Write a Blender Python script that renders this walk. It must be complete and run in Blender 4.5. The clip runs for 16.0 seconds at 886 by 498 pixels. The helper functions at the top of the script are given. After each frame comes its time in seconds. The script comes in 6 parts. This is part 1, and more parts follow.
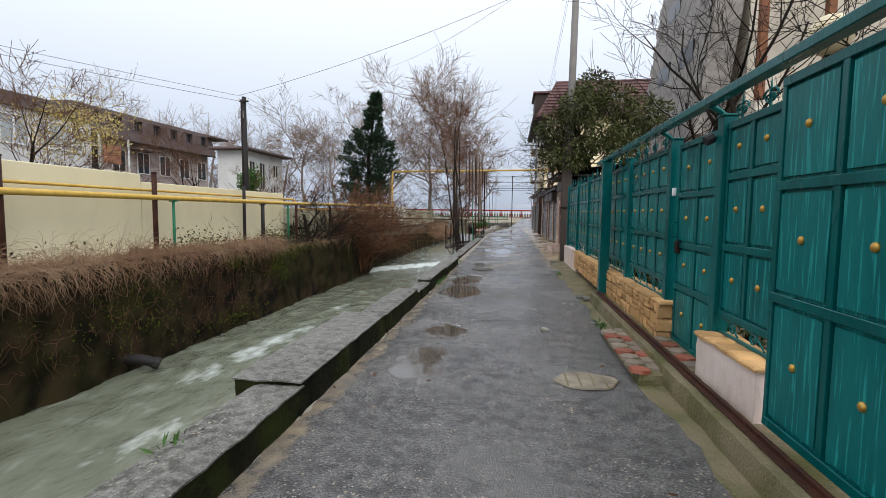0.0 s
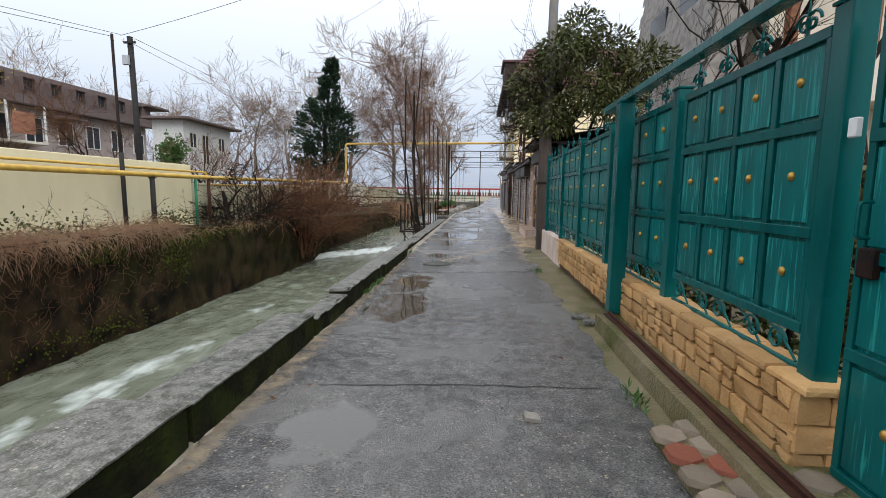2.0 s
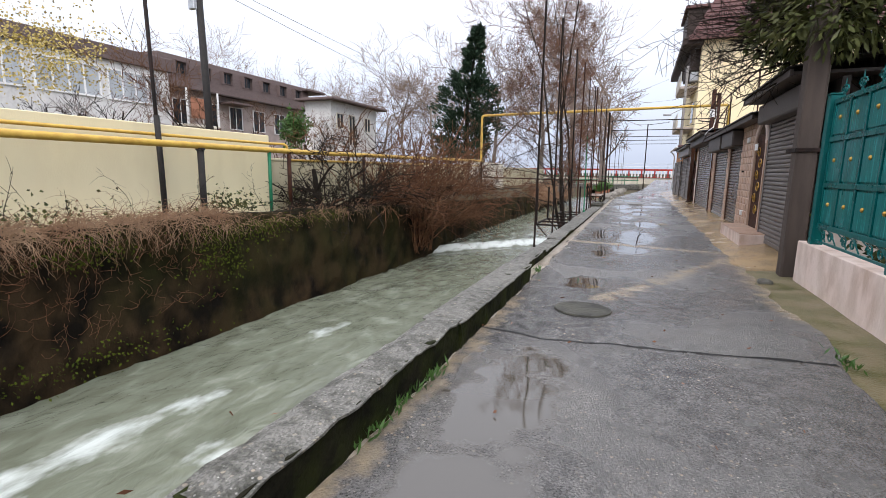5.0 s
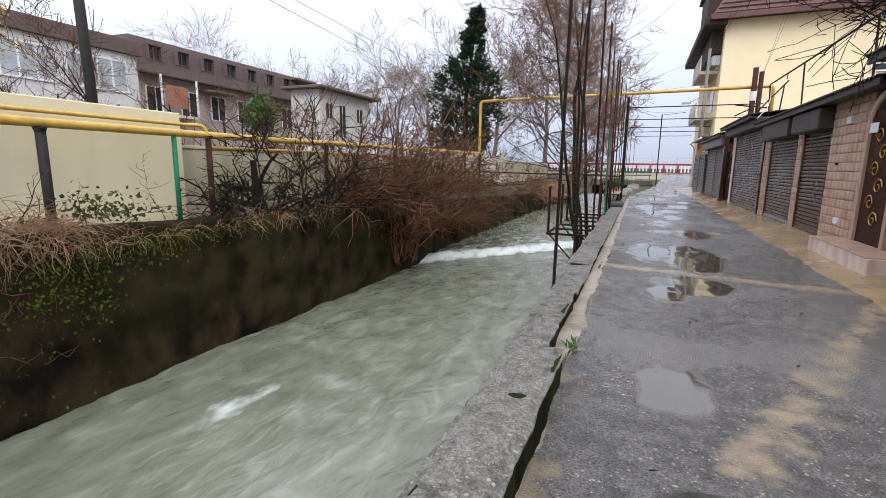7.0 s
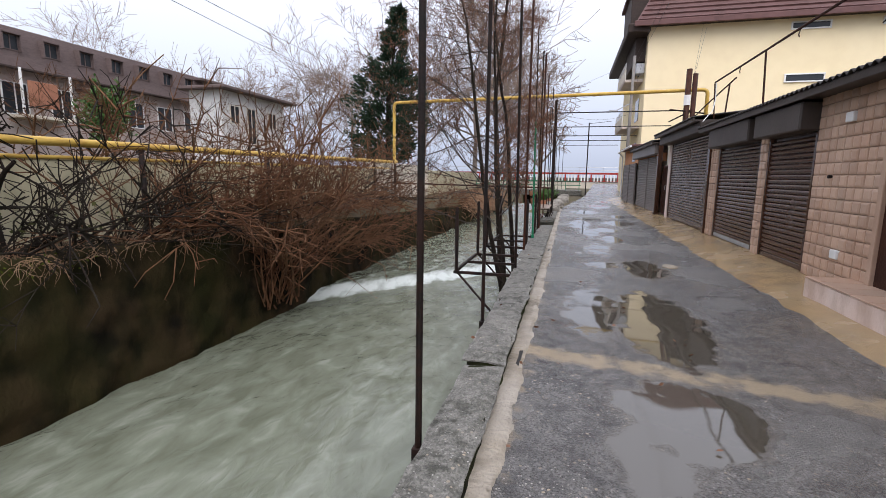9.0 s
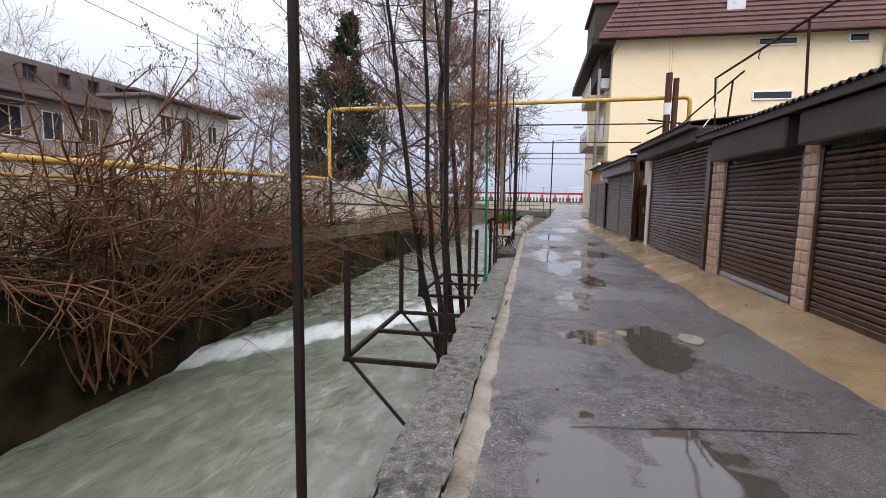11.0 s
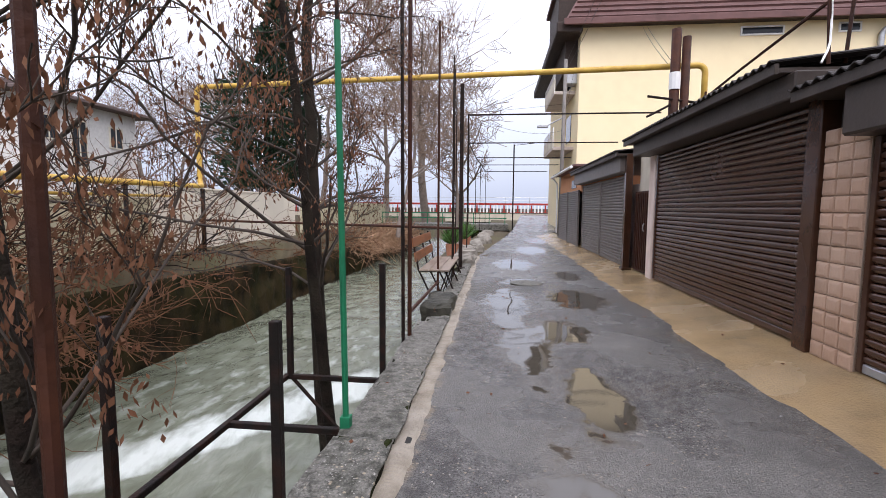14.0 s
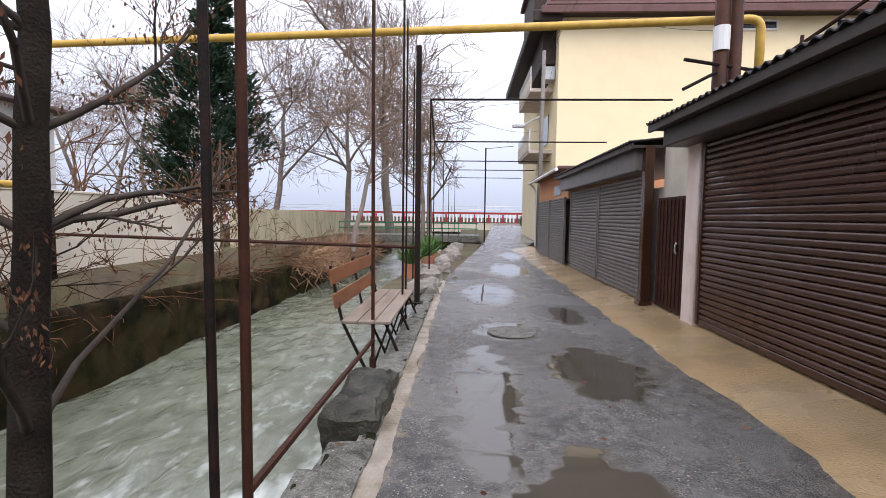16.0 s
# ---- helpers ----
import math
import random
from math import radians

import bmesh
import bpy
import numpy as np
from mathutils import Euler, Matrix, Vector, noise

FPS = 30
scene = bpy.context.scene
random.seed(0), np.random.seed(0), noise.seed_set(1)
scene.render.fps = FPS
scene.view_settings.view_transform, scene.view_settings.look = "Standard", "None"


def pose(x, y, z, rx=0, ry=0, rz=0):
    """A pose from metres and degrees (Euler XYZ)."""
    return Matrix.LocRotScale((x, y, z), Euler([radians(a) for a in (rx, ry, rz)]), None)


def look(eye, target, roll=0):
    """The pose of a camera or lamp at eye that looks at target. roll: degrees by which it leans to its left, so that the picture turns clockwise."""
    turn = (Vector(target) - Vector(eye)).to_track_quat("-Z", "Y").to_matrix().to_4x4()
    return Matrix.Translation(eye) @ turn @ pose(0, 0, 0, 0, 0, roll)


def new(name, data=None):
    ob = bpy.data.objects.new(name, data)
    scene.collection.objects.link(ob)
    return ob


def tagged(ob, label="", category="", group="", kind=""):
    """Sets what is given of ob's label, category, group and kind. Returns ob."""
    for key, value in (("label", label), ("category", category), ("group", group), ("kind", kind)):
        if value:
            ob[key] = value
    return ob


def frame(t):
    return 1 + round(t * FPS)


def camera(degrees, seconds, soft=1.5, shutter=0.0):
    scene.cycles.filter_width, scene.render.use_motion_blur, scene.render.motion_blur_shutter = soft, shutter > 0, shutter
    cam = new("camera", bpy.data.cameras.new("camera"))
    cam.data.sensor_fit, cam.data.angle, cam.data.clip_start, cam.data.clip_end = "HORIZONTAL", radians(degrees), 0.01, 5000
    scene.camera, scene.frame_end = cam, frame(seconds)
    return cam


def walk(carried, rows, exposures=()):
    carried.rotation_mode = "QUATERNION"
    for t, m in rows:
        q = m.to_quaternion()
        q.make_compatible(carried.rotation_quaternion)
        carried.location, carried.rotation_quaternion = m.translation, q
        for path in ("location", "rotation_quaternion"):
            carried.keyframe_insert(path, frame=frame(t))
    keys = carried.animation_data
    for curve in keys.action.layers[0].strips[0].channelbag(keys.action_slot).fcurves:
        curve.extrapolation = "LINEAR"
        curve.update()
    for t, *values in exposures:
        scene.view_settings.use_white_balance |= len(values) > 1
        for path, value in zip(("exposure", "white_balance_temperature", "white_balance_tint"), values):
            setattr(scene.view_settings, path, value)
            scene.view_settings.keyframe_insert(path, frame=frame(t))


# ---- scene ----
cam = camera(86.8, 16.0, soft=0.65)
METRES, EYE, TILT, LEAN, TURN = 23.0, 1.39, 0.0, 0.0, 8.2
ROWS = [
    (0.0, 0.0, 0.0, 0.0, 0.05, -4.44, -0.6),
    (0.5, 0.0034, 0.0314, -0.0008, -0.42, -5.11, -0.65),
    (1.0, 0.009, 0.0634, -0.0018, -0.6, -5.33, -0.66),
    (1.5, 0.0134, 0.0944, -0.0018, -1.95, -5.78, -0.65),
    (2.0, 0.0218, 0.1247, -0.0022, -3.74, -6.96, -0.71),
    (2.5, 0.0272, 0.1558, -0.0035, -4.57, -7.95, -0.76),
    (3.0, 0.0346, 0.1864, -0.0037, -2.94, -7.93, -0.83),
    (3.5, 0.0359, 0.2172, -0.004, 1.54, -8.13, -0.86),
    (4.0, 0.0367, 0.2489, -0.0047, 6.9, -9.5, -0.79),
    (4.5, 0.033, 0.2781, -0.0054, 11.83, -9.35, -0.83),
    (5.0, 0.0317, 0.3067, -0.0056, 14.28, -9.4, -0.79),
    (7.5, 0.0156, 0.4633, -0.0074, 14.36, -10.14, -0.85),
    (8.0, 0.0187, 0.4942, -0.0056, 11.63, -9.76, -0.81),
    (8.5, 0.022, 0.5238, -0.0049, 9.22, -9.33, -0.77),
    (9.0, 0.0289, 0.5544, -0.0039, 6.66, -8.86, -0.74),
    (11.5, 0.0503, 0.7053, -0.0028, 1.33, -6.07, -0.94),
    (12.0, 0.0574, 0.7365, -0.0026, -0.36, -5.8, -0.83),
    (12.5, 0.063, 0.7681, -0.0023, -1.3, -5.29, -0.8),
    (13.0, 0.0703, 0.7991, -0.0016, -2.13, -4.61, -0.68),
    (13.5, 0.0762, 0.8305, -0.0008, -2.01, -4.56, -0.58),
    (14.0, 0.0823, 0.8624, -0.001, -1.78, -5.05, -0.52),
    (14.5, 0.0853, 0.8934, -0.0007, -1.9, -5.43, -0.52),
    (15.0, 0.0906, 0.9251, 0.0001, -3.16, -4.94, -0.55),
    (15.5, 0.094, 0.9561, 0.0002, -4.29, -4.29, -0.61),
    (16.0, 0.1001, 0.9878, 0.0007, -5.4, -3.95, -0.75),
]
walk(cam, [(t, pose(0, 0, EYE, TILT, LEAN, TURN) @ pose(METRES * x, METRES * y, METRES * z, 90 + pitch, roll, yaw)) for t, x, y, z, yaw, pitch, roll in ROWS],
     exposures=[(0.0, 0.0, 6500, 10), (1.5, 0.05, 6500, 9), (3.5, 0.30, 6500, 12), (5.0, 0.40, 6500, 14), (7.5, 0.26, 6450, 15), (11.5, 0.2, 6450, 18), (13.0, 0.38, 6450, 19), (15.0, 0.40, 6450, 17), (16.0, 0.38, 6450, 17)])

# ---- world, sun, exposure ----
world = bpy.data.worlds.new("overcast")
scene.world = world
world.use_nodes = True
wn, wl = world.node_tree.nodes, world.node_tree.links
wn.clear()
sky = wn.new("ShaderNodeTexSky")
sky.sky_type, sky.sun_disc = "NISHITA", False
sky.sun_elevation, sky.sun_rotation = radians(50), radians(155)
sky.air_density, sky.dust_density = 1.0, 4.0
pale = wn.new("ShaderNodeHueSaturation")
pale.inputs["Saturation"].default_value = 0.55
wl.new(sky.outputs[0], pale.inputs["Color"])
cloud = wn.new("ShaderNodeMixRGB")
cloud.inputs[0].default_value = 0.78
cloud.inputs[2].default_value = (8.6, 9.0, 9.6, 1)
wl.new(pale.outputs[0], cloud.inputs[1])
# an overcast dome is brighter overhead than at the horizon
dome = wn.new("ShaderNodeTexCoord")
split = wn.new("ShaderNodeSeparateXYZ")
wl.new(dome.outputs["Generated"], split.inputs[0])
rise = wn.new("ShaderNodeMapRange")
rise.inputs[1].default_value, rise.inputs[2].default_value = 0.0, 0.75
rise.inputs[3].default_value, rise.inputs[4].default_value = 0.74, 2.0
wl.new(split.outputs["Z"], rise.inputs[0])
hue = wn.new("ShaderNodeMixRGB")
hue.inputs[1].default_value, hue.inputs[2].default_value = (0.90, 0.98, 1.12, 1), (0.985, 1.0, 1.03, 1)
hf = wn.new("ShaderNodeMapRange")
hf.inputs[1].default_value, hf.inputs[2].default_value = 0.02, 0.35
wl.new(split.outputs["Z"], hf.inputs[0])
wl.new(hf.outputs[0], hue.inputs[0])
m1_ = wn.new("ShaderNodeVectorMath")
m1_.operation = "MULTIPLY"
wl.new(cloud.outputs[0], m1_.inputs[0])
wl.new(hue.outputs[0], m1_.inputs[1])
m2_ = wn.new("ShaderNodeVectorMath")
m2_.operation = "SCALE"
wl.new(m1_.outputs[0], m2_.inputs[0])
wl.new(rise.outputs[0], m2_.inputs["Scale"])
back = wn.new("ShaderNodeBackground")
back.inputs[1].default_value = 0.1
wl.new(m2_.outputs[0], back.inputs[0])
wout = wn.new("ShaderNodeOutputWorld")
wl.new(back.outputs[0], wout.inputs[0])
sun = new("sun", bpy.data.lights.new("sun", "SUN"))
sun.data.energy, sun.data.angle, sun.data.color = 1.4, radians(50), (1.0, 0.985, 0.96)
sun.matrix_world = look((7, -15, 20), (0, 0, 0))

# ---- materials ----
def mat(name, colour, rough=0.7, metal=0.0, second=None, scale=6.0, amount=0.5, third=None, scale3=0.8, amount3=0.4, bump=0.2,
        bump_scale=40.0, stretch=(1, 1, 1), vary=0.0, rough_var=0.0, spec=0.28, chips=None, wash=None):
    """Base colour with a fine and a broad variation, bump and optional change from object to object."""
    m = bpy.data.materials.new(name)
    m.use_nodes = True
    n, l = m.node_tree.nodes, m.node_tree.links
    b = n["Principled BSDF"]
    b.inputs["Metallic"].default_value, b.inputs["Roughness"].default_value = metal, rough
    b.inputs["Specular IOR Level"].default_value = spec
    tc = n.new("ShaderNodeNewGeometry")
    mp = n.new("ShaderNodeMapping")
    mp.inputs["Scale"].default_value = stretch
    l.new(tc.outputs["Position"], mp.inputs["Vector"])

    def noise_ramp(s, detail, lo, hi):
        t = n.new("ShaderNodeTexNoise")
        t.inputs["Scale"].default_value, t.inputs["Detail"].default_value = s, detail
        l.new(mp.outputs[0], t.inputs["Vector"])
        r = n.new("ShaderNodeMapRange")
        r.inputs[1].default_value, r.inputs[2].default_value = lo, hi
        l.new(t.outputs["Fac"], r.inputs[0])
        return r.outputs[0], t.outputs["Fac"]

    def mix(fac, a, c, k):
        f = n.new("ShaderNodeMath")
        f.operation = "MULTIPLY"
        l.new(fac, f.inputs[0])
        f.inputs[1].default_value = k
        x = n.new("ShaderNodeMixRGB")
        l.new(f.outputs[0], x.inputs[0])
        if isinstance(a, tuple):
            x.inputs[1].default_value = (*a, 1)
        else:
            l.new(a, x.inputs[1])
        x.inputs[2].default_value = (*c, 1)
        return x.outputs[0]
    second = second or tuple(c * 0.6 for c in colour)
    third = third or tuple(min(1, c * 1.25) for c in colour)
    f1, raw1 = noise_ramp(scale, 6, 0.42, 0.62)
    f2, raw2 = noise_ramp(scale3, 4, 0.4, 0.7)
    col = mix(f1, colour, second, amount)
    col = mix(f2, col, third, amount3)
    if wash:
        wm = n.new("ShaderNodeMapping")
        wm.inputs["Scale"].default_value = (30, 30, 1.7)
        l.new(tc.outputs["Position"], wm.inputs["Vector"])
        wt = n.new("ShaderNodeTexNoise")
        wt.inputs["Scale"].default_value, wt.inputs["Detail"].default_value = 1.6, 4
        l.new(wm.outputs[0], wt.inputs["Vector"])
        wr = n.new("ShaderNodeMapRange")
        wr.inputs[1].default_value, wr.inputs[2].default_value = 0.55, 0.63
        l.new(wt.outputs["Fac"], wr.inputs[0])
        col = mix(wr.outputs[0], col, wash, 0.75)
    if chips:
        # stone grains of uneven tone, the palest standing out in loose drifts
        drift, _ = noise_ramp(1.7, 3, 0.32, 0.66)
        for size, lo, hi, k in ((110, 0.0, 1.0, 0.0), (46, 0.90, 0.98, 0.85), (85, 0.86, 0.98, 0.9)):
            vo = n.new("ShaderNodeTexVoronoi")
            vo.inputs["Scale"].default_value = size
            l.new(tc.outputs["Position"], vo.inputs["Vector"])
            sepc = n.new("ShaderNodeSeparateColor")
            l.new(vo.outputs["Color"], sepc.inputs[0])
            if not k:
                tone = n.new("ShaderNodeMapRange")
                tone.inputs[3].default_value, tone.inputs[4].default_value = 0.62, 1.34
                l.new(sepc.outputs[1], tone.inputs[0])
                grain = n.new("ShaderNodeHueSaturation")
                l.new(tone.outputs[0], grain.inputs["Value"])
                l.new(col, grain.inputs["Color"])
                col = grain.outputs[0]
                continue
            near = n.new("ShaderNodeMapRange")
            near.inputs[1].default_value, near.inputs[2].default_value = 0.44, 0.32
            l.new(vo.outputs["Distance"], near.inputs[0])
            pick = n.new("ShaderNodeMapRange")
            pick.inputs[1].default_value, pick.inputs[2].default_value = lo, hi
            l.new(sepc.outputs[0], pick.inputs[0])
            both = n.new("ShaderNodeMath")
            both.operation = "MULTIPLY"
            l.new(near.outputs[0], both.inputs[0])
            l.new(pick.outputs[0], both.inputs[1])
            some = n.new("ShaderNodeMath")
            some.operation = "MULTIPLY"
            l.new(both.outputs[0], some.inputs[0])
            l.new(drift, some.inputs[1])
            col = mix(some.outputs[0], col, chips if size > 60 else tuple(c * q for c, q in zip(chips, (0.95, 0.82, 0.66))), k)
    if vary:
        oi = n.new("ShaderNodeObjectInfo")
        hs = n.new("ShaderNodeHueSaturation")
        mr = n.new("ShaderNodeMapRange")
        mr.inputs[3].default_value, mr.inputs[4].default_value = 1 - vary, 1 + vary
        l.new(oi.outputs["Random"], mr.inputs[0])
        l.new(mr.outputs[0], hs.inputs["Value"])
        l.new(col, hs.inputs["Color"])
        col = hs.outputs[0]
    l.new(col, b.inputs["Base Color"])
    if rough_var:
        mr = n.new("ShaderNodeMapRange")
        mr.inputs[3].default_value, mr.inputs[4].default_value = max(0.02, rough - rough_var), min(1, rough + rough_var)
        l.new(f2, mr.inputs[0])
        l.new(mr.outputs[0], b.inputs["Roughness"])
    if bump:
        bn = n.new("ShaderNodeTexNoise")
        bn.inputs["Scale"].default_value, bn.inputs["Detail"].default_value = bump_scale, 5
        l.new(mp.outputs[0], bn.inputs["Vector"])
        bp = n.new("ShaderNodeBump")
        bp.inputs["Strength"].default_value, bp.inputs["Distance"].default_value = bump, 0.02
        l.new(bn.outputs["Fac"], bp.inputs["Height"])
        l.new(bp.outputs[0], b.inputs["Normal"])
    return m


M_ASPHALT = mat("wet_asphalt", (0.108, 0.103, 0.098), 0.27, 0, (0.045, 0.044, 0.043), 8, 0.8, (0.19, 0.178, 0.162), 0.7, 0.6, 0.85, 85, rough_var=0.20, spec=0.6, chips=(0.42, 0.385, 0.34))


def flood(m):
    """Pools of still water and washed-out sand where the road mesh says so, with ragged shores."""
    n, l = m.node_tree.nodes, m.node_tree.links
    b = n["Principled BSDF"]
    at = n.new("ShaderNodeVertexColor")
    at.layer_name = "pools"
    sep = n.new("ShaderNodeSeparateColor")
    l.new(at.outputs["Color"], sep.inputs[0])
    geo = n.new("ShaderNodeNewGeometry")
    masks = []
    for k, s, amp, lo, hi in ((0, 4.5, 0.85, 0.68, 0.88), (1, 6.0, 1.0, 0.80, 1.1)):
        t = n.new("ShaderNodeTexNoise")
        t.inputs["Scale"].default_value, t.inputs["Detail"].default_value = s, 7
        l.new(geo.outputs["Position"], t.inputs["Vector"])
        a = n.new("ShaderNodeMath")
        a.operation = "MULTIPLY_ADD"
        l.new(t.outputs["Fac"], a.inputs[0])
        a.inputs[1].default_value = amp
        l.new(sep.outputs[k], a.inputs[2])
        r = n.new("ShaderNodeMapRange")
        r.inputs[1].default_value, r.inputs[2].default_value = lo, hi
        l.new(a.outputs[0], r.inputs[0])
        masks.append(r.outputs[0])

    def blend(sock, fac, value, colour=False):
        src = b.inputs[sock].links[0].from_socket if b.inputs[sock].links else None
        x = n.new("ShaderNodeMixRGB")
        l.new(fac, x.inputs[0])
        if src:
            l.new(src, x.inputs[1])
        else:
            d = b.inputs[sock].default_value
            x.inputs[1].default_value = (d, d, d, 1)
        x.inputs[2].default_value = (*value, 1) if colour else (value, value, value, 1)
        l.new(x.outputs[0], b.inputs[sock])
    blend("Base Color", masks[1], (0.30, 0.235, 0.155), True)
    blend("Base Color", masks[0], (0.065, 0.056, 0.044), True)
    blend("Roughness", masks[0], 0.02)
    blend("Specular IOR Level", masks[0], 0.85)
    bump = b.inputs["Normal"].links[0].from_node
    inv = n.new("ShaderNodeMapRange")
    inv.inputs[3].default_value, inv.inputs[4].default_value = bump.inputs["Strength"].default_value, 0.004
    l.new(masks[0], inv.inputs[0])
    l.new(inv.outputs[0], bump.inputs["Strength"])


flood(M_ASPHALT)
M_SAND = mat("sandy_concrete", (0.27, 0.22, 0.155), 0.45, 0, (0.11, 0.09, 0.065), 6, 0.85, (0.34, 0.30, 0.24), 1.2, 0.5, 0.4, 60, rough_var=0.15)
M_STRIP = mat("washed_mortar", (0.31, 0.265, 0.205), 0.5, 0, (0.13, 0.105, 0.07), 5, 0.8, (0.36, 0.33, 0.29), 1.6, 0.6, 0.9, 35, rough_var=0.15)
M_APRON = mat("wet_apron", (0.39, 0.265, 0.135), 0.26, 0, (0.25, 0.18, 0.105), 2.2, 0.65, (0.42, 0.32, 0.20), 0.9, 0.6, 0.35, 55, rough_var=0.15)
M_MOSSY = mat("mossy_concrete", (0.175, 0.142, 0.078), 0.5, 0, (0.075, 0.078, 0.016), 3.2, 0.85, (0.24, 0.20, 0.13), 1.4, 0.5, 0.7, 50, rough_var=0.15)
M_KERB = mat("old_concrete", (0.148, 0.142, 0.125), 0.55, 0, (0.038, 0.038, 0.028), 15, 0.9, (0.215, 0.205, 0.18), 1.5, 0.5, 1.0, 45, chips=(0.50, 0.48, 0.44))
# kerb and canal sides: shade put into the colour of wet, mossy concrete
M_KERBDARK = mat("wet_shaded_concrete", (0.012, 0.011, 0.006), 0.85, 0, (0.003, 0.0035, 0.002), 6, 0.8, (0.030, 0.040, 0.006), 3.2, 0.75, 1.0, 30, spec=0.1)
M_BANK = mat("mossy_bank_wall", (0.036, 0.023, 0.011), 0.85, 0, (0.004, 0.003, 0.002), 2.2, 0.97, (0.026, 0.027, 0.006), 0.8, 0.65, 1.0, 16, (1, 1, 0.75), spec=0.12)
M_SOIL = mat("earth", (0.10, 0.075, 0.05), 0.9, 0, (0.06, 0.045, 0.03), 3, 0.7, (0.10, 0.11, 0.04), 0.3, 0.6, 0.6, 20)
M_CREAM = mat("cream_render", (0.77, 0.69, 0.45), 0.8, 0, (0.70, 0.62, 0.40), 2.5, 0.5, (0.80, 0.73, 0.51), 0.5, 0.5, 0.1, 60, (1, 1, 0.4))
M_CREAM2 = mat("weathered_cream_render", (0.50, 0.46, 0.32), 0.85, 0, (0.33, 0.31, 0.2), 2.0, 0.7, (0.55, 0.5, 0.36), 0.6, 0.5, 0.2, 40, (1, 1, 0.3))
M_PALE = mat("pale_plaster", (0.62, 0.57, 0.47), 0.85, 0, (0.5, 0.46, 0.38), 1.5, 0.6, (0.68, 0.64, 0.55), 0.5, 0.5, 0.1, 40, (1, 1, 0.4))
M_PIPE = mat("yellow_pipe_paint", (0.56, 0.36, 0.07), 0.45, 0, (0.40, 0.22, 0.04), 8, 0.6, (0.64, 0.44, 0.11), 2, 0.5, 0.1, 40)
M_TEAL = mat("teal_paint", (0.001, 0.092, 0.088), 0.32, 0, (0.001, 0.052, 0.053), 7, 0.6, (0.003, 0.125, 0.117), 1.5, 0.5, 0.12, 30, (1, 1, 0.25), rough_var=0.1, spec=0.2)
M_TEALWASH = mat("streaked_teal_paint", (0.001, 0.118, 0.116), 0.36, 0, (0.001, 0.060, 0.063), 5, 0.65, (0.003, 0.16, 0.15), 1.2, 0.6, 0.12, 30, (1, 1, 0.25), rough_var=0.1, spec=0.2, wash=(0.022, 0.30, 0.275))
M_BRASS = mat("gold_stud", (0.50, 0.30, 0.07), 0.4, 0.7, (0.3, 0.17, 0.04), 20, 0.5, bump=0.1)
M_STEEL = mat("rusty_dark_steel", (0.012, 0.009, 0.008), 0.6, 0.0, (0.034, 0.014, 0.009), 12, 0.6, (0.018, 0.017, 0.016), 2, 0.4, 0.3, 60, spec=0.14)
M_RUST = mat("red_brown_steel", (0.045, 0.017, 0.011), 0.6, 0.0, (0.075, 0.028, 0.014), 10, 0.6, (0.02, 0.012, 0.01), 3, 0.5, bump=0.3, spec=0.15)
M_GREENROD = mat("green_paint", (0.01, 0.16, 0.075), 0.5, 0, (0.008, 0.10, 0.05), 10, 0.5, bump=0.1)
M_BROWN = mat("brown_shutter_paint", (0.060, 0.025, 0.013), 0.22, 0.0, (0.038, 0.016, 0.010), 6, 0.5, (0.064, 0.030, 0.019), 1, 0.5, 0.04, 40, rough_var=0.06, spec=0.5)
M_GREYSH = mat("grey_shutter_paint", (0.15, 0.13, 0.12), 0.42, 0.1, (0.11, 0.095, 0.088), 6, 0.5, bump=0.05)
M_FASCIA = mat("dark_brown_sheet", (0.056, 0.043, 0.037), 0.45, 0.0, (0.026, 0.019, 0.016), 4, 0.5, (0.095, 0.083, 0.075), 1, 0.4, 0.1, 30)
M_ROOFDARK = mat("corrugated_roof", (0.028, 0.023, 0.021), 0.65, 0.0, (0.016, 0.013, 0.012), 5, 0.6, bump=0.2)
M_TILE = mat("pink_beige_tile", (0.47, 0.31, 0.22), 0.4, 0, (0.42, 0.27, 0.19), 5, 0.6, (0.58, 0.43, 0.33), 1.5, 0.5, 0.15, 40, vary=0.12)
M_GROUT = mat("tile_grout", (0.35, 0.26, 0.2), 0.8)
M_STONE = mat("honey_stone", (0.52, 0.30, 0.12), 0.7, 0, (0.42, 0.22, 0.08), 9, 0.6, (0.58, 0.38, 0.19), 2, 0.5, 0.5, 50, vary=0.22)
M_MORTAR = mat("brown_mortar", (0.12, 0.07, 0.04), 0.9)
M_PINK = mat("pink_plaster", (0.68, 0.54, 0.47), 0.8, 0, (0.40, 0.27, 0.19), 5, 0.6, (0.72, 0.63, 0.57), 1.4, 0.6, 0.4, 40, (1, 1, 0.5))
M_HOUSE = mat("yellow_render", (0.85, 0.72, 0.465), 0.85, 0, (0.78, 0.65, 0.41), 1.5, 0.4, (0.87, 0.75, 0.51), 0.3, 0.5, 0.05, 40)
M_ROOFTILE = mat("brown_roof_tile", (0.115, 0.055, 0.050), 0.55, 0, (0.08, 0.04, 0.036), 3, 0.6, (0.15, 0.075, 0.07), 0.6, 0.5, 0.2, 20, vary=0.15)
M_DARKWOOD = mat("dark_wood", (0.045, 0.03, 0.024), 0.65, 0, (0.03, 0.02, 0.016), 8, 0.6, bump=0.3)
M_GLASS = mat("window_glass", (0.03, 0.035, 0.04), 0.08, 0, (0.02, 0.02, 0.025), 2, 0.5, bump=0)
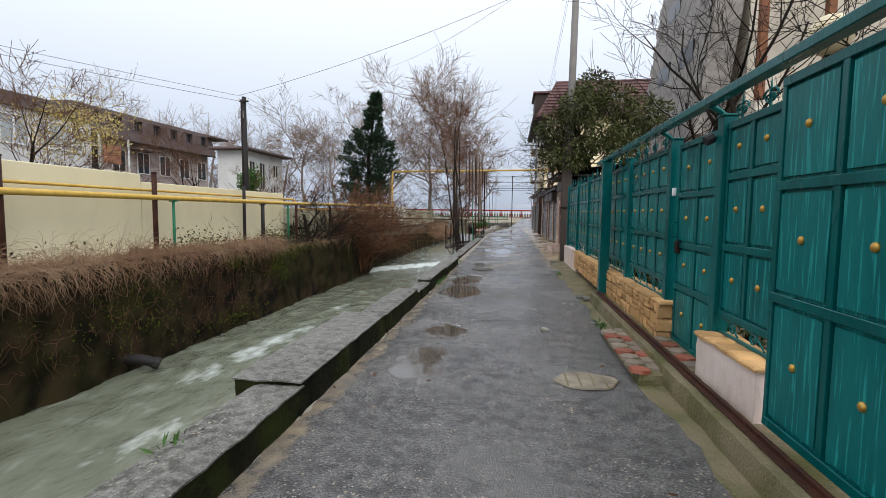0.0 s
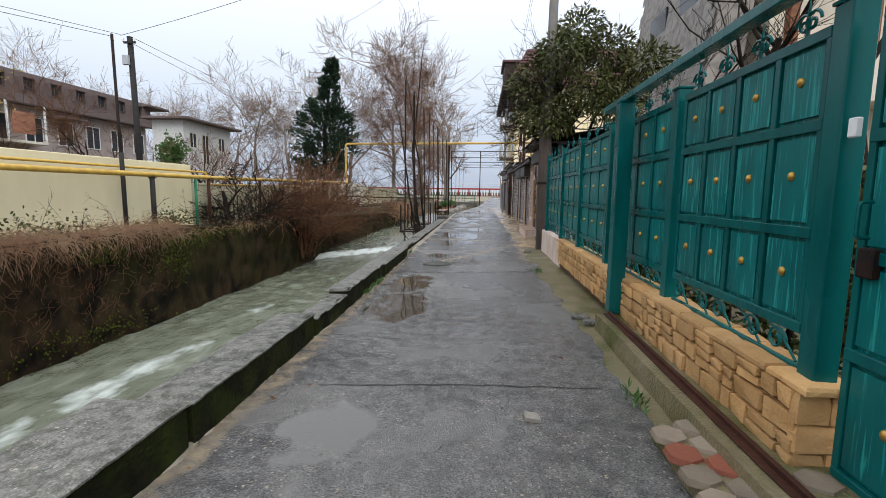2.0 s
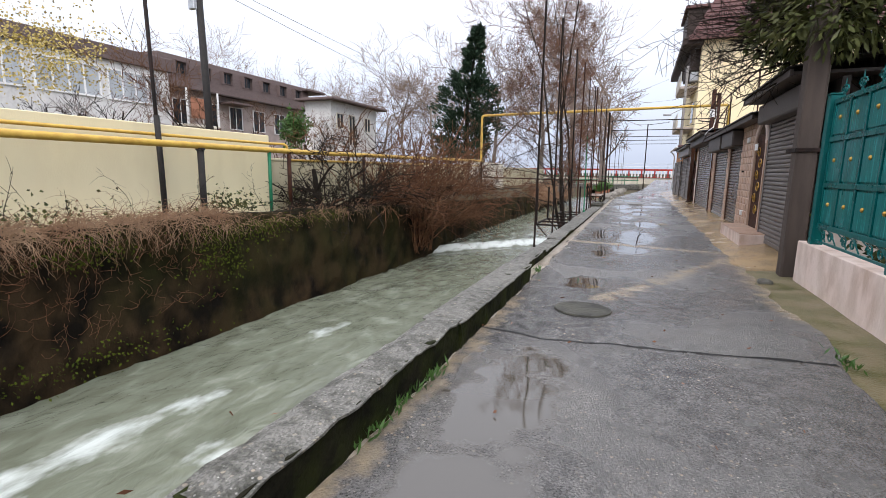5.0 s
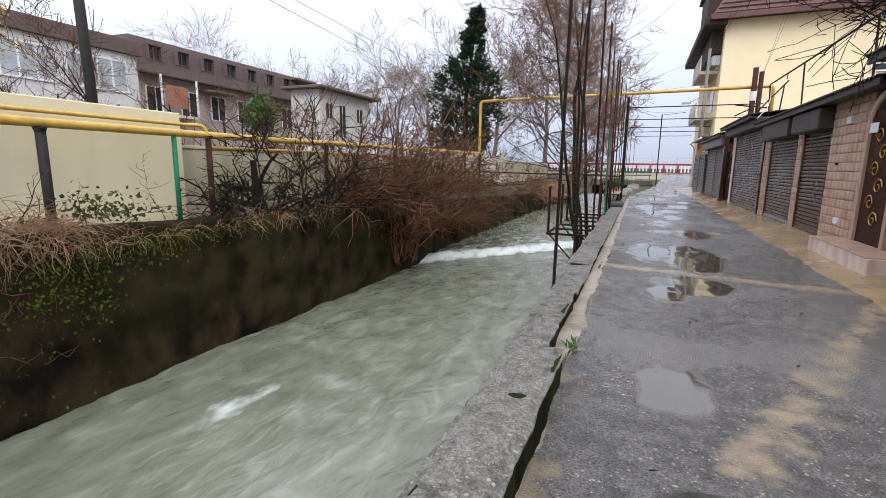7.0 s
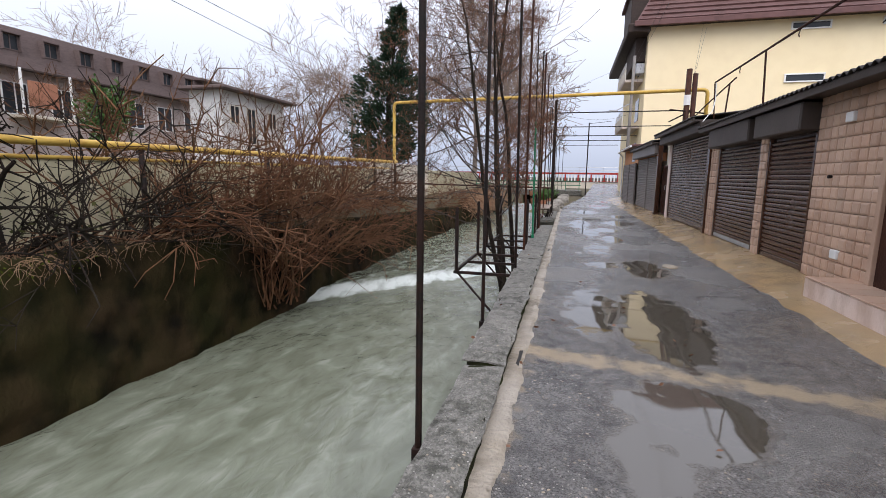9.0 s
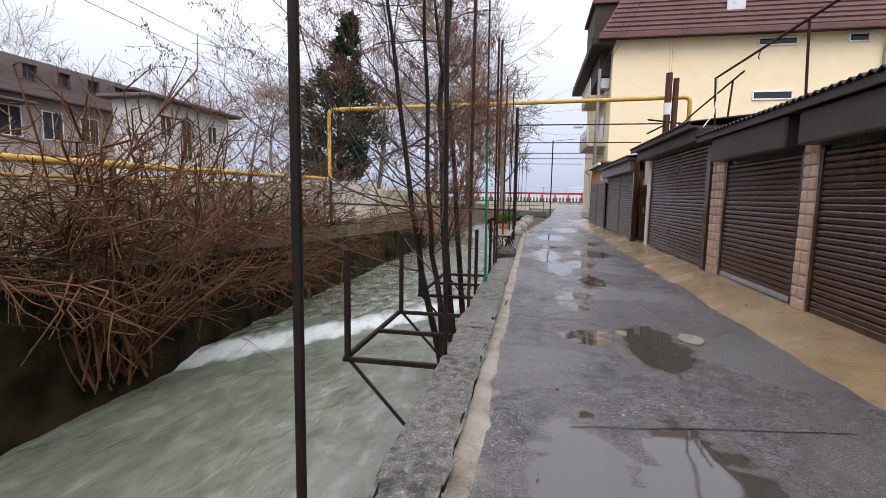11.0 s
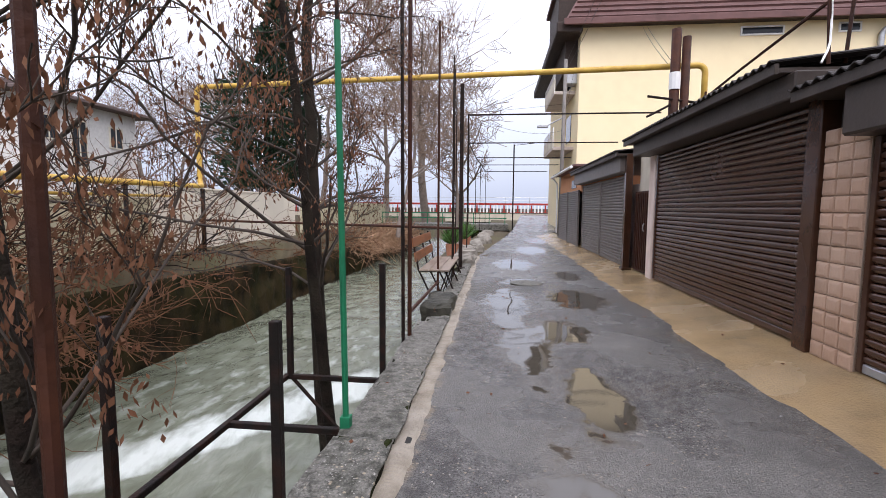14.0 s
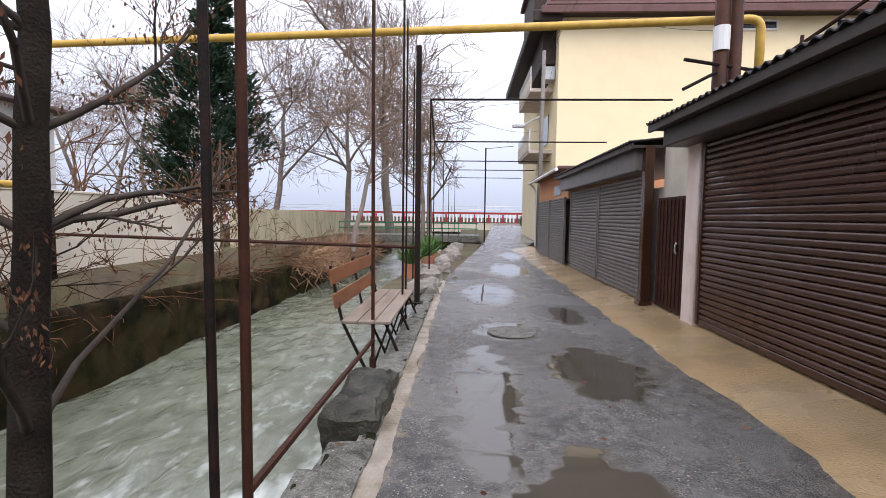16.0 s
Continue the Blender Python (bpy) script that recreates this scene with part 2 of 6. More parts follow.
# loggia panes with a pale blue-grey base colour
M_PALEGLASS = mat("pale_glass", (0.42, 0.45, 0.47), 0.12, 0, (0.28, 0.31, 0.33), 1.2, 0.6, bump=0, spec=0.5)
M_WHITE = mat("white_paint", (0.74, 0.74, 0.73), 0.6, 0, (0.6, 0.6, 0.58), 4, 0.4, bump=0.05)
M_WHITEBRICK = mat("whitewashed_wall", (0.60, 0.59, 0.57), 0.8, 0, (0.48, 0.47, 0.45), 5, 0.6, bump=0.3)
M_PINKISH = mat("pinkish_render", (0.55, 0.47, 0.42), 0.85, 0, (0.45, 0.38, 0.34), 2, 0.6, bump=0.1)
# hotel wall darker than pinkish_render, the mansard's shade being in its colour
M_HOTELWALL = mat("shaded_pink_render", (0.40, 0.33, 0.30), 0.85, 0, (0.26, 0.21, 0.19), 0.8, 0.7, (0.46, 0.41, 0.38), 0.3, 0.6, bump=0.1)
M_SHINGLE = mat("mansard_shingle", (0.13, 0.095, 0.088), 0.7, 0, (0.09, 0.066, 0.06), 4, 0.6, bump=0.3, stretch=(1, 1, 4))
M_SLATE = mat("grey_slate", (0.29, 0.26, 0.23), 0.6, 0, (0.13, 0.115, 0.10), 5, 0.7, bump=0.4)
M_SIDING = mat("beige_siding", (0.62, 0.56, 0.46), 0.7, 0, (0.50, 0.44, 0.35), 3, 0.5, bump=0.1)
M_POLE = mat("weathered_pole", (0.070, 0.052, 0.042), 0.8, 0, (0.045, 0.034, 0.028), 12, 0.6, (0.10, 0.08, 0.07), 2, 0.5, 0.4, 30, (1, 1, 0.15))
M_POLEGREY = mat("grey_pole", (0.20, 0.185, 0.17), 0.8, 0, (0.14, 0.13, 0.12), 6, 0.6, bump=0.3)
M_BLACKPOLE = mat("tarred_pole", (0.018, 0.016, 0.015), 0.7, 0, (0.03, 0.026, 0.024), 8, 0.6, bump=0.3)
M_BARK = mat("dark_bark", (0.020, 0.014, 0.011), 0.9, 0, (0.006, 0.005, 0.004), 12, 0.75, (0.060, 0.052, 0.036), 3, 0.4, 0.9, 60, spec=0.12)
M_BRANCH = mat("grey_brown_branch", (0.060, 0.046, 0.037), 0.85, 0, (0.024, 0.019, 0.015), 7, 0.75, (0.095, 0.075, 0.06), 2, 0.5, bump=0.2)
M_FARBARK = mat("pale_bark", (0.20, 0.165, 0.14), 0.85, 0, (0.13, 0.105, 0.09), 4, 0.7, bump=0.3)
M_TWIG = mat("grey_brown_twig", (0.25, 0.18, 0.135), 0.85, 0, (0.11, 0.08, 0.065), 6, 0.6, bump=0)
M_REDTWIG = mat("red_brown_twig", (0.135, 0.062, 0.032), 0.85, 0, (0.022, 0.012, 0.008), 5, 0.75, (0.21, 0.12, 0.065), 1, 0.5, bump=0, spec=0.12)
M_DRYLEAF = mat("dry_brown_leaf", (0.21, 0.085, 0.04), 0.8, 0, (0.10, 0.045, 0.026), 20, 0.6, (0.27, 0.13, 0.07), 2, 0.5, bump=0)
M_CATKIN = mat("dark_brown_catkin", (0.145, 0.062, 0.032), 0.85, 0, (0.05, 0.022, 0.013), 20, 0.6, (0.23, 0.115, 0.06), 2, 0.5, bump=0)
M_DEADGRASS = mat("dead_grass", (0.31, 0.18, 0.105), 0.85, 0, (0.10, 0.048, 0.028), 9, 0.7, (0.44, 0.31, 0.20), 1.3, 0.6, bump=0)
M_LEAF = mat("dark_green_leaf", (0.062, 0.074, 0.018), 0.5, 0, (0.014, 0.022, 0.006), 7, 0.8, (0.14, 0.135, 0.045), 2, 0.5, bump=0, spec=0.2)
M_YLEAF = mat("yellow_leaf", (0.46, 0.36, 0.11), 0.7, 0, (0.34, 0.25, 0.07), 5, 0.6, (0.52, 0.44, 0.18), 1, 0.5, bump=0)
M_NEEDLE = mat("conifer_needle", (0.018, 0.040, 0.020), 0.8, 0, (0.010, 0.024, 0.013), 3, 0.7, (0.03, 0.055, 0.025), 0.6, 0.5, bump=0)
M_IVY = mat("fresh_green_leaf", (0.06, 0.13, 0.03), 0.5, 0, (0.04, 0.08, 0.02), 8, 0.6, bump=0)
M_MOSSLEAF = mat("moss_green", (0.060, 0.075, 0.010), 0.95, 0, (0.02, 0.03, 0.008), 8, 0.6, bump=0, spec=0.05)
M_RED = mat("red_paint", (0.35, 0.04, 0.03), 0.6)
M_ORANGE = mat("orange_render", (0.55, 0.27, 0.14), 0.85, 0, (0.47, 0.22, 0.11), 3, 0.5, bump=0.1)
M_BENCHWOOD = mat("worn_bench_wood", (0.24, 0.19, 0.15), 0.6, 0, (0.15, 0.10, 0.075), 8, 0.7, (0.30, 0.25, 0.21), 2, 0.5, 0.3, 40, (1, 0.2, 1))
M_BENCHBACK = mat("orange_brown_wood", (0.22, 0.085, 0.035), 0.6, 0, (0.10, 0.045, 0.025), 8, 0.7, bump=0.3, stretch=(1, 0.2, 1))
M_PAVER = mat("grey_tan_paver", (0.24, 0.19, 0.14), 0.6, 0, (0.16, 0.12, 0.09), 7, 0.6, bump=0.4, vary=0.2)
M_REDPAVER = mat("red_paver", (0.26, 0.085, 0.05), 0.6, 0, (0.24, 0.07, 0.045), 7, 0.6, bump=0.4, vary=0.2)
M_CABLE = mat("black_cable", (0.02, 0.02, 0.022), 0.6, bump=0)
M_ROCK = mat("grey_rock", (0.24, 0.22, 0.19), 0.8, 0, (0.14, 0.13, 0.11), 5, 0.7, bump=0.6)
M_WETROCK = mat("wet_dark_rock", (0.055, 0.052, 0.040), 0.55, 0, (0.014, 0.014, 0.010), 6, 0.85, (0.11, 0.105, 0.08), 2.5, 0.5, 0.9, 40)
M_TERRACOTTA = mat("terracotta", (0.34, 0.15, 0.09), 0.7)
M_METALLIGHT = mat("galvanised_metal", (0.45, 0.46, 0.47), 0.45, 0.7, bump=0.05)
M_CRACK = mat("dark_crack", (0.018, 0.017, 0.016), 0.6, bump=0)
M_LAMP = mat("opal_globe", (0.66, 0.56, 0.36), 0.35, bump=0)

# running water: milky green with white streaks along the flow
M_WATER = bpy.data.materials.new("milky_stream")
M_WATER.use_nodes = True
n, l = M_WATER.node_tree.nodes, M_WATER.node_tree.links
b = n["Principled BSDF"]
b.inputs["Roughness"].default_value = 0.16
geo = n.new("ShaderNodeNewGeometry")
mp = n.new("ShaderNodeMapping")
mp.inputs["Scale"].default_value = (1.5, 0.75, 1)
mp.inputs["Rotation"].default_value = (0, 0, 0.1)
l.new(geo.outputs["Position"], mp.inputs["Vector"])
warp = n.new("ShaderNodeTexNoise")
warp.inputs["Scale"].default_value, warp.inputs["Detail"].default_value, warp.inputs["Distortion"].default_value = 2.2, 10, 0.6
l.new(mp.outputs[0], warp.inputs["Vector"])
ramp = n.new("ShaderNodeValToRGB")
ramp.color_ramp.elements[0].position, ramp.color_ramp.elements[0].color = 0.34, (0.120, 0.130, 0.092, 1)
ramp.color_ramp.elements[1].position, ramp.color_ramp.elements[1].color = 0.76, (0.25, 0.265, 0.215, 1)
mid = ramp.color_ramp.elements.new(0.56)
mid.color = (0.162, 0.176, 0.130, 1)
l.new(warp.outputs["Fac"], ramp.inputs[0])
foam_at = n.new("ShaderNodeVertexColor")
foam_at.layer_name = "foam"
foamn = n.new("ShaderNodeTexNoise")
foamn.inputs["Scale"].default_value, foamn.inputs["Detail"].default_value = 3.2, 9
l.new(mp.outputs[0], foamn.inputs["Vector"])
fm = n.new("ShaderNodeMath")
fm.operation = "MULTIPLY_ADD"
l.new(foamn.outputs["Fac"], fm.inputs[0])
fm.inputs[1].default_value = 1.35
l.new(foam_at.outputs["Color"], fm.inputs[2])
fr = n.new("ShaderNodeMapRange")
fr.inputs[1].default_value, fr.inputs[2].default_value = 1.0, 1.5
l.new(fm.outputs[0], fr.inputs[0])
fmix = n.new("ShaderNodeMixRGB")
fmix.inputs[2].default_value = (0.54, 0.58, 0.54, 1)
l.new(fr.outputs[0], fmix.inputs[0])
l.new(ramp.outputs[0], fmix.inputs[1])
l.new(fmix.outputs[0], b.inputs["Base Color"])
bn = n.new("ShaderNodeTexNoise")
bn.inputs["Scale"].default_value, bn.inputs["Detail"].default_value, bn.inputs["Distortion"].default_value = 4.0, 5, 0.8
l.new(mp.outputs[0], bn.inputs["Vector"])
bp = n.new("ShaderNodeBump")
bp.inputs["Strength"].default_value, bp.inputs["Distance"].default_value = 0.32, 0.08
l.new(bn.outputs["Fac"], bp.inputs["Height"])
l.new(bp.outputs[0], b.inputs["Normal"])
M_SEA = mat("sea_water", (0.16, 0.21, 0.25), 0.3, 0, (0.12, 0.17, 0.21), 0.05, 0.5, bump=0.2, bump_scale=1)

# ---- building helpers ----
ORIGIN = {}


def thing(name, at, label, category, group="", kind=""):
    """A top-level thing: an Empty at its base."""
    ob = new(name)
    ob.location = at
    ob.empty_display_size = 0.1
    ORIGIN[ob] = Vector(at)
    return tagged(ob, label, category, group, kind)


def part(name, bm, material, parent=None, label="", smooth=False):
    """Link a bmesh, made in world coordinates, as one mesh object under a thing or part."""
    me = bpy.data.meshes.new(name)
    o = ORIGIN.get(parent, Vector())
    if o.length:
        bmesh.ops.translate(bm, vec=-o, verts=bm.verts)
    bm.to_mesh(me)
    bm.free()
    me.materials.append(material)
    if smooth:
        me.polygons.foreach_set("use_smooth", [True] * len(me.polygons))
    ob = new(name, me)
    if parent:
        ob.parent = parent
        ORIGIN[ob] = o
    if label:
        ob["label"] = label
    return ob


def raw(name, verts, faces, material, parent=None, smooth=False):
    """A mesh object from arrays in world coordinates."""
    me = bpy.data.meshes.new(name)
    o = ORIGIN.get(parent, Vector())
    v = np.asarray(verts, dtype=np.float32) - np.array(o, dtype=np.float32)
    f = np.asarray(faces, dtype=np.int32)
    k = f.shape[1]
    me.vertices.add(len(v))
    me.vertices.foreach_set("co", v.ravel())
    me.loops.add(f.size)
    me.loops.foreach_set("vertex_index", f.ravel())
    me.polygons.add(len(f))
    me.polygons.foreach_set("loop_start", np.arange(0, f.size, k, dtype=np.int32))
    me.polygons.foreach_set("loop_total", np.full(len(f), k, dtype=np.int32))
    me.update(calc_edges=True)
    if smooth:
        me.polygons.foreach_set("use_smooth", [True] * len(me.polygons))
    me.materials.append(material)
    ob = new(name, me)
    if parent:
        ob.parent = parent
        ORIGIN[ob] = o
    return ob


def piece(name, me, parent, at, turn=(0, 0, 0), scale=(1, 1, 1)):
    """One more object on a shared mesh, placed in world coordinates under a parent."""
    ob = new(name, me)
    ob.parent = parent
    ob.matrix_basis = Matrix.LocRotScale(Vector(at) - ORIGIN.get(parent, Vector()), Euler(turn), scale)
    return ob


def shared(name, bm, material, smooth=False):
    me = bpy.data.meshes.new(name)
    bm.to_mesh(me)
    bm.free()
    me.materials.append(material)
    if smooth:
        me.polygons.foreach_set("use_smooth", [True] * len(me.polygons))
    return me


def box(x0, x1, y0, y1, z0, z1, bev=0.0, bm=None):
    bm = bm or bmesh.new()
    r = bmesh.ops.create_cube(bm, size=1, matrix=Matrix.Translation(((x0 + x1) / 2, (y0 + y1) / 2, (z0 + z1) / 2)) @ Matrix.Diagonal((abs(x1 - x0), abs(y1 - y0), abs(z1 - z0), 1)))
    if bev:
        vs = set(r["verts"])
        es = [e for e in bm.edges if e.verts[0] in vs and e.verts[1] in vs]
        bmesh.ops.bevel(bm, geom=es, offset=bev, segments=1, affect="EDGES")
    return bm


def tube(pts, r, sides=8, bm=None, r1=None):
    """A round bar along a line of points."""
    bm = bm or bmesh.new()
    pts = [Vector(p) for p in pts]
    rings = []
    side = None
    for i, p in enumerate(pts):
        d = (pts[min(i + 1, len(pts) - 1)] - pts[max(i - 1, 0)]).normalized()
        if side is None:
            side = d.orthogonal().normalized()
        side = (side - d * side.dot(d)).normalized()
        up = d.cross(side)
        rr = r if r1 is None else r + (r1 - r) * i / (len(pts) - 1)
        rings.append([bm.verts.new(p + (side * math.cos(a) + up * math.sin(a)) * rr) for a in [2 * math.pi * k / sides for k in range(sides)]])
    for a, c in zip(rings, rings[1:]):
        for k in range(sides):
            bm.faces.new((a[k], a[(k + 1) % sides], c[(k + 1) % sides], c[k]))
    bm.faces.new(rings[0][::-1])
    bm.faces.new(rings[-1])
    return bm


def bent(points, radius, steps=6):
    """Round off the inner corners of a line of points."""
    pts = [Vector(p) for p in points]
    out = [pts[0]]
    for a, c, e in zip(pts, pts[1:], pts[2:]):
        p, q = c + (a - c).normalized() * radius, c + (e - c).normalized() * radius
        for k in range(steps + 1):
            s = k / steps
            out.append(p * (1 - s) ** 2 + c * 2 * s * (1 - s) + q * s * s)
    return out + [pts[-1]]


def rough_box(x0, x1, y0, y1, z0, z1, step=0.08, amp=0.02, seed=0.0, worn=0.03):
    """A block with uneven faces and worn upper edges."""
    bm = bmesh.new()
    nx, ny, nz = [max(2, int(round(abs(d) / step))) for d in (x1 - x0, y1 - y0, z1 - z0)]
    grid = {}

    def vert(i, j, k):
        if (i, j, k) not in grid:
            p = Vector((x0 + (x1 - x0) * i / nx, y0 + (y1 - y0) * j / ny, z0 + (z1 - z0) * k / nz))
            q = p * 5 + Vector((seed, seed * 1.7, 0))
            d = noise.noise_vector(q) * amp + noise.noise_vector(q * 3.1) * amp * 0.5
            if k == nz and (i in (0, nx) or j in (0, ny)):
                w = worn * (0.5 + 0.9 * abs(noise.noise(q * 1.3)))
                d += Vector((w if i == 0 else -w if i == nx else 0, w if j == 0 else -w if j == ny else 0, -w * 0.7))
            grid[i, j, k] = bm.verts.new(p + d)
        return grid[i, j, k]
    for i in range(nx):
        for j in range(ny):
            for k in (0, nz):
                q = [vert(i, j, k), vert(i + 1, j, k), vert(i + 1, j + 1, k), vert(i, j + 1, k)]
                bm.faces.new(q if k else q[::-1])
    for i in range(nx):
        for k in range(nz):
            for j in (0, ny):
                q = [vert(i, j, k), vert(i + 1, j, k), vert(i + 1, j, k + 1), vert(i, j, k + 1)]
                bm.faces.new(q[::-1] if j else q)
    for j in range(ny):
        for k in range(nz):
            for i in (0, nx):
                q = [vert(i, j, k), vert(i, j + 1, k), vert(i, j + 1, k + 1), vert(i, j, k + 1)]
                bm.faces.new(q if i else q[::-1])
    return bm


def sheet(x0, x1, y0, y1, nx, ny, height):
    """A grid whose height follows a function of x and y."""
    xs, ys = np.linspace(x0, x1, nx + 1), np.linspace(y0, y1, ny + 1)
    verts = [(x, y, height(x, y)) for y in ys for x in xs]
    w = nx + 1
    faces = [(j * w + i, j * w + i + 1, (j + 1) * w + i + 1, (j + 1) * w + i) for j in range(ny) for i in range(nx)]
    return verts, faces


def segments(name, segs, material, parent=None, sides=4):
    """Many tapered twigs in one mesh: each row is two ends and two radii."""
    s = np.asarray(segs, dtype=np.float64)
    p, q, r0, r1 = s[:, 0:3], s[:, 3:6], s[:, 6], s[:, 7]
    d = q - p
    d /= np.linalg.norm(d, axis=1, keepdims=True) + 1e-9
    ref = np.where(np.abs(d[:, 2:3]) > 0.9, np.array([[1.0, 0, 0]]), np.array([[0, 0, 1.0]]))
    u = np.cross(d, ref)
    u /= np.linalg.norm(u, axis=1, keepdims=True) + 1e-9
    v = np.cross(d, u)
    rings = []
    for end, rad in ((p, r0), (q, r1)):
        for k in range(sides):
            a = 2 * math.pi * k / sides
            rings.append(end + (u * math.cos(a) + v * math.sin(a)) * rad[:, None])
    verts = np.stack(rings, axis=1).reshape(-1, 3)
    base = np.arange(len(s))[:, None] * 2 * sides
    faces = np.concatenate([base + np.array([[k, (k + 1) % sides, sides + (k + 1) % sides, sides + k]]) for k in range(sides)])
    return raw(name, verts, faces, material, parent, smooth=True)


def leaves(name, centres, ways, length, width, material, parent=None, seed=1, fold=0.25):
    """Many small leaves, each two faces folded along the midrib."""
    rng = np.random.default_rng(seed)
    c = np.asarray(centres, dtype=np.float64)
    d = np.asarray(ways, dtype=np.float64)
    d /= np.linalg.norm(d, axis=1, keepdims=True) + 1e-9
    r = rng.normal(size=c.shape)
    u = np.cross(d, r)
    u /= np.linalg.norm(u, axis=1, keepdims=True) + 1e-9
    w = np.cross(d, u)
    ln = length * rng.uniform(0.6, 1.25, (len(c), 1))
    wd = width * rng.uniform(0.7, 1.2, (len(c), 1))
    a, e = c, c + d * ln
    m = c + d * ln * 0.5
    left, right = m + u * wd + w * wd * fold, m - u * wd + w * wd * fold
    verts = np.stack([a, left, e, right], axis=1).reshape(-1, 3)
    base = np.arange(len(c))[:, None] * 4
    faces = np.concatenate([base + np.array([[0, 1, 2]]), base + np.array([[0, 2, 3]])])
    return raw(name, verts, faces, material, parent)


def grow(rng, start, way, length, radius, depth, spread=0.5, kids=(3, 5), lift=0.1, steps=4, shrink=0.62, wob=0.18, out=None, minr=0.002, first=0.3):
    """Branch segments of a tree, limb by limb. Returns rows for segments() and the twig ends."""
    out = out if out is not None else ([], [])
    segs, ends = out
    p, d = np.array(start, float), np.array(way, float)
    d /= np.linalg.norm(d)
    pts = [p.copy()]
    for i in range(steps):
        d = d + rng.normal(size=3) * wob + np.array([0, 0, lift])
        d /= np.linalg.norm(d)
        q = p + d * length / steps
        r0, r1 = radius * (1 - 0.6 * i / steps), radius * (1 - 0.6 * (i + 1) / steps)
        segs.append((*p, *q, max(r0, minr), max(r1, minr)))
        p = q
        pts.append(p.copy())
    ends.append((p, d))
    if depth > 0:
        for k in range(rng.integers(kids[0], kids[1] + 1)):
            f = first + (1 - first) * rng.random()
            i = min(int(f * steps), steps - 1)
            q = pts[i] + (pts[i + 1] - pts[i]) * (f * steps - i)
            side = rng.normal(size=3)
            side -= d * side.dot(d)
            side /= np.linalg.norm(side)
            w = d * (1 - spread) + side * spread
            grow(rng, q, w, length * shrink * rng.uniform(0.7, 1.15), radius * 0.5 * (1 - 0.4 * f), depth - 1, spread, kids, lift, max(2, steps - 1), shrink, wob, out, minr, first)
    return out

# ---- ground, road, canal ----
def road_height(x, y):
    rise = 0.0 if y < 44 else 0.62 * min(1, (y - 44) / 22) ** 1.3
    return rise + 0.008 * noise.noise(Vector((x * 0.9, y * 0.5, 0))) + 0.004 * noise.noise(Vector((x * 3, y * 3, 4)))


profile = [(-900, 0.2), (-60, 0.2), (-7.0, 0.30), (-6.93, -2.5), (-1.52, -2.5), (-1.48, -0.06), (3, -0.06), (60, -0.06), (900, -0.06)]
gy = [-60, 0, 40, 60, 100, 300, 4000]
gv = [(x, y, z) for y in gy for x, z in profile]
gw = len(profile)
gf = [(j * gw + i, j * gw + i + 1, (j + 1) * gw + i + 1, (j + 1) * gw + i) for j in range(len(gy) - 1) for i in range(gw - 1)]
tagged(raw("ground", gv, gf, M_SOIL), "brown earth ground with a sunken canal bed", "ground", kind="structure")

POOLS = [(-0.85, 8.3, 0.44, 0.9, 0.62), (-0.75, 5.4, 0.34, 0.5, 0.48), (-0.80, 4.25, 0.34, 0.9, 0.50), (-0.80, 10.05, 0.30, 0.4, 0.46), (-0.78, 12.65, 0.24, 0.55, 0.60), (-0.90, 9.55, 0.44, 0.95, 0.50),
         (-0.30, 17.25, 0.50, 1.5, 0.62), (-0.88, 17.5, 0.38, 1.25, 0.52), (-0.45, 15.4, 0.50, 0.58, 0.62), (-0.70, 14.95, 0.30, 0.55, 0.44), (-0.03, 19.8, 0.38, 0.9, 0.56), (-0.60, 20.1, 0.36, 0.4, 0.50),
         (-0.05, 20.25, 0.34, 0.5, 0.58), (-0.20, 23.2, 0.30, 0.75, 0.58), (-0.08, 25.0, 0.20, 0.55, 0.48), (-0.62, 24.6, 0.42, 1.6, 0.44), (-0.20, 25.2, 0.37, 0.55, 0.62), (-0.56, 24.25, 0.16, 0.3, 0.60),
         (-0.20, 23.8, 0.15, 0.22, 0.55), (0.28, 27.1, 0.54, 0.95, 0.60), (-0.80, 26.5, 0.46, 1.9, 0.48), (-0.45, 28.6, 0.55, 0.6, 0.50), (0.50, 29.6, 0.30, 0.8, 0.58), (-0.55, 21.8, 0.40, 1.3, 0.40),
         (-0.5, 31.5, 0.7, 1.6, 0.5), (0.1, 35.5, 0.8, 2.2, 0.5), (0.6, 40, 0.9, 2.5, 0.45)]


def pool_depth(x, y):
    a = 0.0
    for cx, cy, rx, ry, k in POOLS:
        a = max(a, k * (1.25 - ((x - cx) / rx) ** 2 - ((y - cy) / ry) ** 2))
    return max(0.0, min(0.62, a))


def sand_depth(x, y):
    a = 0.72 - abs(y - (15.95 - 0.15 * x)) * 2.6
    s1 = abs((y - 11.9) - (x + 0.6) * 2.0) / 2.2
    a = max(a, 0.55 - s1 * 2.0 if 11.8 < y < 15.4 else 0)
    a = max(a, 0.56 - abs(x + 1.34) * 2.6 if y < 11.8 else 0.36 - abs(x + 1.40) * 1.6 if y < 33 else 0)
    a = max(a, 0.60 - abs(x - 1.12) * 1.8 if 11.8 < y < 15.2 else 0)
    return max(0.0, a)


rv, rf_ = sheet(-1.46, 1.12, -8, 76, 30, 700, road_height)
tint = np.array([(pool_depth(x, y), sand_depth(x, y), 0, 1) for x, y, z in rv], dtype=np.float32)
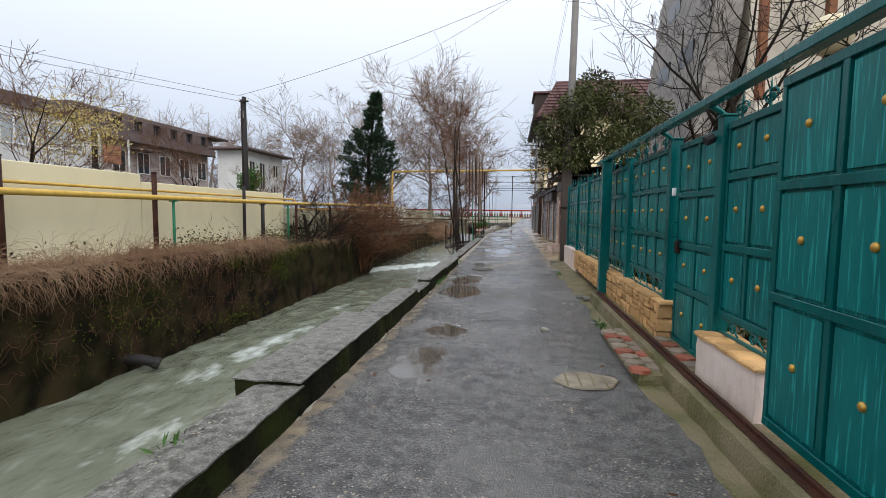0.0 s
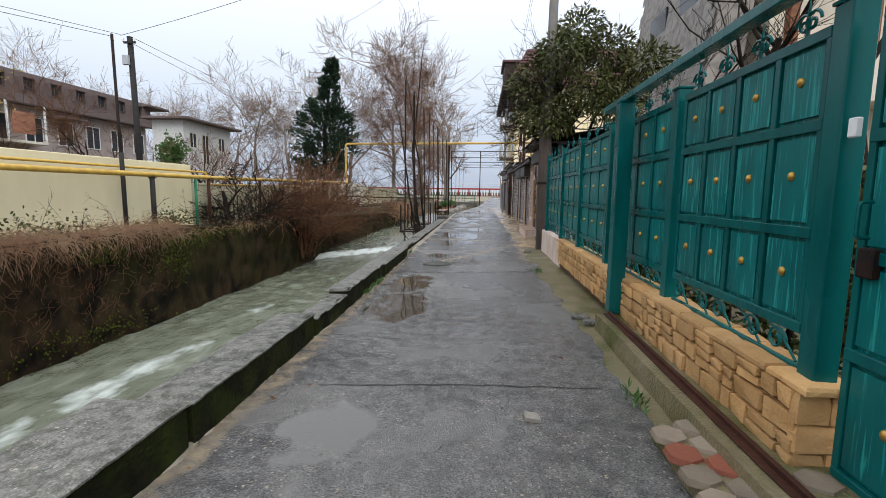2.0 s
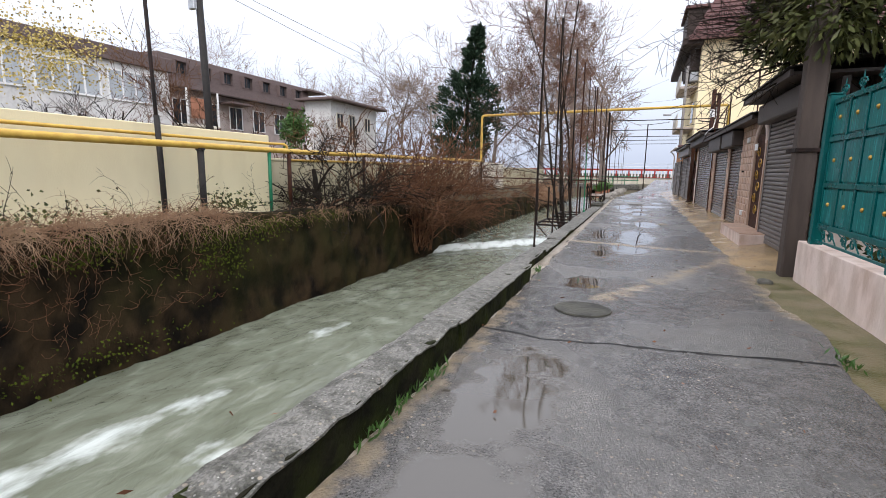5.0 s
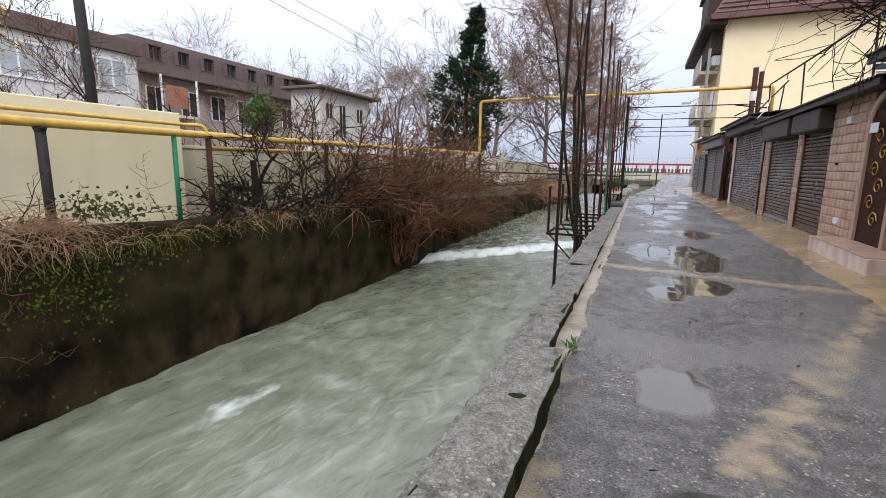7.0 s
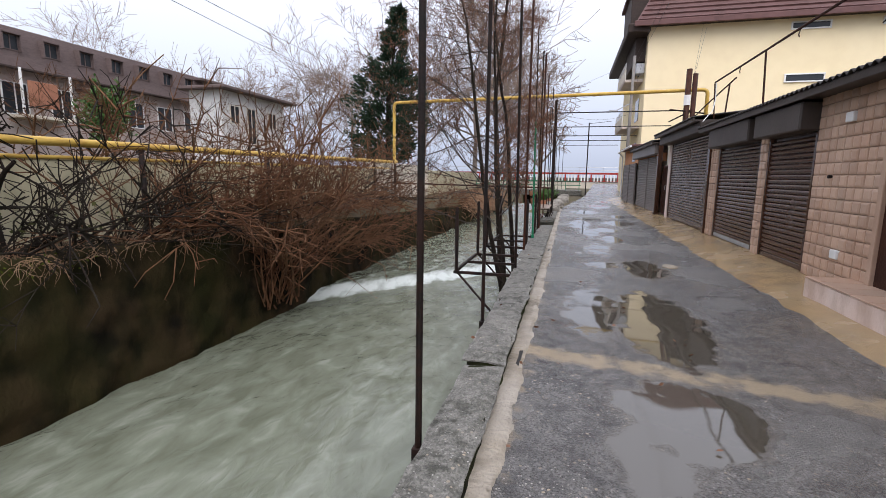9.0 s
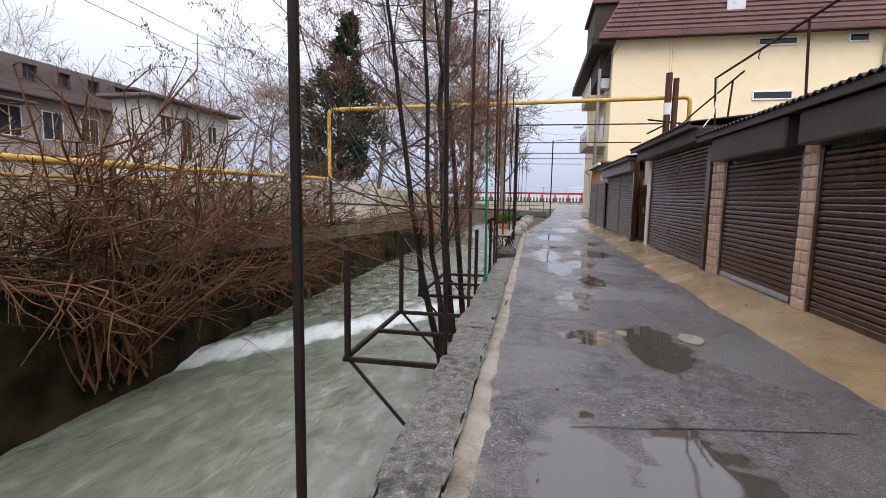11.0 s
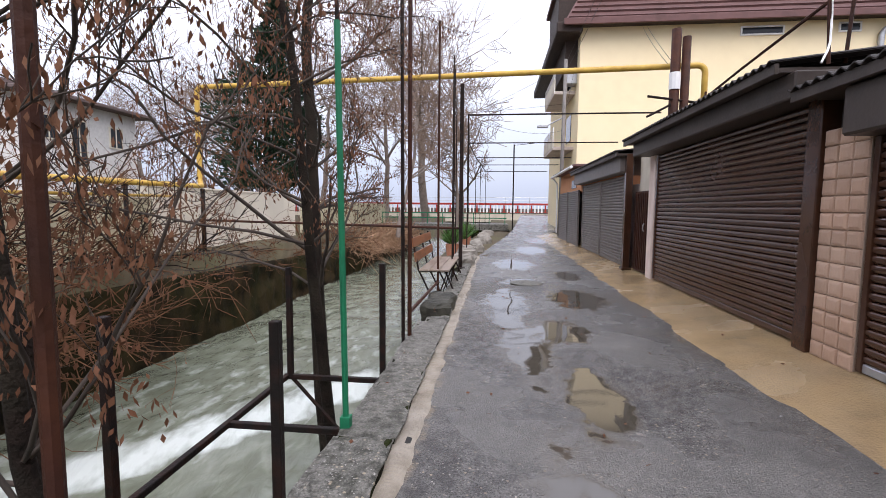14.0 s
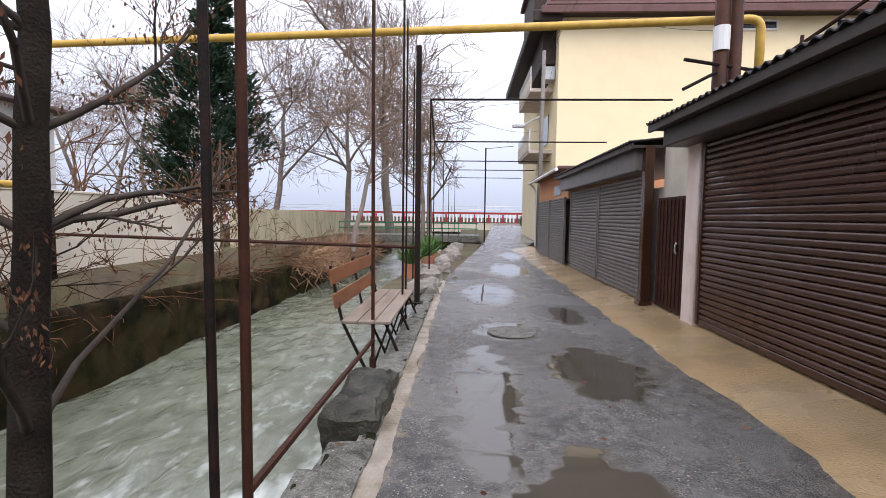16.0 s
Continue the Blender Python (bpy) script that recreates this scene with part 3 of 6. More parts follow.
rv = [(x + ((x - 0.6) / 0.52) * (0.15 * noise.noise(Vector((0, y * 0.9, 3))) + 0.07 * noise.noise(Vector((0, y * 3, 9))) + 0.03 * noise.noise(Vector((0, y * 9, 9)))) if x > 0.6 else x, y, z) for x, y, z in rv]


def lane_shift(x, y):
    """The lane swings to the right and widens beyond the garages."""
    west = 0.1 * max(0, min(15, y - 33)) + 0.075 * max(0, y - 48)
    east = 0.25 * max(0, y - 42)
    u = (x + 1.46) / 2.58
    return x + west * (1 - u) + east * u


rv = [(lane_shift(x, y), y, z) for x, y, z in rv]
road = raw("road", rv, rf_, M_ASPHALT, smooth=True)
road.data.color_attributes.new("pools", "FLOAT_COLOR", "POINT").data.foreach_set("color", tint.ravel())
tagged(road, "wet grey asphalt lane with stone chips and puddles", "road", kind="structure")

v, f = sheet(0.84, 1.66, -8, 14.4, 8, 200, lambda x, y: -0.014 + 0.05 * max(0, x - 1.02) + 0.01 * noise.noise(Vector((x * 4, y * 2, 7))))
tagged(raw("pavement", v, f, M_MOSSY, smooth=True), "mossy concrete strip beside the green fence", "pavement", kind="structure")
v, f = sheet(0.84, 2.0, 14.4, 44, 8, 240, lambda x, y: -0.014 + 0.15 * max(0, x - 1.02) * min(1, (y - 14.4) * 0.8 + 0.25) + 0.008 * noise.noise(Vector((x * 4, y * 2, 7))))
tagged(raw("apron", v, f, M_APRON, smooth=True), "wet yellowish concrete apron before the garages", "pavement", kind="structure")

WATER_Z = -1.55
xs, ys = np.linspace(-7.0, -1.75, 44), np.linspace(-8, 62, 560)


def water_height(x, y):
    h = 0.035 * noise.noise(Vector((x * 1.4, y * 0.7, 1))) + 0.02 * noise.noise(Vector((x * 3.5, y * 2.2, 5)))
    lip = y - (22.4 + (x + 6.3) * 1.25)
    h += 0.12 * max(0, min(1, lip / 0.6))
    return WATER_Z + h * (1.6 if lip > 0 else 1.0)


def foam_at_point(x, y):
    lip = y - (22.4 + (x + 6.3) * 1.25)
    a = max(0, 1 - abs(lip - 0.35) / 0.8) * 0.62 + (0.32 if lip > 0 else 0) * max(0.3, 1 - lip / 14)
    for cx, cy, rx, ry, k in ((-5.30, 8.9, 0.45, 0.9, 0.80), (-5.22, 9.9, 0.40, 0.8, 0.75), (-5.1, 10.8, 0.35, 0.7, 0.6), (-5.2, 13.7, 0.3, 0.8, 0.6), (-5.4, 7.6, 0.4, 0.8, 0.6), (-4.2, 3.2, 0.8, 1.0, 0.4), (-4.0, 10.2, 0.35, 0.5, 0.5), (-4.6, 5.2, 0.5, 0.9, 0.45), (-3.0, 1.5, 0.8, 0.8, 0.4), (-3.9, 26.8, 1.0, 1.2, 0.4), (-2.6, 29.5, 0.6, 1.5, 0.4)):
        a = max(a, k * (1 - ((x - cx) / rx) ** 2 - ((y - cy) / ry) ** 2))
    return a


wv, wf = sheet(-7.0, -1.5, -8, 62, 46, 560, water_height)
water = raw("water", wv, wf, M_WATER, smooth=True)
foam = water.data.color_attributes.new("foam", "FLOAT_COLOR", "POINT")
fa = np.array([max(0, foam_at_point(x, y)) for x, y, z in wv], dtype=np.float32)
foam.data.foreach_set("color", np.repeat(fa[:, None], 4, axis=1).ravel())
tagged(water, "fast milky green stream with white foam", "stream", kind="structure")


def wall_sheet(name, label, x, y0, y1, z0, top, material, lean=0.0, amp=0.06, thick=0.3, step=0.085):
    """A bank wall with an uneven face; top is a function of y."""
    bm = bmesh.new()
    ny, nz = int((y1 - y0) / step), 30
    rows = []
    for j in range(ny + 1):
        y = y0 + (y1 - y0) * j / ny
        t = top(y)
        row = []
        for k in range(nz + 1):
            z = z0 + (t - z0) * k / nz
            dx = amp * noise.noise(Vector((3, y * 0.9, z * 1.2))) + amp * 0.7 * noise.noise(Vector((8, y * 3.2, z * 3))) + amp * 0.5 * noise.noise(Vector((5, y * 8, z * 8)))
            row.append(bm.verts.new((x + dx + lean * (z - z0), y, z)))
        row.append(bm.verts.new((x + lean * (t - z0) - thick, y, t + 0.01)))
        rows.append(row)
    for a, c in zip(rows, rows[1:]):
        for k in range(len(a) - 1):
            bm.faces.new((a[k], c[k], c[k + 1], a[k + 1]))
    bmesh.ops.recalc_face_normals(bm, faces=bm.faces)
    return tagged(part(name, bm, material, smooth=True), label, "wall", kind="structure")


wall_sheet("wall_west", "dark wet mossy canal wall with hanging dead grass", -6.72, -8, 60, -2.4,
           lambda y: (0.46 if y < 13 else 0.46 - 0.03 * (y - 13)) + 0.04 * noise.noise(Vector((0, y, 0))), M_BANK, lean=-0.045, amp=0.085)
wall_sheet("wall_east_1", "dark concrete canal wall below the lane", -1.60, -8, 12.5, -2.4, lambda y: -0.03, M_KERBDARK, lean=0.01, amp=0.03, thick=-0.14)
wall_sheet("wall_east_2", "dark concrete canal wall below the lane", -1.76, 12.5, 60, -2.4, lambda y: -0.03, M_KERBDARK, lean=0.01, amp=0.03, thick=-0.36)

# broken kerb slabs along the canal
kerb = thing("kerb", (-1.7, 10, 0), "broken grey concrete kerb along the canal, dark on its side", "kerb", kind="structure")
slabs = [(-8, -3.2, -1.85, 0.245), (-3.2, 0.2, -1.83, 0.245), (0.2, 2.95, -1.72, 0.215), (2.9, 5.1, -1.88, 0.255), (5.12, 6.95, -1.70, 0.245), (6.97, 8.0, -1.58, 0.19), (8.0, 10.1, -1.62, 0.235),
         (10.1, 12.5, -1.68, 0.205), (12.52, 14.2, -1.74, 0.14), (14.2, 15.6, -1.76, 0.09), (15.62, 17.4, -1.79, 0.105), (17.42, 19.9, -1.82, 0.075), (19.92, 22.4, -1.86, 0.08), (22.42, 25.2, -1.84, 0.06),
         (25.22, 25.58, -1.78, 0.03), (25.3, 26.5, -1.60, 0.035), (26.56, 29.0, -1.74, 0.05), (29.0, 33.0, -1.70, 0.06)]
for i, (y0, y1, x0, z) in enumerate(slabs):
    x1 = -1.375 if y0 < 12 else -1.50
    part("slab", rough_box(x0, x1, y0, y1, z - 0.022, z, 0.055, 0.010 if i < 5 else 0.018, i * 3.3, 0.022), M_KERB, kerb)
    part("slab_foot", rough_box(x0 + 0.03, x1 - 0.012, y0 + 0.01, y1 - 0.01, -0.5, z - 0.020, 0.08, 0.012 if i < 5 else 0.020, i * 2.1, 0.0), M_KERBDARK, kerb, "dark mossy concrete side with painted shade")
block = thing("concrete_block", (-1.66, 25.9, 0), "dark rough concrete block on the kerb", "block")
part("body", rough_box(-1.88, -1.50, 25.7, 26.6, -0.45, 0.16, 0.05, 0.03, 5.5, 0.04), M_WETROCK, block)

# strip of pale mortar between kerb and asphalt
v, f = sheet(-1.62, -1.36, -8, 33, 6, 1300, lambda x, y: 0.012 + 0.006 * noise.noise(Vector((x * 6, y * 3, 2))))
v = [(x + (0.10 * noise.noise(Vector((0, y * 1.3, 8))) + 0.07 * noise.noise(Vector((2, y * 4.5, 8))) + 0.04 * noise.noise(Vector((2, y * 13, 3))) if i % 7 == 6 else 0), y, z - (0.03 if i % 7 == 6 else 0) - 0.02 * max(0, noise.noise(Vector((1, y * 1.1, 5))))) for i, (x, y, z) in enumerate(v)]
tagged(raw("mortar_strip", v, f, M_STRIP, smooth=True), "sandy mortar strip along the kerb", "kerb", kind="structure")

# ---- west side walls and gas pipes ----
def run_wall(name, label, x, y0, y1, z0, z1, material, thick=0.18, cap=0.0):
    t = thing(name, (x, (y0 + y1) / 2, z0), label, "wall", kind="structure")
    part("wall_panel", box(x - thick, x, y0, y1, z0, z1, 0.01), material, t)
    if cap:
        part("coping", box(x - thick - 0.02, x + 0.02, y0, y1, z1, z1 + cap, 0.008), material, t)
    return t


run_wall("wall_garden_1", "smooth cream rendered garden wall", -7.8, -8, 5.9, 0.2, 2.22, M_CREAM)
run_wall("wall_garden_2", "smooth cream rendered garden wall", -7.8, 5.92, 9.0, 0.2, 2.14, M_CREAM)
run_wall("wall_garden_3", "smooth cream rendered garden wall", -7.8, 9.02, 15.3, 0.2, 1.98, M_CREAM)
run_wall("wall_garden_4", "stained cream wall behind brambles", -8.1, 15.35, 29.0, 0.1, 1.45, M_CREAM2, cap=0.06)
run_wall("wall_garden_5", "pale plastered garden wall", -8.3, 29.05, 36.5, 0.0, 1.75, M_PALE, cap=0.05)
run_wall("wall_garden_6", "yellowish garden wall farther along the canal", -8.6, 38, 52, 0.0, 1.6, M_CREAM2)

pipe = thing("gas_pipe", (-7.4, 10, 0.4), "yellow painted gas pipe on posts, arching over the lane", "pipe")
part("main_pipe", tube(bent([(-7.4, -8, 1.63), (-7.4, 16, 1.65), (-7.55, 29.9, 1.80), (-7.72, 30.06, 1.86), (-7.72, 30.06, 4.02), (2.85, 29.32, 4.04), (2.85, 29.32, 2.6)], 0.16), 0.056, 12), M_PIPE, pipe, smooth=True)
part("thin_pipe", tube(bent([(-7.66, -8, 1.80), (-7.66, 15.2, 1.80), (-7.45, 15.45, 1.80), (-7.45, 15.5, 1.46), (-7.5, 29.0, 1.55)], 0.1), 0.027, 10), M_PIPE, pipe, smooth=True)


def pipe_post(x, y, z0, z1, r, material, label, name="pipe_post"):
    t = thing(name, (x, y, z0), label, "post", "gas pipe posts")
    part("shaft", tube([(x, y, z0), (x, y, z1)], r, 8), material, t, smooth=True)
    part("cap", tube([(x, y, z1), (x, y, z1 + 0.03)], r * 1.15, 8), material, t)
    if z1 < 1.6:
        part("bracket", box(x - 0.09, x + 0.09, y - 0.03, y + 0.03, z1 + 0.02, z1 + 0.05, 0.004), material, t)
    return t


for x, y, z1, r, m, lab in ((-7.48, 5.93, 2.15, 0.055, M_RUST, "rusty brown steel pipe post"), (-7.48, 9.0, 2.15, 0.05, M_RUST, "rusty brown steel pipe post"), (-7.4, 9.45, 1.55, 0.03, M_GREENROD, "thin green steel pipe post"),
                            (-7.36, 13.15, 1.55, 0.055, M_BLACKPOLE, "short black steel pipe post"), (-7.4, 14.85, 1.6, 0.035, M_GREENROD, "thin green steel pipe post"), (-7.4, 15.45, 1.6, 0.045, M_RUST, "rusty brown steel pipe post"),
                            (-7.4, 18.5, 1.6, 0.04, M_STEEL, "dark steel gas pipe post"), (-7.4, 21.6, 1.62, 0.04, M_STEEL, "dark steel gas pipe post"), (-7.45, 25.2, 1.65, 0.04, M_STEEL, "dark steel gas pipe post"), (-7.5, 27.6, 1.7, 0.04, M_STEEL, "dark steel gas pipe post"), (-7.72, 30.15, 1.72, 0.05, M_STEEL, "dark steel gas pipe post")):
    pipe_post(x, y, 0.1, z1, r, m, lab)

# ---- poles ----
thin = thing("utility_pole", (-7.72, 12.6, 0.3), "thin dark steel utility pole beside the wall", "pole")
part("shaft", tube([(-7.62, 12.6, 0.2), (-7.575, 12.5, 4.5)], 0.032, 10, r1=0.028), M_STEEL, thin, smooth=True)
part("sleeve", tube([(-7.62, 12.6, 0.2), (-7.595, 12.56, 2.1)], 0.045, 10), M_BLACKPOLE, thin, smooth=True)
tar = thing("utility_pole", (-8.78, 14.6, 0.2), "black tarred utility pole with a junction box", "pole")
part("shaft", tube([(-8.70, 14.62, 0.1), (-8.70, 14.5, 5.08)], 0.078, 12, r1=0.066), M_BLACKPOLE, tar, smooth=True)
part("junction_box", box(-8.84, -8.68, 14.36, 14.44, 4.38, 4.62, 0.01), M_METALLIGHT, tar, "grey junction box")
part("crossarm", box(-8.82, -8.50, 14.41, 14.45, 4.90, 4.95, 0.006), M_BLACKPOLE, tar)
for dx in (0.06, 0.40):
    part("insulator", tube([(-8.88 + dx * 0.85, 14.43, 4.94), (-8.88 + dx * 0.85, 14.43, 5.03)], 0.025, 8), M_WHITE, tar, "pale insulator")
wood = thing("utility_pole", (1.56, 14.15, 0.0), "tall square brown pole beside the fence", "pole")
part("stub", box(1.45, 1.67, 14.05, 14.27, -0.05, 3.4, 0.02), M_POLE, wood)
part("shaft", tube([(1.60, 14.30, 0.3), (1.74, 14.4, 9.5)], 0.12, 12, r1=0.09), M_POLEGREY, wood, "pale grey shaft", smooth=True)
part("wire_tie", box(1.43, 1.75, 14.03, 14.44, 1.55, 1.60, 0.004), M_STEEL, wood)


# ---- green fence ----
def scroll(y, z, size, flip=1, x=1.62, r=0.008):
    """One wrought scroll in the plane of the fence."""
    pts = []
    for k in range(22):
        a = k / 21 * 2.6 * math.pi
        rr = size * (1 - 0.8 * k / 21)
        pts.append((x, y + flip * (rr * math.cos(a) - size * 0.5), z + rr * math.sin(a) * 0.9))
    return tube(pts, r, 5)


knob_bm = bmesh.new()
bmesh.ops.create_uvsphere(knob_bm, u_segments=10, v_segments=6, radius=0.024)
bmesh.ops.scale(knob_bm, vec=(0.75, 1, 1), verts=knob_bm.verts)
KNOB = shared("stud", knob_bm, M_BRASS, True)
FIELD = shared("field", box(-0.009, 0.009, -0.5, 0.5, -0.5, 0.5), M_TEALWASH)


def fence_panel(name, x, y0, y1, cols, bars, label, group, scrolls=True, top_scrolls=True, zscroll=0.5, category="fence panel"):
    """A sheet-steel panel with a raised grid and a gold stud in each field. bars: heights of the horizontal rails, top first."""
    if name == "panel":
        t = part("panel", box(x + 0.012, x + 0.022, y0, y1, bars[-1], bars[0]), M_TEALWASH, group)
    else:
        t = thing(name, (x, (y0 + y1) / 2, bars[-1]), label, category, group)
        part("sheet", box(x + 0.012, x + 0.022, y0, y1, bars[-1], bars[0]), M_TEALWASH, t)
    for i in range(cols + 1):
        y = y0 + (y1 - y0) * i / cols
        w = 0.035 if i in (0, cols) else 0.022
        part("upright", box(x - 0.012, x + 0.014, max(y0, y - w), min(y1, y + w), bars[-1], bars[0], 0.003), M_TEAL, t)
    for z in bars:
        part("rail", box(x - 0.016, x + 0.011, y0 + 0.003, y1 - 0.003, z - 0.026, z + 0.026, 0.003), M_TEAL, t)
    for hi, lo in zip(bars, bars[1:]):
        for i in range(cols):
            piece("field", FIELD, t, (x + 0.004, y0 + (y1 - y0) * (i + 0.5) / cols, (hi + lo) / 2), (0, 0, 0), (1, (y1 - y0) / cols - 0.088, hi - lo - 0.094))
            piece("stud", KNOB, t, (x - 0.006, y0 + (y1 - y0) * (i + 0.5) / cols, (hi + lo) / 2 + 0.02))
    if scrolls:
        lo = bars[-1]
        part("bottom_rail", box(x - 0.012, x + 0.012, y0, y1, zscroll - 0.012, zscroll + 0.012, 0.003), M_TEAL, t)
        nn = max(2, int((y1 - y0) / 0.27))
        for i in range(nn):
            y = y0 + (y1 - y0) * (i + 0.5) / nn
            part("scroll", scroll(y, (lo + zscroll) / 2 - 0.01, (lo - zscroll) * 0.42, 1 if i % 2 else -1, x), M_TEAL, t)
            part("scroll_bar", tube([(x, y - 0.12, zscroll + 0.02), (x, y, (lo + zscroll) / 2 + 0.02), (x, y + 0.12, lo - 0.03)], 0.007, 5), M_TEAL, t)
    if top_scrolls:
        nn = max(2, int((y1 - y0) / 0.36))
        for i in range(nn):
            y = y0 + (y1 - y0) * (i + 0.5) / nn
            part("finial_scroll", scroll(y + 0.06, bars[0] + 0.09, 0.06, 1, x), M_TEAL, t)
            part("finial_scroll", scroll(y - 0.06, bars[0] + 0.09, 0.06, -1, x), M_TEAL, t)
            part("spike", tube([(x, y, bars[0]), (x, y, bars[0] + 0.15), (x, y, bars[0] + 0.21)], 0.012, 5, r1=0.002), M_TEAL, t)
    return t


FENCE = thing("steel_fence", (1.62, 9, 0.5), "teal painted steel fence with gold studs and rain streaks", "fence")
LAB = "teal painted steel fence panel with gold studs and rain streaks"
BARS = [2.06, 1.66, 1.17, 0.72]
fence_panel("panel", 1.62, 3.13, 3.86, 2, [2.06, 1.68, 1.15, 0.64], LAB, FENCE, zscroll=0.5)
fence_panel("panel", 1.62, 5.18, 6.66, 4, BARS, LAB, FENCE, zscroll=0.53)
fence_panel("panel", 1.62, 6.86, 8.5, 4, BARS, LAB, FENCE, zscroll=0.55)
fence_panel("panel", 1.62, 8.68, 10.12, 3, BARS, LAB, FENCE, zscroll=0.55)
fence_panel("panel", 1.62, 10.28, 11.68, 3, BARS, LAB, FENCE, zscroll=0.55)
fence_panel("panel", 1.62, 11.84, 13.55, 4, BARS, LAB, FENCE, zscroll=0.55)
wicket = fence_panel("wicket_gate", 1.64, 3.99, 4.94, 2, [2.05, 1.58, 1.10, 0.69, 0.16], "closed teal steel wicket gate with gold studs", "green gates", False, False, category="gate")
part("lock_box", box(1.60, 1.64, 4.82, 4.90, 1.02, 1.14, 0.006), M_STEEL, wicket, "dark lock plate")
part("handle", tube(bent([(1.61, 4.86, 1.32), (1.56, 4.86, 1.32), (1.56, 4.86, 1.18), (1.61, 4.86, 1.18)], 0.02), 0.008, 6), M_TEAL, wicket)
part("intercom", box(1.59, 1.62, 4.965, 5.01, 1.58, 1.66, 0.005), M_WHITE, wicket, "small pale intercom")
part("camera_box", tube([(1.56, 4.0, 2.0), (1.50, 4.0, 1.97)], 0.04, 8), M_CABLE, wicket, "black doorbell camera")
fence_panel("sliding_gate", 1.50, -2.6, 2.92, 11, [2.13, 1.56, 0.93, 0.20], "teal steel sliding gate leaf with gold studs", "green gates", False, False, category="gate")


def fence_post(x, y, w, z0, z1, label="teal square steel fence post", curl=True):
    t = part("post", box(x - w / 2, x + w / 2, y - w / 2, y + w / 2, z0, z1, 0.006), M_TEAL, FENCE)
    part("cap", box(x - w / 2 - 0.008, x + w / 2 + 0.008, y - w / 2 - 0.008, y + w / 2 + 0.008, z1, z1 + 0.018, 0.004), M_TEAL, t)
    return t


for y in (3.92, 5.08, 6.76, 8.59, 10.2, 11.76, 13.62):
    fence_post(1.63, y, 0.11, 0.12 if y < 5.2 else 0.42, 2.14)
fence_post(1.46, 7.64, 0.14, 0.16, 2.20, "thick teal steel post carrying the gate rail")
rail = thing("gate_rail", (1.47, 3, 2.2), "teal overhead rail of the sliding gate", "rail")
part("beam", box(1.43, 1.52, -2.6, 8.35, 2.215, 2.275, 0.006), M_TEAL, rail)
for y in (0.3, 3.9, 5.08):
    part("bracket", tube([(1.62, y, 2.12), (1.56, y, 2.18), (1.48, y, 2.23)], 0.022, 6), M_TEAL, rail)
track = thing("gate_track", (1.36, 3, 0.1), "brown steel gate track on a concrete edge", "track")
part("edge", rough_box(1.26, 1.42, -8, 7.6, -0.05, 0.155, 0.1, 0.012, 3.0, 0.015), M_MOSSY, track, "mossy concrete edge")
part("track_bar", box(1.375, 1.40, -8, 7.55, 0.15, 0.195, 0.004), M_RUST, track)
part("track_flange", box(1.335, 1.43, -8, 7.55, 0.158, 0.168, 0.002), M_RUST, track)
part("ledge", rough_box(1.42, 1.68, -8, 7.7, -0.05, 0.14, 0.1, 0.012, 6.0, 0.0), M_MOSSY, track, "mossy concrete ledge")

# low walls under the fence
low = thing("wall_low_pink", (1.6, 3.5, 0.1), "low pink plastered wall with a honey stone cap", "wall", kind="structure")
part("wall_panel", rough_box(1.47, 1.70, 2.98, 3.88, 0.1, 0.46, 0.08, 0.006, 1, 0.005), M_PINK, low)
for i in range(5):
    y = 2.96 + i * 0.19
    part("capstone", rough_box(1.452, 1.74, y, y + 0.185, 0.455, 0.490, 0.045, 0.010, i * 2.2, 0.014), M_STONE, low)
stonewall = thing("wall_low_stone", (1.6, 8, 0.1), "low honey coloured stone wall under the fence", "wall", kind="structure")
part("core", box(1.545, 1.74, 5.03, 11.4, 0.05, 0.49), M_MORTAR, stonewall)
part("core_far", box(1.545, 1.74, 11.4, 13.9, 0.0, 0.50, 0.008), M_PINK, stonewall, "pink plastered stretch")
srng = random.Random(4)
sm = []
for k in range(6):
    sb = box(-0.035, 0.02, -0.5, 0.5, -0.5, 0.5, 0.0)
    for vv in sb.verts:
        vv.co += Vector((srng.uniform(-0.008, 0.008), srng.uniform(-0.07, 0.03) * (1 if vv.co.y > 0 else -1), srng.uniform(-0.09, 0.03) * (1 if vv.co.z > 0 else -1)))
    bmesh.ops.bevel(sb, geom=[e for e in sb.edges], offset=0.013, segments=1, affect="EDGES")
    sm.append(shared("stone", sb, M_STONE))
for k, (z0_, z1_) in enumerate(((0.06, 0.20), (0.205, 0.335), (0.34, 0.48))):
    for a_, b_ in (((1.505, 1.64), (1.645, 1.75)) if k != 1 else ((1.505, 1.75),)):
        part("stone", rough_box(a_, b_, 4.985, 5.04, z0_, z1_, 0.05, 0.008, k * 1.7 + a_, 0.012), M_STONE, stonewall)
z = 0.11
for row, h in enumerate((0.15, 0.115, 0.11)):
    y = 4.95 + srng.random() * 0.1
    while y < 11.3:
        w = srng.uniform(0.10, 0.27)
        if srng.random() < 0.36:
            for zz in (z + h * 0.25, z + h * 0.75):
                piece("stone", srng.choice(sm), stonewall, (1.535 + srng.uniform(-0.006, 0.006), y + w / 2, zz), (srng.uniform(-0.03, 0.03), 0, 0), (1, w - 0.012, h / 2 - 0.010))
        else:
            piece("stone", srng.choice(sm), stonewall, (1.535 + srng.uniform(-0.008, 0.008), y + w / 2, z + h / 2), (srng.uniform(-0.03, 0.03), 0, 0), (1, w - 0.012, h - 0.012))
        y += w
    z += h
ys = 4.95
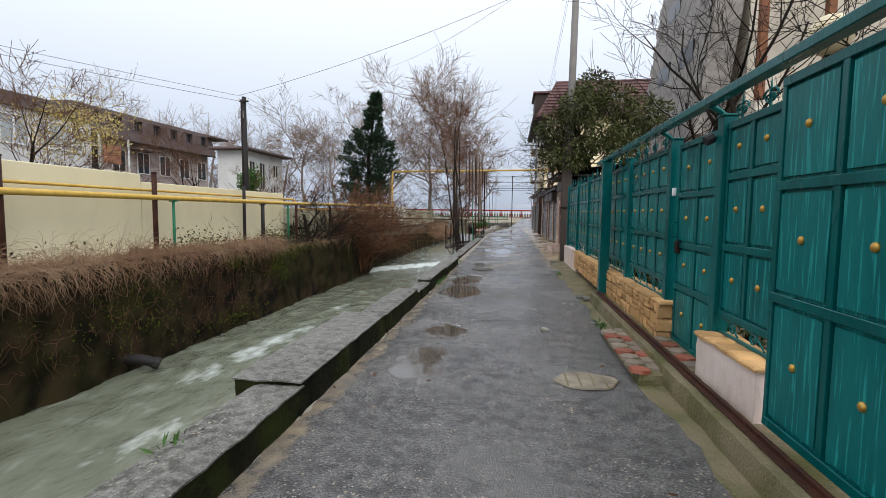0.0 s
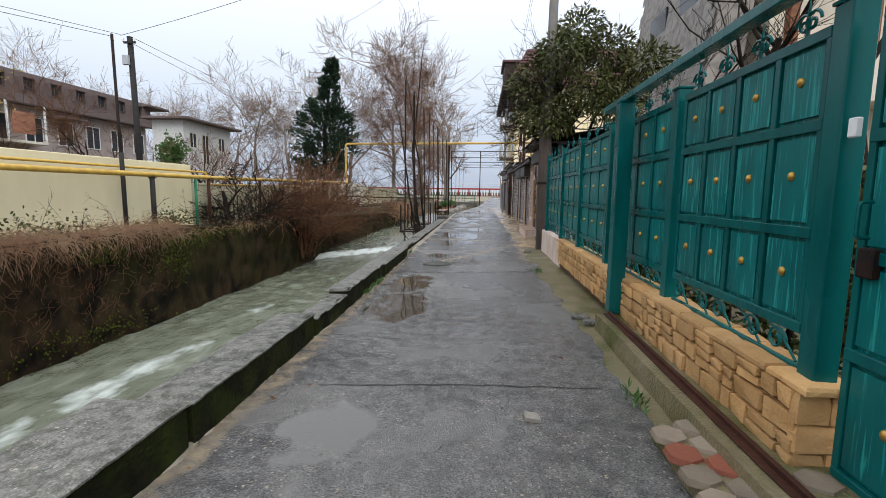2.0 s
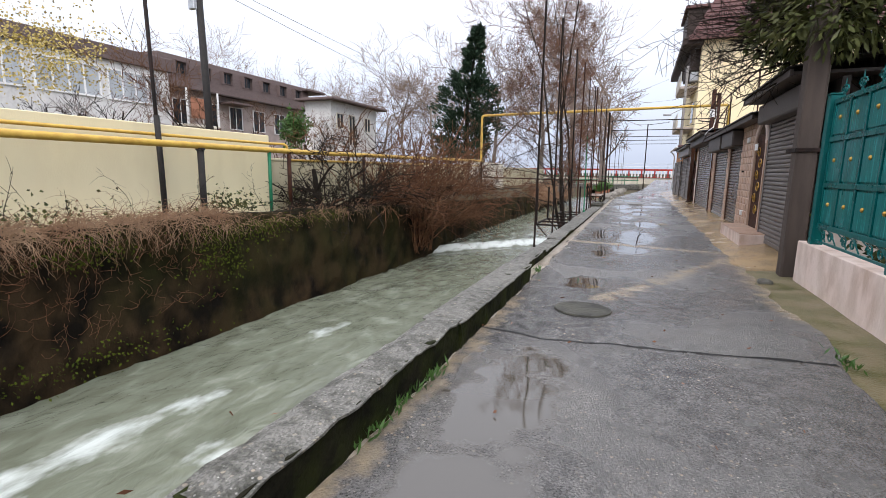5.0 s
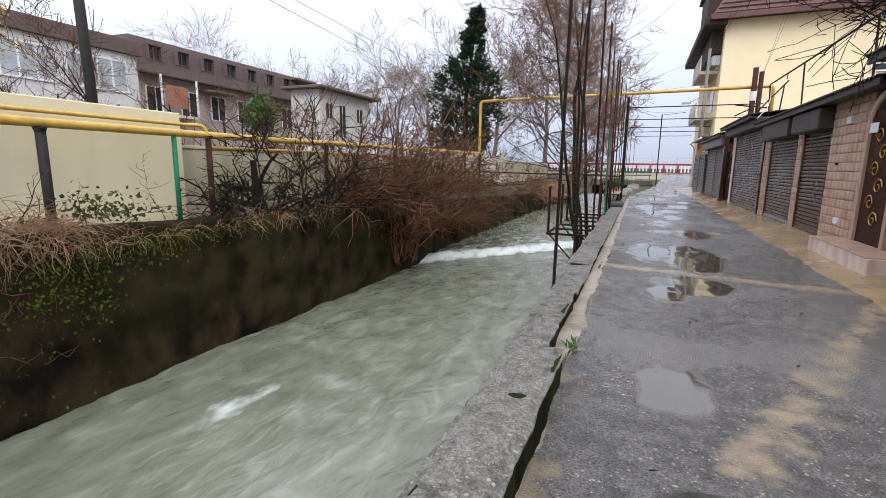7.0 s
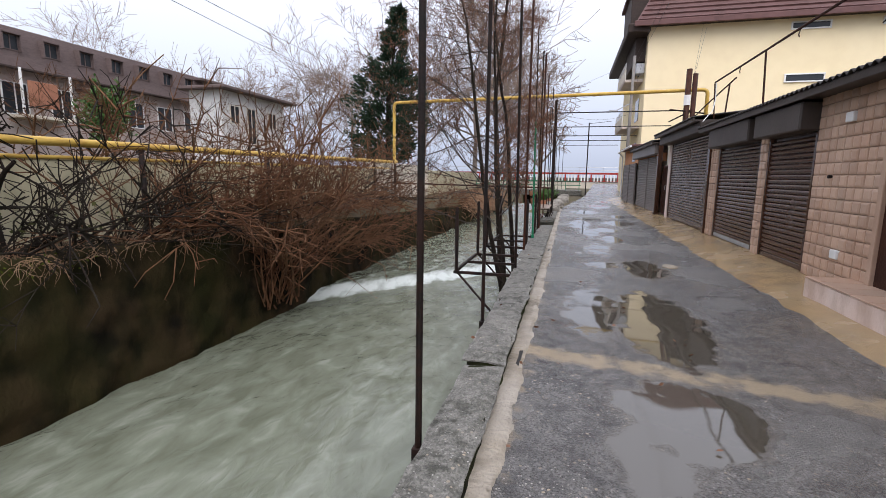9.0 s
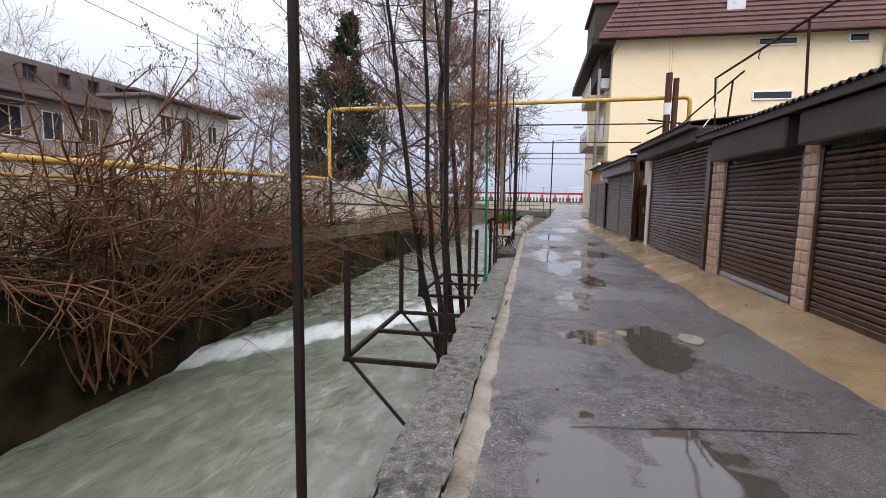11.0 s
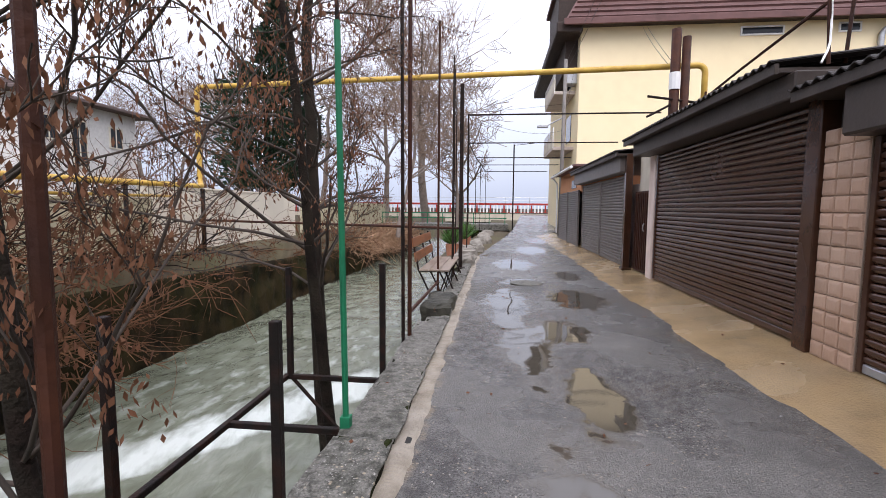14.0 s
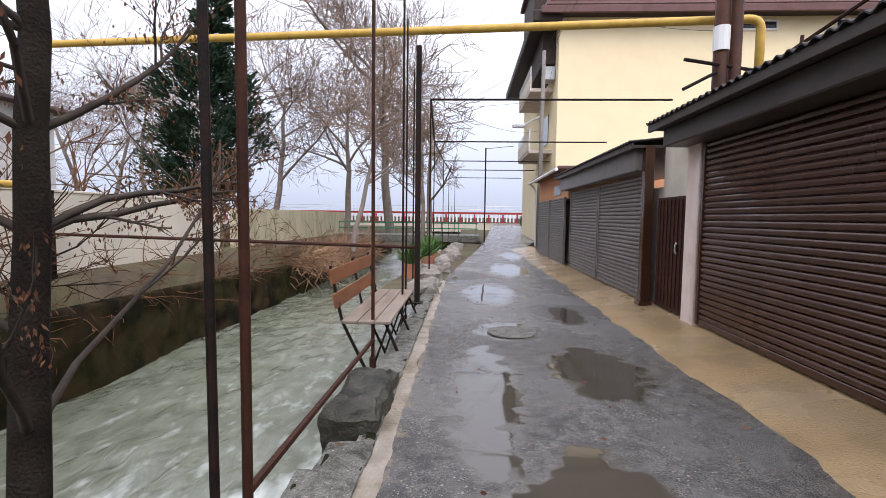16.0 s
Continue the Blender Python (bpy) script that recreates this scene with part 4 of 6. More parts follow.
while ys < 11.3:
    w = srng.uniform(0.25, 0.45)
    part("capstone", rough_box(1.505, 1.76, ys, ys + w - 0.01, 0.482, 0.525, 0.09, 0.01, ys, 0.012), M_STONE, stonewall)
    ys += w


# ---- garages ----
def slat_mesh(length, h, material):
    bm = bmesh.new()
    prof = [(0.014, 0.0), (0.000, h * 0.03), (-0.011, h * 0.13), (-0.017, h * 0.32), (-0.019, h * 0.50), (-0.017, h * 0.68), (-0.010, h * 0.84), (0.002, h * 0.94), (0.014, h)]
    a = [bm.verts.new((x, -length / 2, z)) for x, z in prof]
    c = [bm.verts.new((x, length / 2, z)) for x, z in prof]
    for i in range(len(prof) - 1):
        bm.faces.new((a[i], a[i + 1], c[i + 1], c[i]))
    return shared("slat", bm, material)


def shutter(x, y0, y1, z0, z1, material, label, boxh=0.0, sill=True, boxmat=None, boxdepth=0.26):
    """A closed roller shutter: curtain of slats, side guides, bottom bar and the roll's box."""
    t = thing("roller_shutter", (x, (y0 + y1) / 2, z0), label, "shutter", "garage shutters")
    h = 0.0705
    nn = int((z1 - z0 - 0.07) / h)
    me = slat_mesh(y1 - y0 - 0.1, h, material)
    part("curtain_back", box(x + 0.012, x + 0.03, y0 + 0.03, y1 - 0.03, z0, z1), material, t)
    for i in range(nn + 1):
        if z0 + 0.07 + (i + 1) * h < z1 + 0.02:
            piece("slat", me, t, (x, (y0 + y1) / 2, z0 + 0.07 + i * h))
    part("bottom_bar", box(x - 0.016, x + 0.02, y0 + 0.05, y1 - 0.05, z0, z0 + 0.068, 0.005), M_METALLIGHT if sill else material, t, "pale metal bottom bar" if sill else "")
    for y in (y0, y1 - 0.055):
        part("guide", box(x - 0.03, x + 0.03, y, y + 0.055, z0, z1, 0.004), material, t)
    if boxh:
        part("roll_box", box(x - boxdepth, x + 0.05, y0 - 0.02, y1 + 0.02, z1, z1 + boxh, 0.02), boxmat or material, t)
    return t


GX = 1.88


def pier(y0, y1, z1, name="pier", x0=GX - 0.03):
    """A pier clad in small pinkish tiles."""
    t = thing(name, (x0, (y0 + y1) / 2, 0.1), "narrow pier clad in pinkish beige tiles", "pier", "garage piers")
    part("core", box(x0, x0 + 0.25, y0, y1, 0.0, z1), M_GROUT, t)
    cols = max(1, round((y1 - y0) / 0.15))
    rows = round((z1 - 0.1) / 0.14)
    bm = box(-0.012, 0.0, -0.5, 0.5, -0.5, 0.5, 0.0)
    for vv in bm.verts:
        if vv.co.x < -0.006:
            vv.co.y, vv.co.z = vv.co.y * 0.9, vv.co.z * 0.9
    front = min(bm.faces, key=lambda fc: fc.calc_center_median().x)
    bmesh.ops.inset_individual(bm, faces=[front], thickness=0.22, depth=0.006)
    me = shared("tile", bm, M_TILE)
    dy, dz = (y1 - y0) / cols, (z1 - 0.1) / rows
    for i in range(cols):
        for j in range(rows):
            piece("tile", me, t, (x0, y0 + (i + 0.5) * dy, 0.1 + (j + 0.5) * dz), (0, 0, srng.uniform(-0.01, 0.01)), (srng.uniform(0.8, 1.5), dy - 0.006, dz - 0.006))
    return t


def lean_roof(name, x0, x1, y0, y1, z0, z1, label, lip=0.07, wave=0.13):
    """A corrugated lean-to roof sheet with a dark edge."""
    t = thing(name, ((x0 + x1) / 2, (y0 + y1) / 2, z0), label, "roof", "garage roofs")
    bm = bmesh.new()
    nn = int((y1 - y0) / wave * 6)
    top, bot = [], []
    for i in range(nn + 1):
        y = y0 + (y1 - y0) * i / nn
        w = 0.018 * math.sin(2 * math.pi * (y - y0) / wave)
        top.append([bm.verts.new((x0, y, z0 + w)), bm.verts.new((x1, y, z1 + w))])
        bot.append([bm.verts.new((x0, y, z0 + w - 0.012)), bm.verts.new((x1, y, z1 + w - 0.012))])
    for a, c in zip(top, top[1:]):
        bm.faces.new((a[0], a[1], c[1], c[0]))
    for a, c in zip(bot, bot[1:]):
        bm.faces.new((a[1], a[0], c[0], c[1]))
    for a, c, e, g in zip(top, top[1:], bot, bot[1:]):
        bm.faces.new((a[0], c[0], g[0], e[0]))
    part("sheet", bm, M_ROOFDARK, t)
    part("underside", box(x0 + 0.06, x1, y0 + 0.02, y1 - 0.02, z0 - 0.09, z0 - 0.05), M_FASCIA, t)
    part("edge_board", box(x0 + 0.03, x0 + 0.07, y0, y1, z0 - 0.11, z0 - 0.02, 0.004), M_FASCIA, t)
    return t


SH = "closed dark brown roller shutter of a garage"
# grey shop shutter, arched door, tiled wall
shutter(1.80, 14.75, 17.1, 0.12, 2.15, M_GREYSH, "closed grey brown roller shutter of a kiosk", 0.32, False, M_FASCIA, 0.22)
lean_roof("lean_to_roof", 1.35, 3.6, 14.5, 17.4, 2.62, 2.95, "dark overhanging kiosk roof")
# body of the row of garages
tagged(part("wall_garage_back", box(2.0, 6.5, 14.6, 41.4, 0.0, 1.9, 0.01), M_PINKISH), "plain rendered body of the garage row", "wall", kind="structure")
tagged(part("lintel", box(1.96, 2.05, 14.6, 29.0, 1.85, 2.5), M_FASCIA), "brown sheet above the garage doors", "wall", kind="structure")

door = thing("arched_door", (1.86, 17.83, 0.25), "brown arched wooden door with gilt wrought iron", "door")
part("leaf", box(1.84, 1.90, 17.38, 18.28, 0.24, 2.05, 0.01), M_RUST, door)
arch = bmesh.new()
tube([(1.82, 17.83 + 0.46 * math.cos(a), 1.85 + 0.42 * math.sin(a)) for a in [math.pi * k / 16 for k in range(17)]], 0.035, 8, arch)
part("arch_frame", arch, M_PINK, door)
for y in (17.37, 18.29):
    part("jamb", box(1.80, 1.9, y - 0.04, y + 0.04, 0.24, 1.9, 0.006), M_TILE, door)
for k in range(6):
    part("ironwork", scroll(17.83 + (0.18 if k % 2 else -0.12), 0.6 + 0.22 * k, 0.13, 1 if k % 2 else -1, 1.825, 0.01), M_BRASS, door, "gilt iron scroll")
part("house_sign", box(1.79, 1.80, 17.95, 18.2, 1.75, 1.88, 0.003), M_WHITE, door, "small pale number plate")
step_t = thing("door_step", (1.65, 17.6, 0), "pink tiled doorstep before the arched door", "step")
part("tread", box(1.42, 1.86, 16.6, 18.65, 0.0, 0.25, 0.012), M_PINK, step_t)
for k in range(7):
    part("tile", box(1.41, 1.84, 16.61 + k * 0.29, 16.61 + k * 0.29 + 0.28, 0.25, 0.264, 0.003), M_TILE, step_t)
tw = pier(18.33, 19.75, 2.5, "tiled_wall")
tagged(tw, "wall clad in pinkish beige patterned tiles", "wall")
part("socket_box", box(1.80, 1.845, 18.95, 19.1, 1.95, 2.06, 0.008), M_WHITE, tw, "white utility box")
part("socket_box", box(1.80, 1.845, 18.9, 19.05, 0.42, 0.52, 0.008), M_WHITE, tw, "white utility box")
part("door_knob", tube([(1.84, 19.3, 1.35), (1.80, 19.3, 1.35)], 0.02, 8), M_STEEL, tw)

shutter(GX, 19.78, 21.28, 0.12, 1.93, M_BROWN, SH, 0.36, False, M_FASCIA)
pier(21.28, 21.56, 2.0)
shutter(GX, 21.58, 23.80, 0.13, 1.93, M_BROWN, SH, 0.37, True, M_FASCIA)
pier(23.82, 24.32, 2.05)
lean_roof("lean_to_roof", 1.52, 4.5, 17.45, 24.35, 2.40, 2.75, "dark corrugated garage roof with a wavy edge")
shutter(GX, 24.5, 28.62, 0.14, 2.32, M_BROWN, "closed wide dark brown roller shutter of a garage", 0.0, False)
gfas = thing("fascia", (1.8, 26.4, 2.4), "grey brown sheet fascia above the wide garage door", "fascia")
part("board", box(1.55, 1.95, 24.3, 29.05, 2.33, 2.56, 0.015), M_FASCIA, gfas)
part("post", box(1.80, 1.98, 24.33, 24.52, 0.1, 2.42, 0.01), M_BROWN, gfas)
part("pier_post", box(1.84, 2.0, 28.66, 28.98, 0.1, 2.4, 0.01), M_PINK, gfas, "pinkish beige pier")
lean_roof("lean_to_roof", 1.38, 4.5, 24.36, 29.2, 2.65, 3.0, "dark corrugated garage roof with a ragged edge")
gate = thing("side_gate", (1.9, 29.5, 0.12), "narrow brown sheet steel gate between garages", "gate")
part("leaf", box(1.87, 1.91, 29.06, 29.9, 0.15, 1.72, 0.006), M_RUST, gate)
for k in range(7):
    part("rib", box(1.855, 1.87, 29.1 + k * 0.115, 29.13 + k * 0.115, 0.2, 1.68, 0.003), M_RUST, gate)
part("handle", tube([(1.85, 29.2, 0.95), (1.83, 29.2, 0.98), (1.83, 29.2, 1.06), (1.85, 29.2, 1.1)], 0.012, 6), M_METALLIGHT, gate)
part("siding", box(1.98, 2.02, 29.05, 30.0, 1.72, 2.55, 0.004), M_SIDING, gate, "beige siding above the gate")
shutter(1.84, 30.2, 32.85, 0.13, 2.1, M_GREYSH, "closed grey brown roller shutter of a garage", 0.0, False)
shutter(1.84, 32.9, 35.5, 0.13, 2.1, M_GREYSH, "closed grey brown roller shutter of a garage", 0.0, False)
post_d = thing("roof_post", (1.75, 30.08, 0.1), "dark brown steel post at the garage corner", "post")
part("shaft", box(1.70, 1.84, 30.0, 30.14, 0.1, 2.5, 0.01), M_BROWN, post_d)
part("foot", box(1.67, 1.87, 29.97, 30.17, 0.1, 0.16, 0.006), M_BROWN, post_d)
lean_roof("lean_to_roof", 1.45, 4.2, 30.0, 36.0, 2.56, 2.85, "dark corrugated garage roof")
part_d = thing("fascia", (1.7, 33, 2.2), "grey weathered fascia board over two garages", "fascia")
part("board", box(1.60, 1.86, 30.14, 35.9, 2.14, 2.5, 0.012), M_GREYSH, part_d)
shutter(1.80, 36.1, 38.4, 0.1, 2.0, M_GREYSH, "closed grey roller shutter of a far garage", 0.0, False)
shutter(1.80, 38.5, 40.9, 0.1, 2.0, M_GREYSH, "closed grey roller shutter of a far garage", 0.0, False)
orange = thing("kiosk", (2.6, 38.8, 0), "orange rendered kiosk with a tiled lean-to roof", "kiosk")
part("wall", box(1.86, 4.5, 36.05, 41.2, 1.95, 2.75, 0.01), M_ORANGE, orange)
part("window", box(1.84, 1.87, 37.0, 38.0, 2.1, 2.4, 0.004), M_GLASS, orange)
part("roof", box(1.55, 4.6, 35.95, 41.4, 2.75, 2.85, 0.02), M_ROOFTILE, orange)
part("gutter", tube([(1.5, 35.95, 2.75), (1.5, 41.4, 2.72)], 0.05, 8), M_WHITE, orange, "pale gutter")
part("downpipe", tube(bent([(1.5, 41.2, 2.72), (1.72, 41.2, 2.45), (1.74, 41.2, 0.3)], 0.1), 0.035, 8), M_WHITE, orange)

# ---- yellow house at the end of the garages ----
def window_unit(parent, x0, x1, y, z0, z1, face=-1, frame_mat=None):
    w = part("window", box(x0, x1, y, y + 0.04, z0, z1), M_GLASS, parent)
    fm_ = frame_mat or M_WHITE
    t = 0.07
    for a in ((x0 - t, x1 + t, z0 - t, z0), (x0 - t, x1 + t, z1, z1 + t), (x0 - t, x0, z0, z1), (x1, x1 + t, z0, z1)):
        part("window_frame", box(a[0], a[1], y - 0.04, y + 0.04, a[2], a[3], 0.005), fm_, w)
    return w


def window_x(parent, x, y0, y1, z0, z1, frame_mat=None, mull=1, t=0.07, pane=None):
    """A window in a wall that runs along y; x is the face towards the lane."""
    w = part("window", box(x - 0.04, x + 0.02, y0, y1, z0, z1), pane or M_GLASS, parent)
    fm_ = frame_mat or M_WHITE
    for a in ((y0 - t, y1 + t, z0 - t, z0), (y0 - t, y1 + t, z1, z1 + t), (y0 - t, y0, z0, z1), (y1, y1 + t, z0, z1)):
        part("window_frame", box(x - 0.03, x + 0.06, a[0], a[1], a[2], a[3]), fm_, w)
    for k in range(1, mull + 1):
        yy = y0 + (y1 - y0) * k / (mull + 1)
        part("mullion", box(x, x + 0.05, yy - t / 2, yy + t / 2, z0, z1), fm_, w)
    return w


hs = thing("apartment_house", (12, 48, 0), "yellow rendered house with a brown tiled mansard roof", "house")
part("wall", box(2.95, 24, 43.9, 56, 0, 10.2), M_HOUSE, hs)
rf = bmesh.new()
lo = [(2.1, 43.2), (24.8, 43.2), (24.8, 56.8), (2.1, 56.8)]
hi = [(3.9, 45.4), (23, 45.4), (23, 54.6), (3.9, 54.6)]
va = [rf.verts.new((x, y, 10.15)) for x, y in lo]
vb = [rf.verts.new((x, y, 13.6)) for x, y in hi]
for i in range(4):
    rf.faces.new((va[i], va[(i + 1) % 4], vb[(i + 1) % 4], vb[i]))
rf.faces.new(vb)
rf.faces.new(va[::-1])
roof = part("roof", rf, M_ROOFTILE, hs)
tl = shared("roof_tile_row", box(0, 20.6, -0.03, 0.03, -0.04, 0.04), M_ROOFTILE)
for k in range(11):
    s = (k + 0.5) / 11
    piece("roof_batten", tl, roof, (2.2 + 1.7 * s, 43.2 + 2.2 * s - 0.03, 10.17 + 3.4 * s), (0.57, 0, 0), ((22.5 - 3.4 * s) / 20.6, 1, 1))
part("eave_board", box(2.05, 24.9, 43.12, 43.24, 9.95, 10.25, 0.02), M_ROOFTILE, hs)
part("soffit", box(2.1, 24.8, 43.2, 43.92, 10.05, 10.12), M_DARKWOOD, hs)
part("side_eave", box(1.75, 2.98, 43.4, 57, 9.7, 10.2, 0.05), M_DARKWOOD, hs, "dark wooden eave")
part("dormer", box(2.0, 3.4, 45.0, 49.0, 10.2, 12.4, 0.03), M_DARKWOOD, hs, "dark dormer with a red edge")
part("dormer_roof", box(1.8, 3.9, 44.8, 49.2, 12.4, 12.6, 0.03), M_ROOFTILE, hs)
for x0, x1, z0, z1 in ((10.25, 12.0, 9.52, 9.80), (14.45, 15.25, 9.55, 9.85), (10.2, 12.0, 6.75, 7.08), (18.0, 19.2, 9.55, 9.85), (17.8, 19.0, 6.75, 7.08)):
    window_unit(hs, x0, x1, 43.86, z0, z1)
part("roof_window", box(8.6, 9.5, 44.0, 44.06, 11.3, 12.1, 0.01), M_METALLIGHT, hs, "pale roof window")
part("downpipe", tube(bent([(16.9, 43.3, 10.1), (16.1, 43.75, 9.4), (16.1, 43.78, 0.2)], 0.2), 0.12, 10), M_METALLIGHT, hs, "grey downpipe", True)
for z in (4.4, 7.2):
    bal = part("balcony", box(1.9, 2.95, 45.0, 49.5, z, z + 0.16, 0.01), M_PINKISH, hs)
    part("balcony_front", box(1.88, 1.96, 45.0, 49.5, z + 0.16, z + 0.75, 0.01), M_SIDING, bal)
    for k in range(3):
        part("balcony_rail", tube([(1.92, 45.0, z + 0.85 + 0.13 * k), (1.92, 49.5, z + 0.85 + 0.13 * k)], 0.025, 6), M_WHITE, bal)
    for yy in (45.02, 47.2, 49.48):
        part("balcony_post", tube([(1.92, yy, z + 0.1), (1.92, yy, z + 1.15)], 0.025, 6), M_WHITE, bal)
part("bay", box(2.35, 2.97, 44.6, 50, 8.3, 9.75, 0.02), M_DARKWOOD, hs, "dark timber bay")
part("aircon", box(2.45, 2.95, 44.5, 45.2, 7.6, 8.2, 0.03), M_METALLIGHT, hs, "grey air conditioner")
for z in (2.2, 5.0, 7.9):
    part("side_window", box(2.92, 2.99, 46, 47.6, z, z + 1.4, 0.01), M_GLASS, hs)

# pipe support pole over the garages
sup = thing("pipe_support", (2.3, 29.1, 2.9), "twin rusty brown pole carrying the gas pipe", "pole")
part("shaft", tube([(2.24, 29.1, 0.2), (2.24, 29.1, 4.62)], 0.085, 10), M_RUST, sup, smooth=True)
part("shaft", tube([(2.42, 29.1, 0.2), (2.42, 29.1, 4.48)], 0.075, 10), M_RUST, sup, smooth=True)
part("white_band", tube([(2.24, 29.095, 3.55), (2.24, 29.095, 3.85)], 0.098, 10), M_WHITE, sup, "white painted band")
part("crossarm", tube([(1.75, 29.0, 3.42), (2.75, 29.1, 3.30)], 0.022, 6), M_STEEL, sup)
part("crossarm", tube([(1.75, 29.0, 3.05), (2.45, 29.1, 3.42)], 0.022, 6), M_STEEL, sup)
arm = thing("roof_rail", (1.8, 23, 2.6), "rusty steel pipe on struts above the garage roofs", "rail")
part("bar", tube([(1.72, 17.0, 3.30), (1.75, 21.58, 3.33), (1.79, 24.4, 3.37)], 0.018, 6), M_RUST, arm)
for y, z0_ in ((18.4, 2.42), (21.58, 2.45), (24.3, 2.60)):
    part("strut", tube([(1.80, y, z0_), (1.76, y, 3.33)], 0.015, 6), M_RUST, arm)
for y in (20.4, 22.7):
    part("hook", tube([(1.755, y, 3.33), (1.755, y + 0.05, 3.26), (1.755, y + 0.02, 3.22)], 0.008, 5), M_RUST, arm)
arm2 = thing("roof_rail", (2.1, 26.5, 2.8), "lower rusty steel pipe running to the pipe support", "rail")
part("bar", tube([(2.07, 24.0, 3.38), (2.15, 26.5, 3.18), (2.28, 29.0, 2.98)], 0.018, 6), M_RUST, arm2)
for y, z in ((24.5, 3.34), (27.4, 3.11)):
    part("strut", tube([(2.06, y, 2.66), (2.10, y, z)], 0.016, 6), M_RUST, arm2)
part("wire", tube([(1.79, 24.32, 3.36), (1.80, 24.30, 3.0), (1.74, 24.2, 2.75), (1.60, 24.0, 2.62), (1.50, 23.9, 2.5)], 0.009, 5), M_WHITE, arm2, "pale hanging wire")

# ---- houses beyond the garden wall ----
man = thing("hotel_building", (-40, 42, 0), "long building with a brown shingled mansard roof", "building")
part("wall", box(-46, -35.6, 33.8, 51.4, 0, 7.8), M_HOTELWALL, man)
mb = bmesh.new()
for y in (33.8, 51.6):
    for x, z in ((-34.7, 7.65), (-35.3, 10.15), (-46, 10.3), (-46, 7.65)):
        mb.verts.new((x, y, z))
mb.verts.ensure_lookup_table()
mv = list(mb.verts)
mb.faces.new(mv[:4])
mb.faces.new(mv[4:][::-1])
for i in range(4):
    mb.faces.new((mv[i], mv[(i + 1) % 4], mv[4 + (i + 1) % 4], mv[4 + i]))
bmesh.ops.recalc_face_normals(mb, faces=mb.faces)
part("roof", mb, M_SHINGLE, man)
part("roof_overhang", box(-38, -34.4, 50.5, 53.8, 9.75, 9.98, 0.03), M_SHINGLE, man)
for k in range(7):
    y = 35.3 + 2.35 * k
    w_ = window_x(man, -34.92, y - 0.42, y + 0.42, 8.72, 9.55, M_SHINGLE, 1, 0.06)
    part("window_hood", box(-35.2, -34.62, y - 0.54, y + 0.54, 9.6, 9.68), M_SHINGLE, w_)
    part("window_cheek", box(-35.2, -34.66, y - 0.54, y - 0.47, 8.6, 9.6), M_SHINGLE, w_)
    part("window_cheek", box(-35.2, -34.66, y + 0.47, y + 0.54, 8.6, 9.6), M_SHINGLE, w_)
course = shared("shingle_course", box(-0.02, 0.02, -8.85, 8.85, -0.10, 0.09), M_SHINGLE)
for k in range(12):
    piece("shingle_course", course, man, (-34.69 - 0.6 * (k + 0.5) / 12, 42.7, 7.75 + 0.2 * k), (0, -0.1, 0))
part("gutter", box(-34.8, -34.62, 33.8, 51.6, 7.55, 7.68, 0.02), M_DARKWOOD, man, "dark gutter")
for k in range(6):
    window_x(man, -35.58, 35.0 + 2.9 * k, 36.4 + 2.9 * k, 4.9, 6.8, M_WHITE, 1)
bal_ = part("balcony", box(-35.6, -34.2, 35.2, 38.4, 4.6, 4.8, 0.02), M_PALE, man)
part("balcony_screen", box(-34.3, -34.2, 35.6, 37.4, 5.3, 6.9, 0.02), M_TERRACOTTA, bal_, "red brown balcony screen")
for yy in (35.25, 38.3):
    part("balcony_post", box(-34.32, -34.2, yy - 0.06, yy + 0.06, 4.8, 7.6, 0.01), M_WHITE, bal_)
part("porch_roof", box(-35.6, -34.0, 39.6, 42.2, 6.95, 7.1, 0.02), M_SHINGLE, man)
fl = thing("flat_roofed_house", (-27, 41, 0), "pinkish white house with a flat overhanging roof", "house")
part("wall", box(-28.2, -25.4, 42.2, 49.8, 0, 7.2), M_WHITEBRICK, fl)
part("roof", box(-28.7, -24.6, 41.5, 50.8, 7.2, 7.42, 0.04), M_SHINGLE, fl, "dark flat roof")
for y0, y1, z0, z1 in ((43.0, 43.9, 5.0, 6.2), (44.9, 45.8, 3.6, 6.2), (47.6, 48.5, 5.0, 6.2)):
    window_x(fl, -25.38, y0, y1, z0, z1, M_PALE, 1)
wh = thing("white_house", (-34, 26, 0), "whitewashed house with a glazed loggia", "house")
part("wall", box(-37, -31, 12, 31.2, 0, 7.75), M_WHITEBRICK, wh)
part("roof", box(-37.3, -30.75, 11.8, 31.4, 7.75, 8.62, 0.03), M_SHINGLE, wh)
for k in range(4):
    window_x(wh, -30.98, 15.4 + 3.9 * k, 18.7 + 3.9 * k, 5.5, 7.2, M_WHITE, 3, 0.1, M_PALEGLASS)
    window_x(wh, -30.98, 15.6 + 3.9 * k, 17.6 + 3.9 * k, 2.0, 3.8, M_WHITE, 2, 0.1, M_PALEGLASS)

# ---- building behind the green fence ----
vb_ = thing("villa", (9, 18, 0), "beige sided villa with a steep grey slate roof", "house")
part("wall", box(6.2, 15, 14, 19.6, 0, 9.5), M_SIDING, vb_)
board = shared("siding_board", box(0, 8.8, -0.015, 0.015, -0.105, 0.09), M_SIDING)
for k in range(40):
    piece("siding_board", board, vb_, (6.2, 13.985, 1.5 + k * 0.2), (0.06, 0, 0))
sl = bmesh.new()
for y in (13.9, 19.6):
    for x, z in ((4.9, 3.6), (5.6, 9.6), (6.3, 9.6), (5.6, 3.6)):
        sl.verts.new((x, y, z))
sv = list(sl.verts)
sl.faces.new(sv[:4])
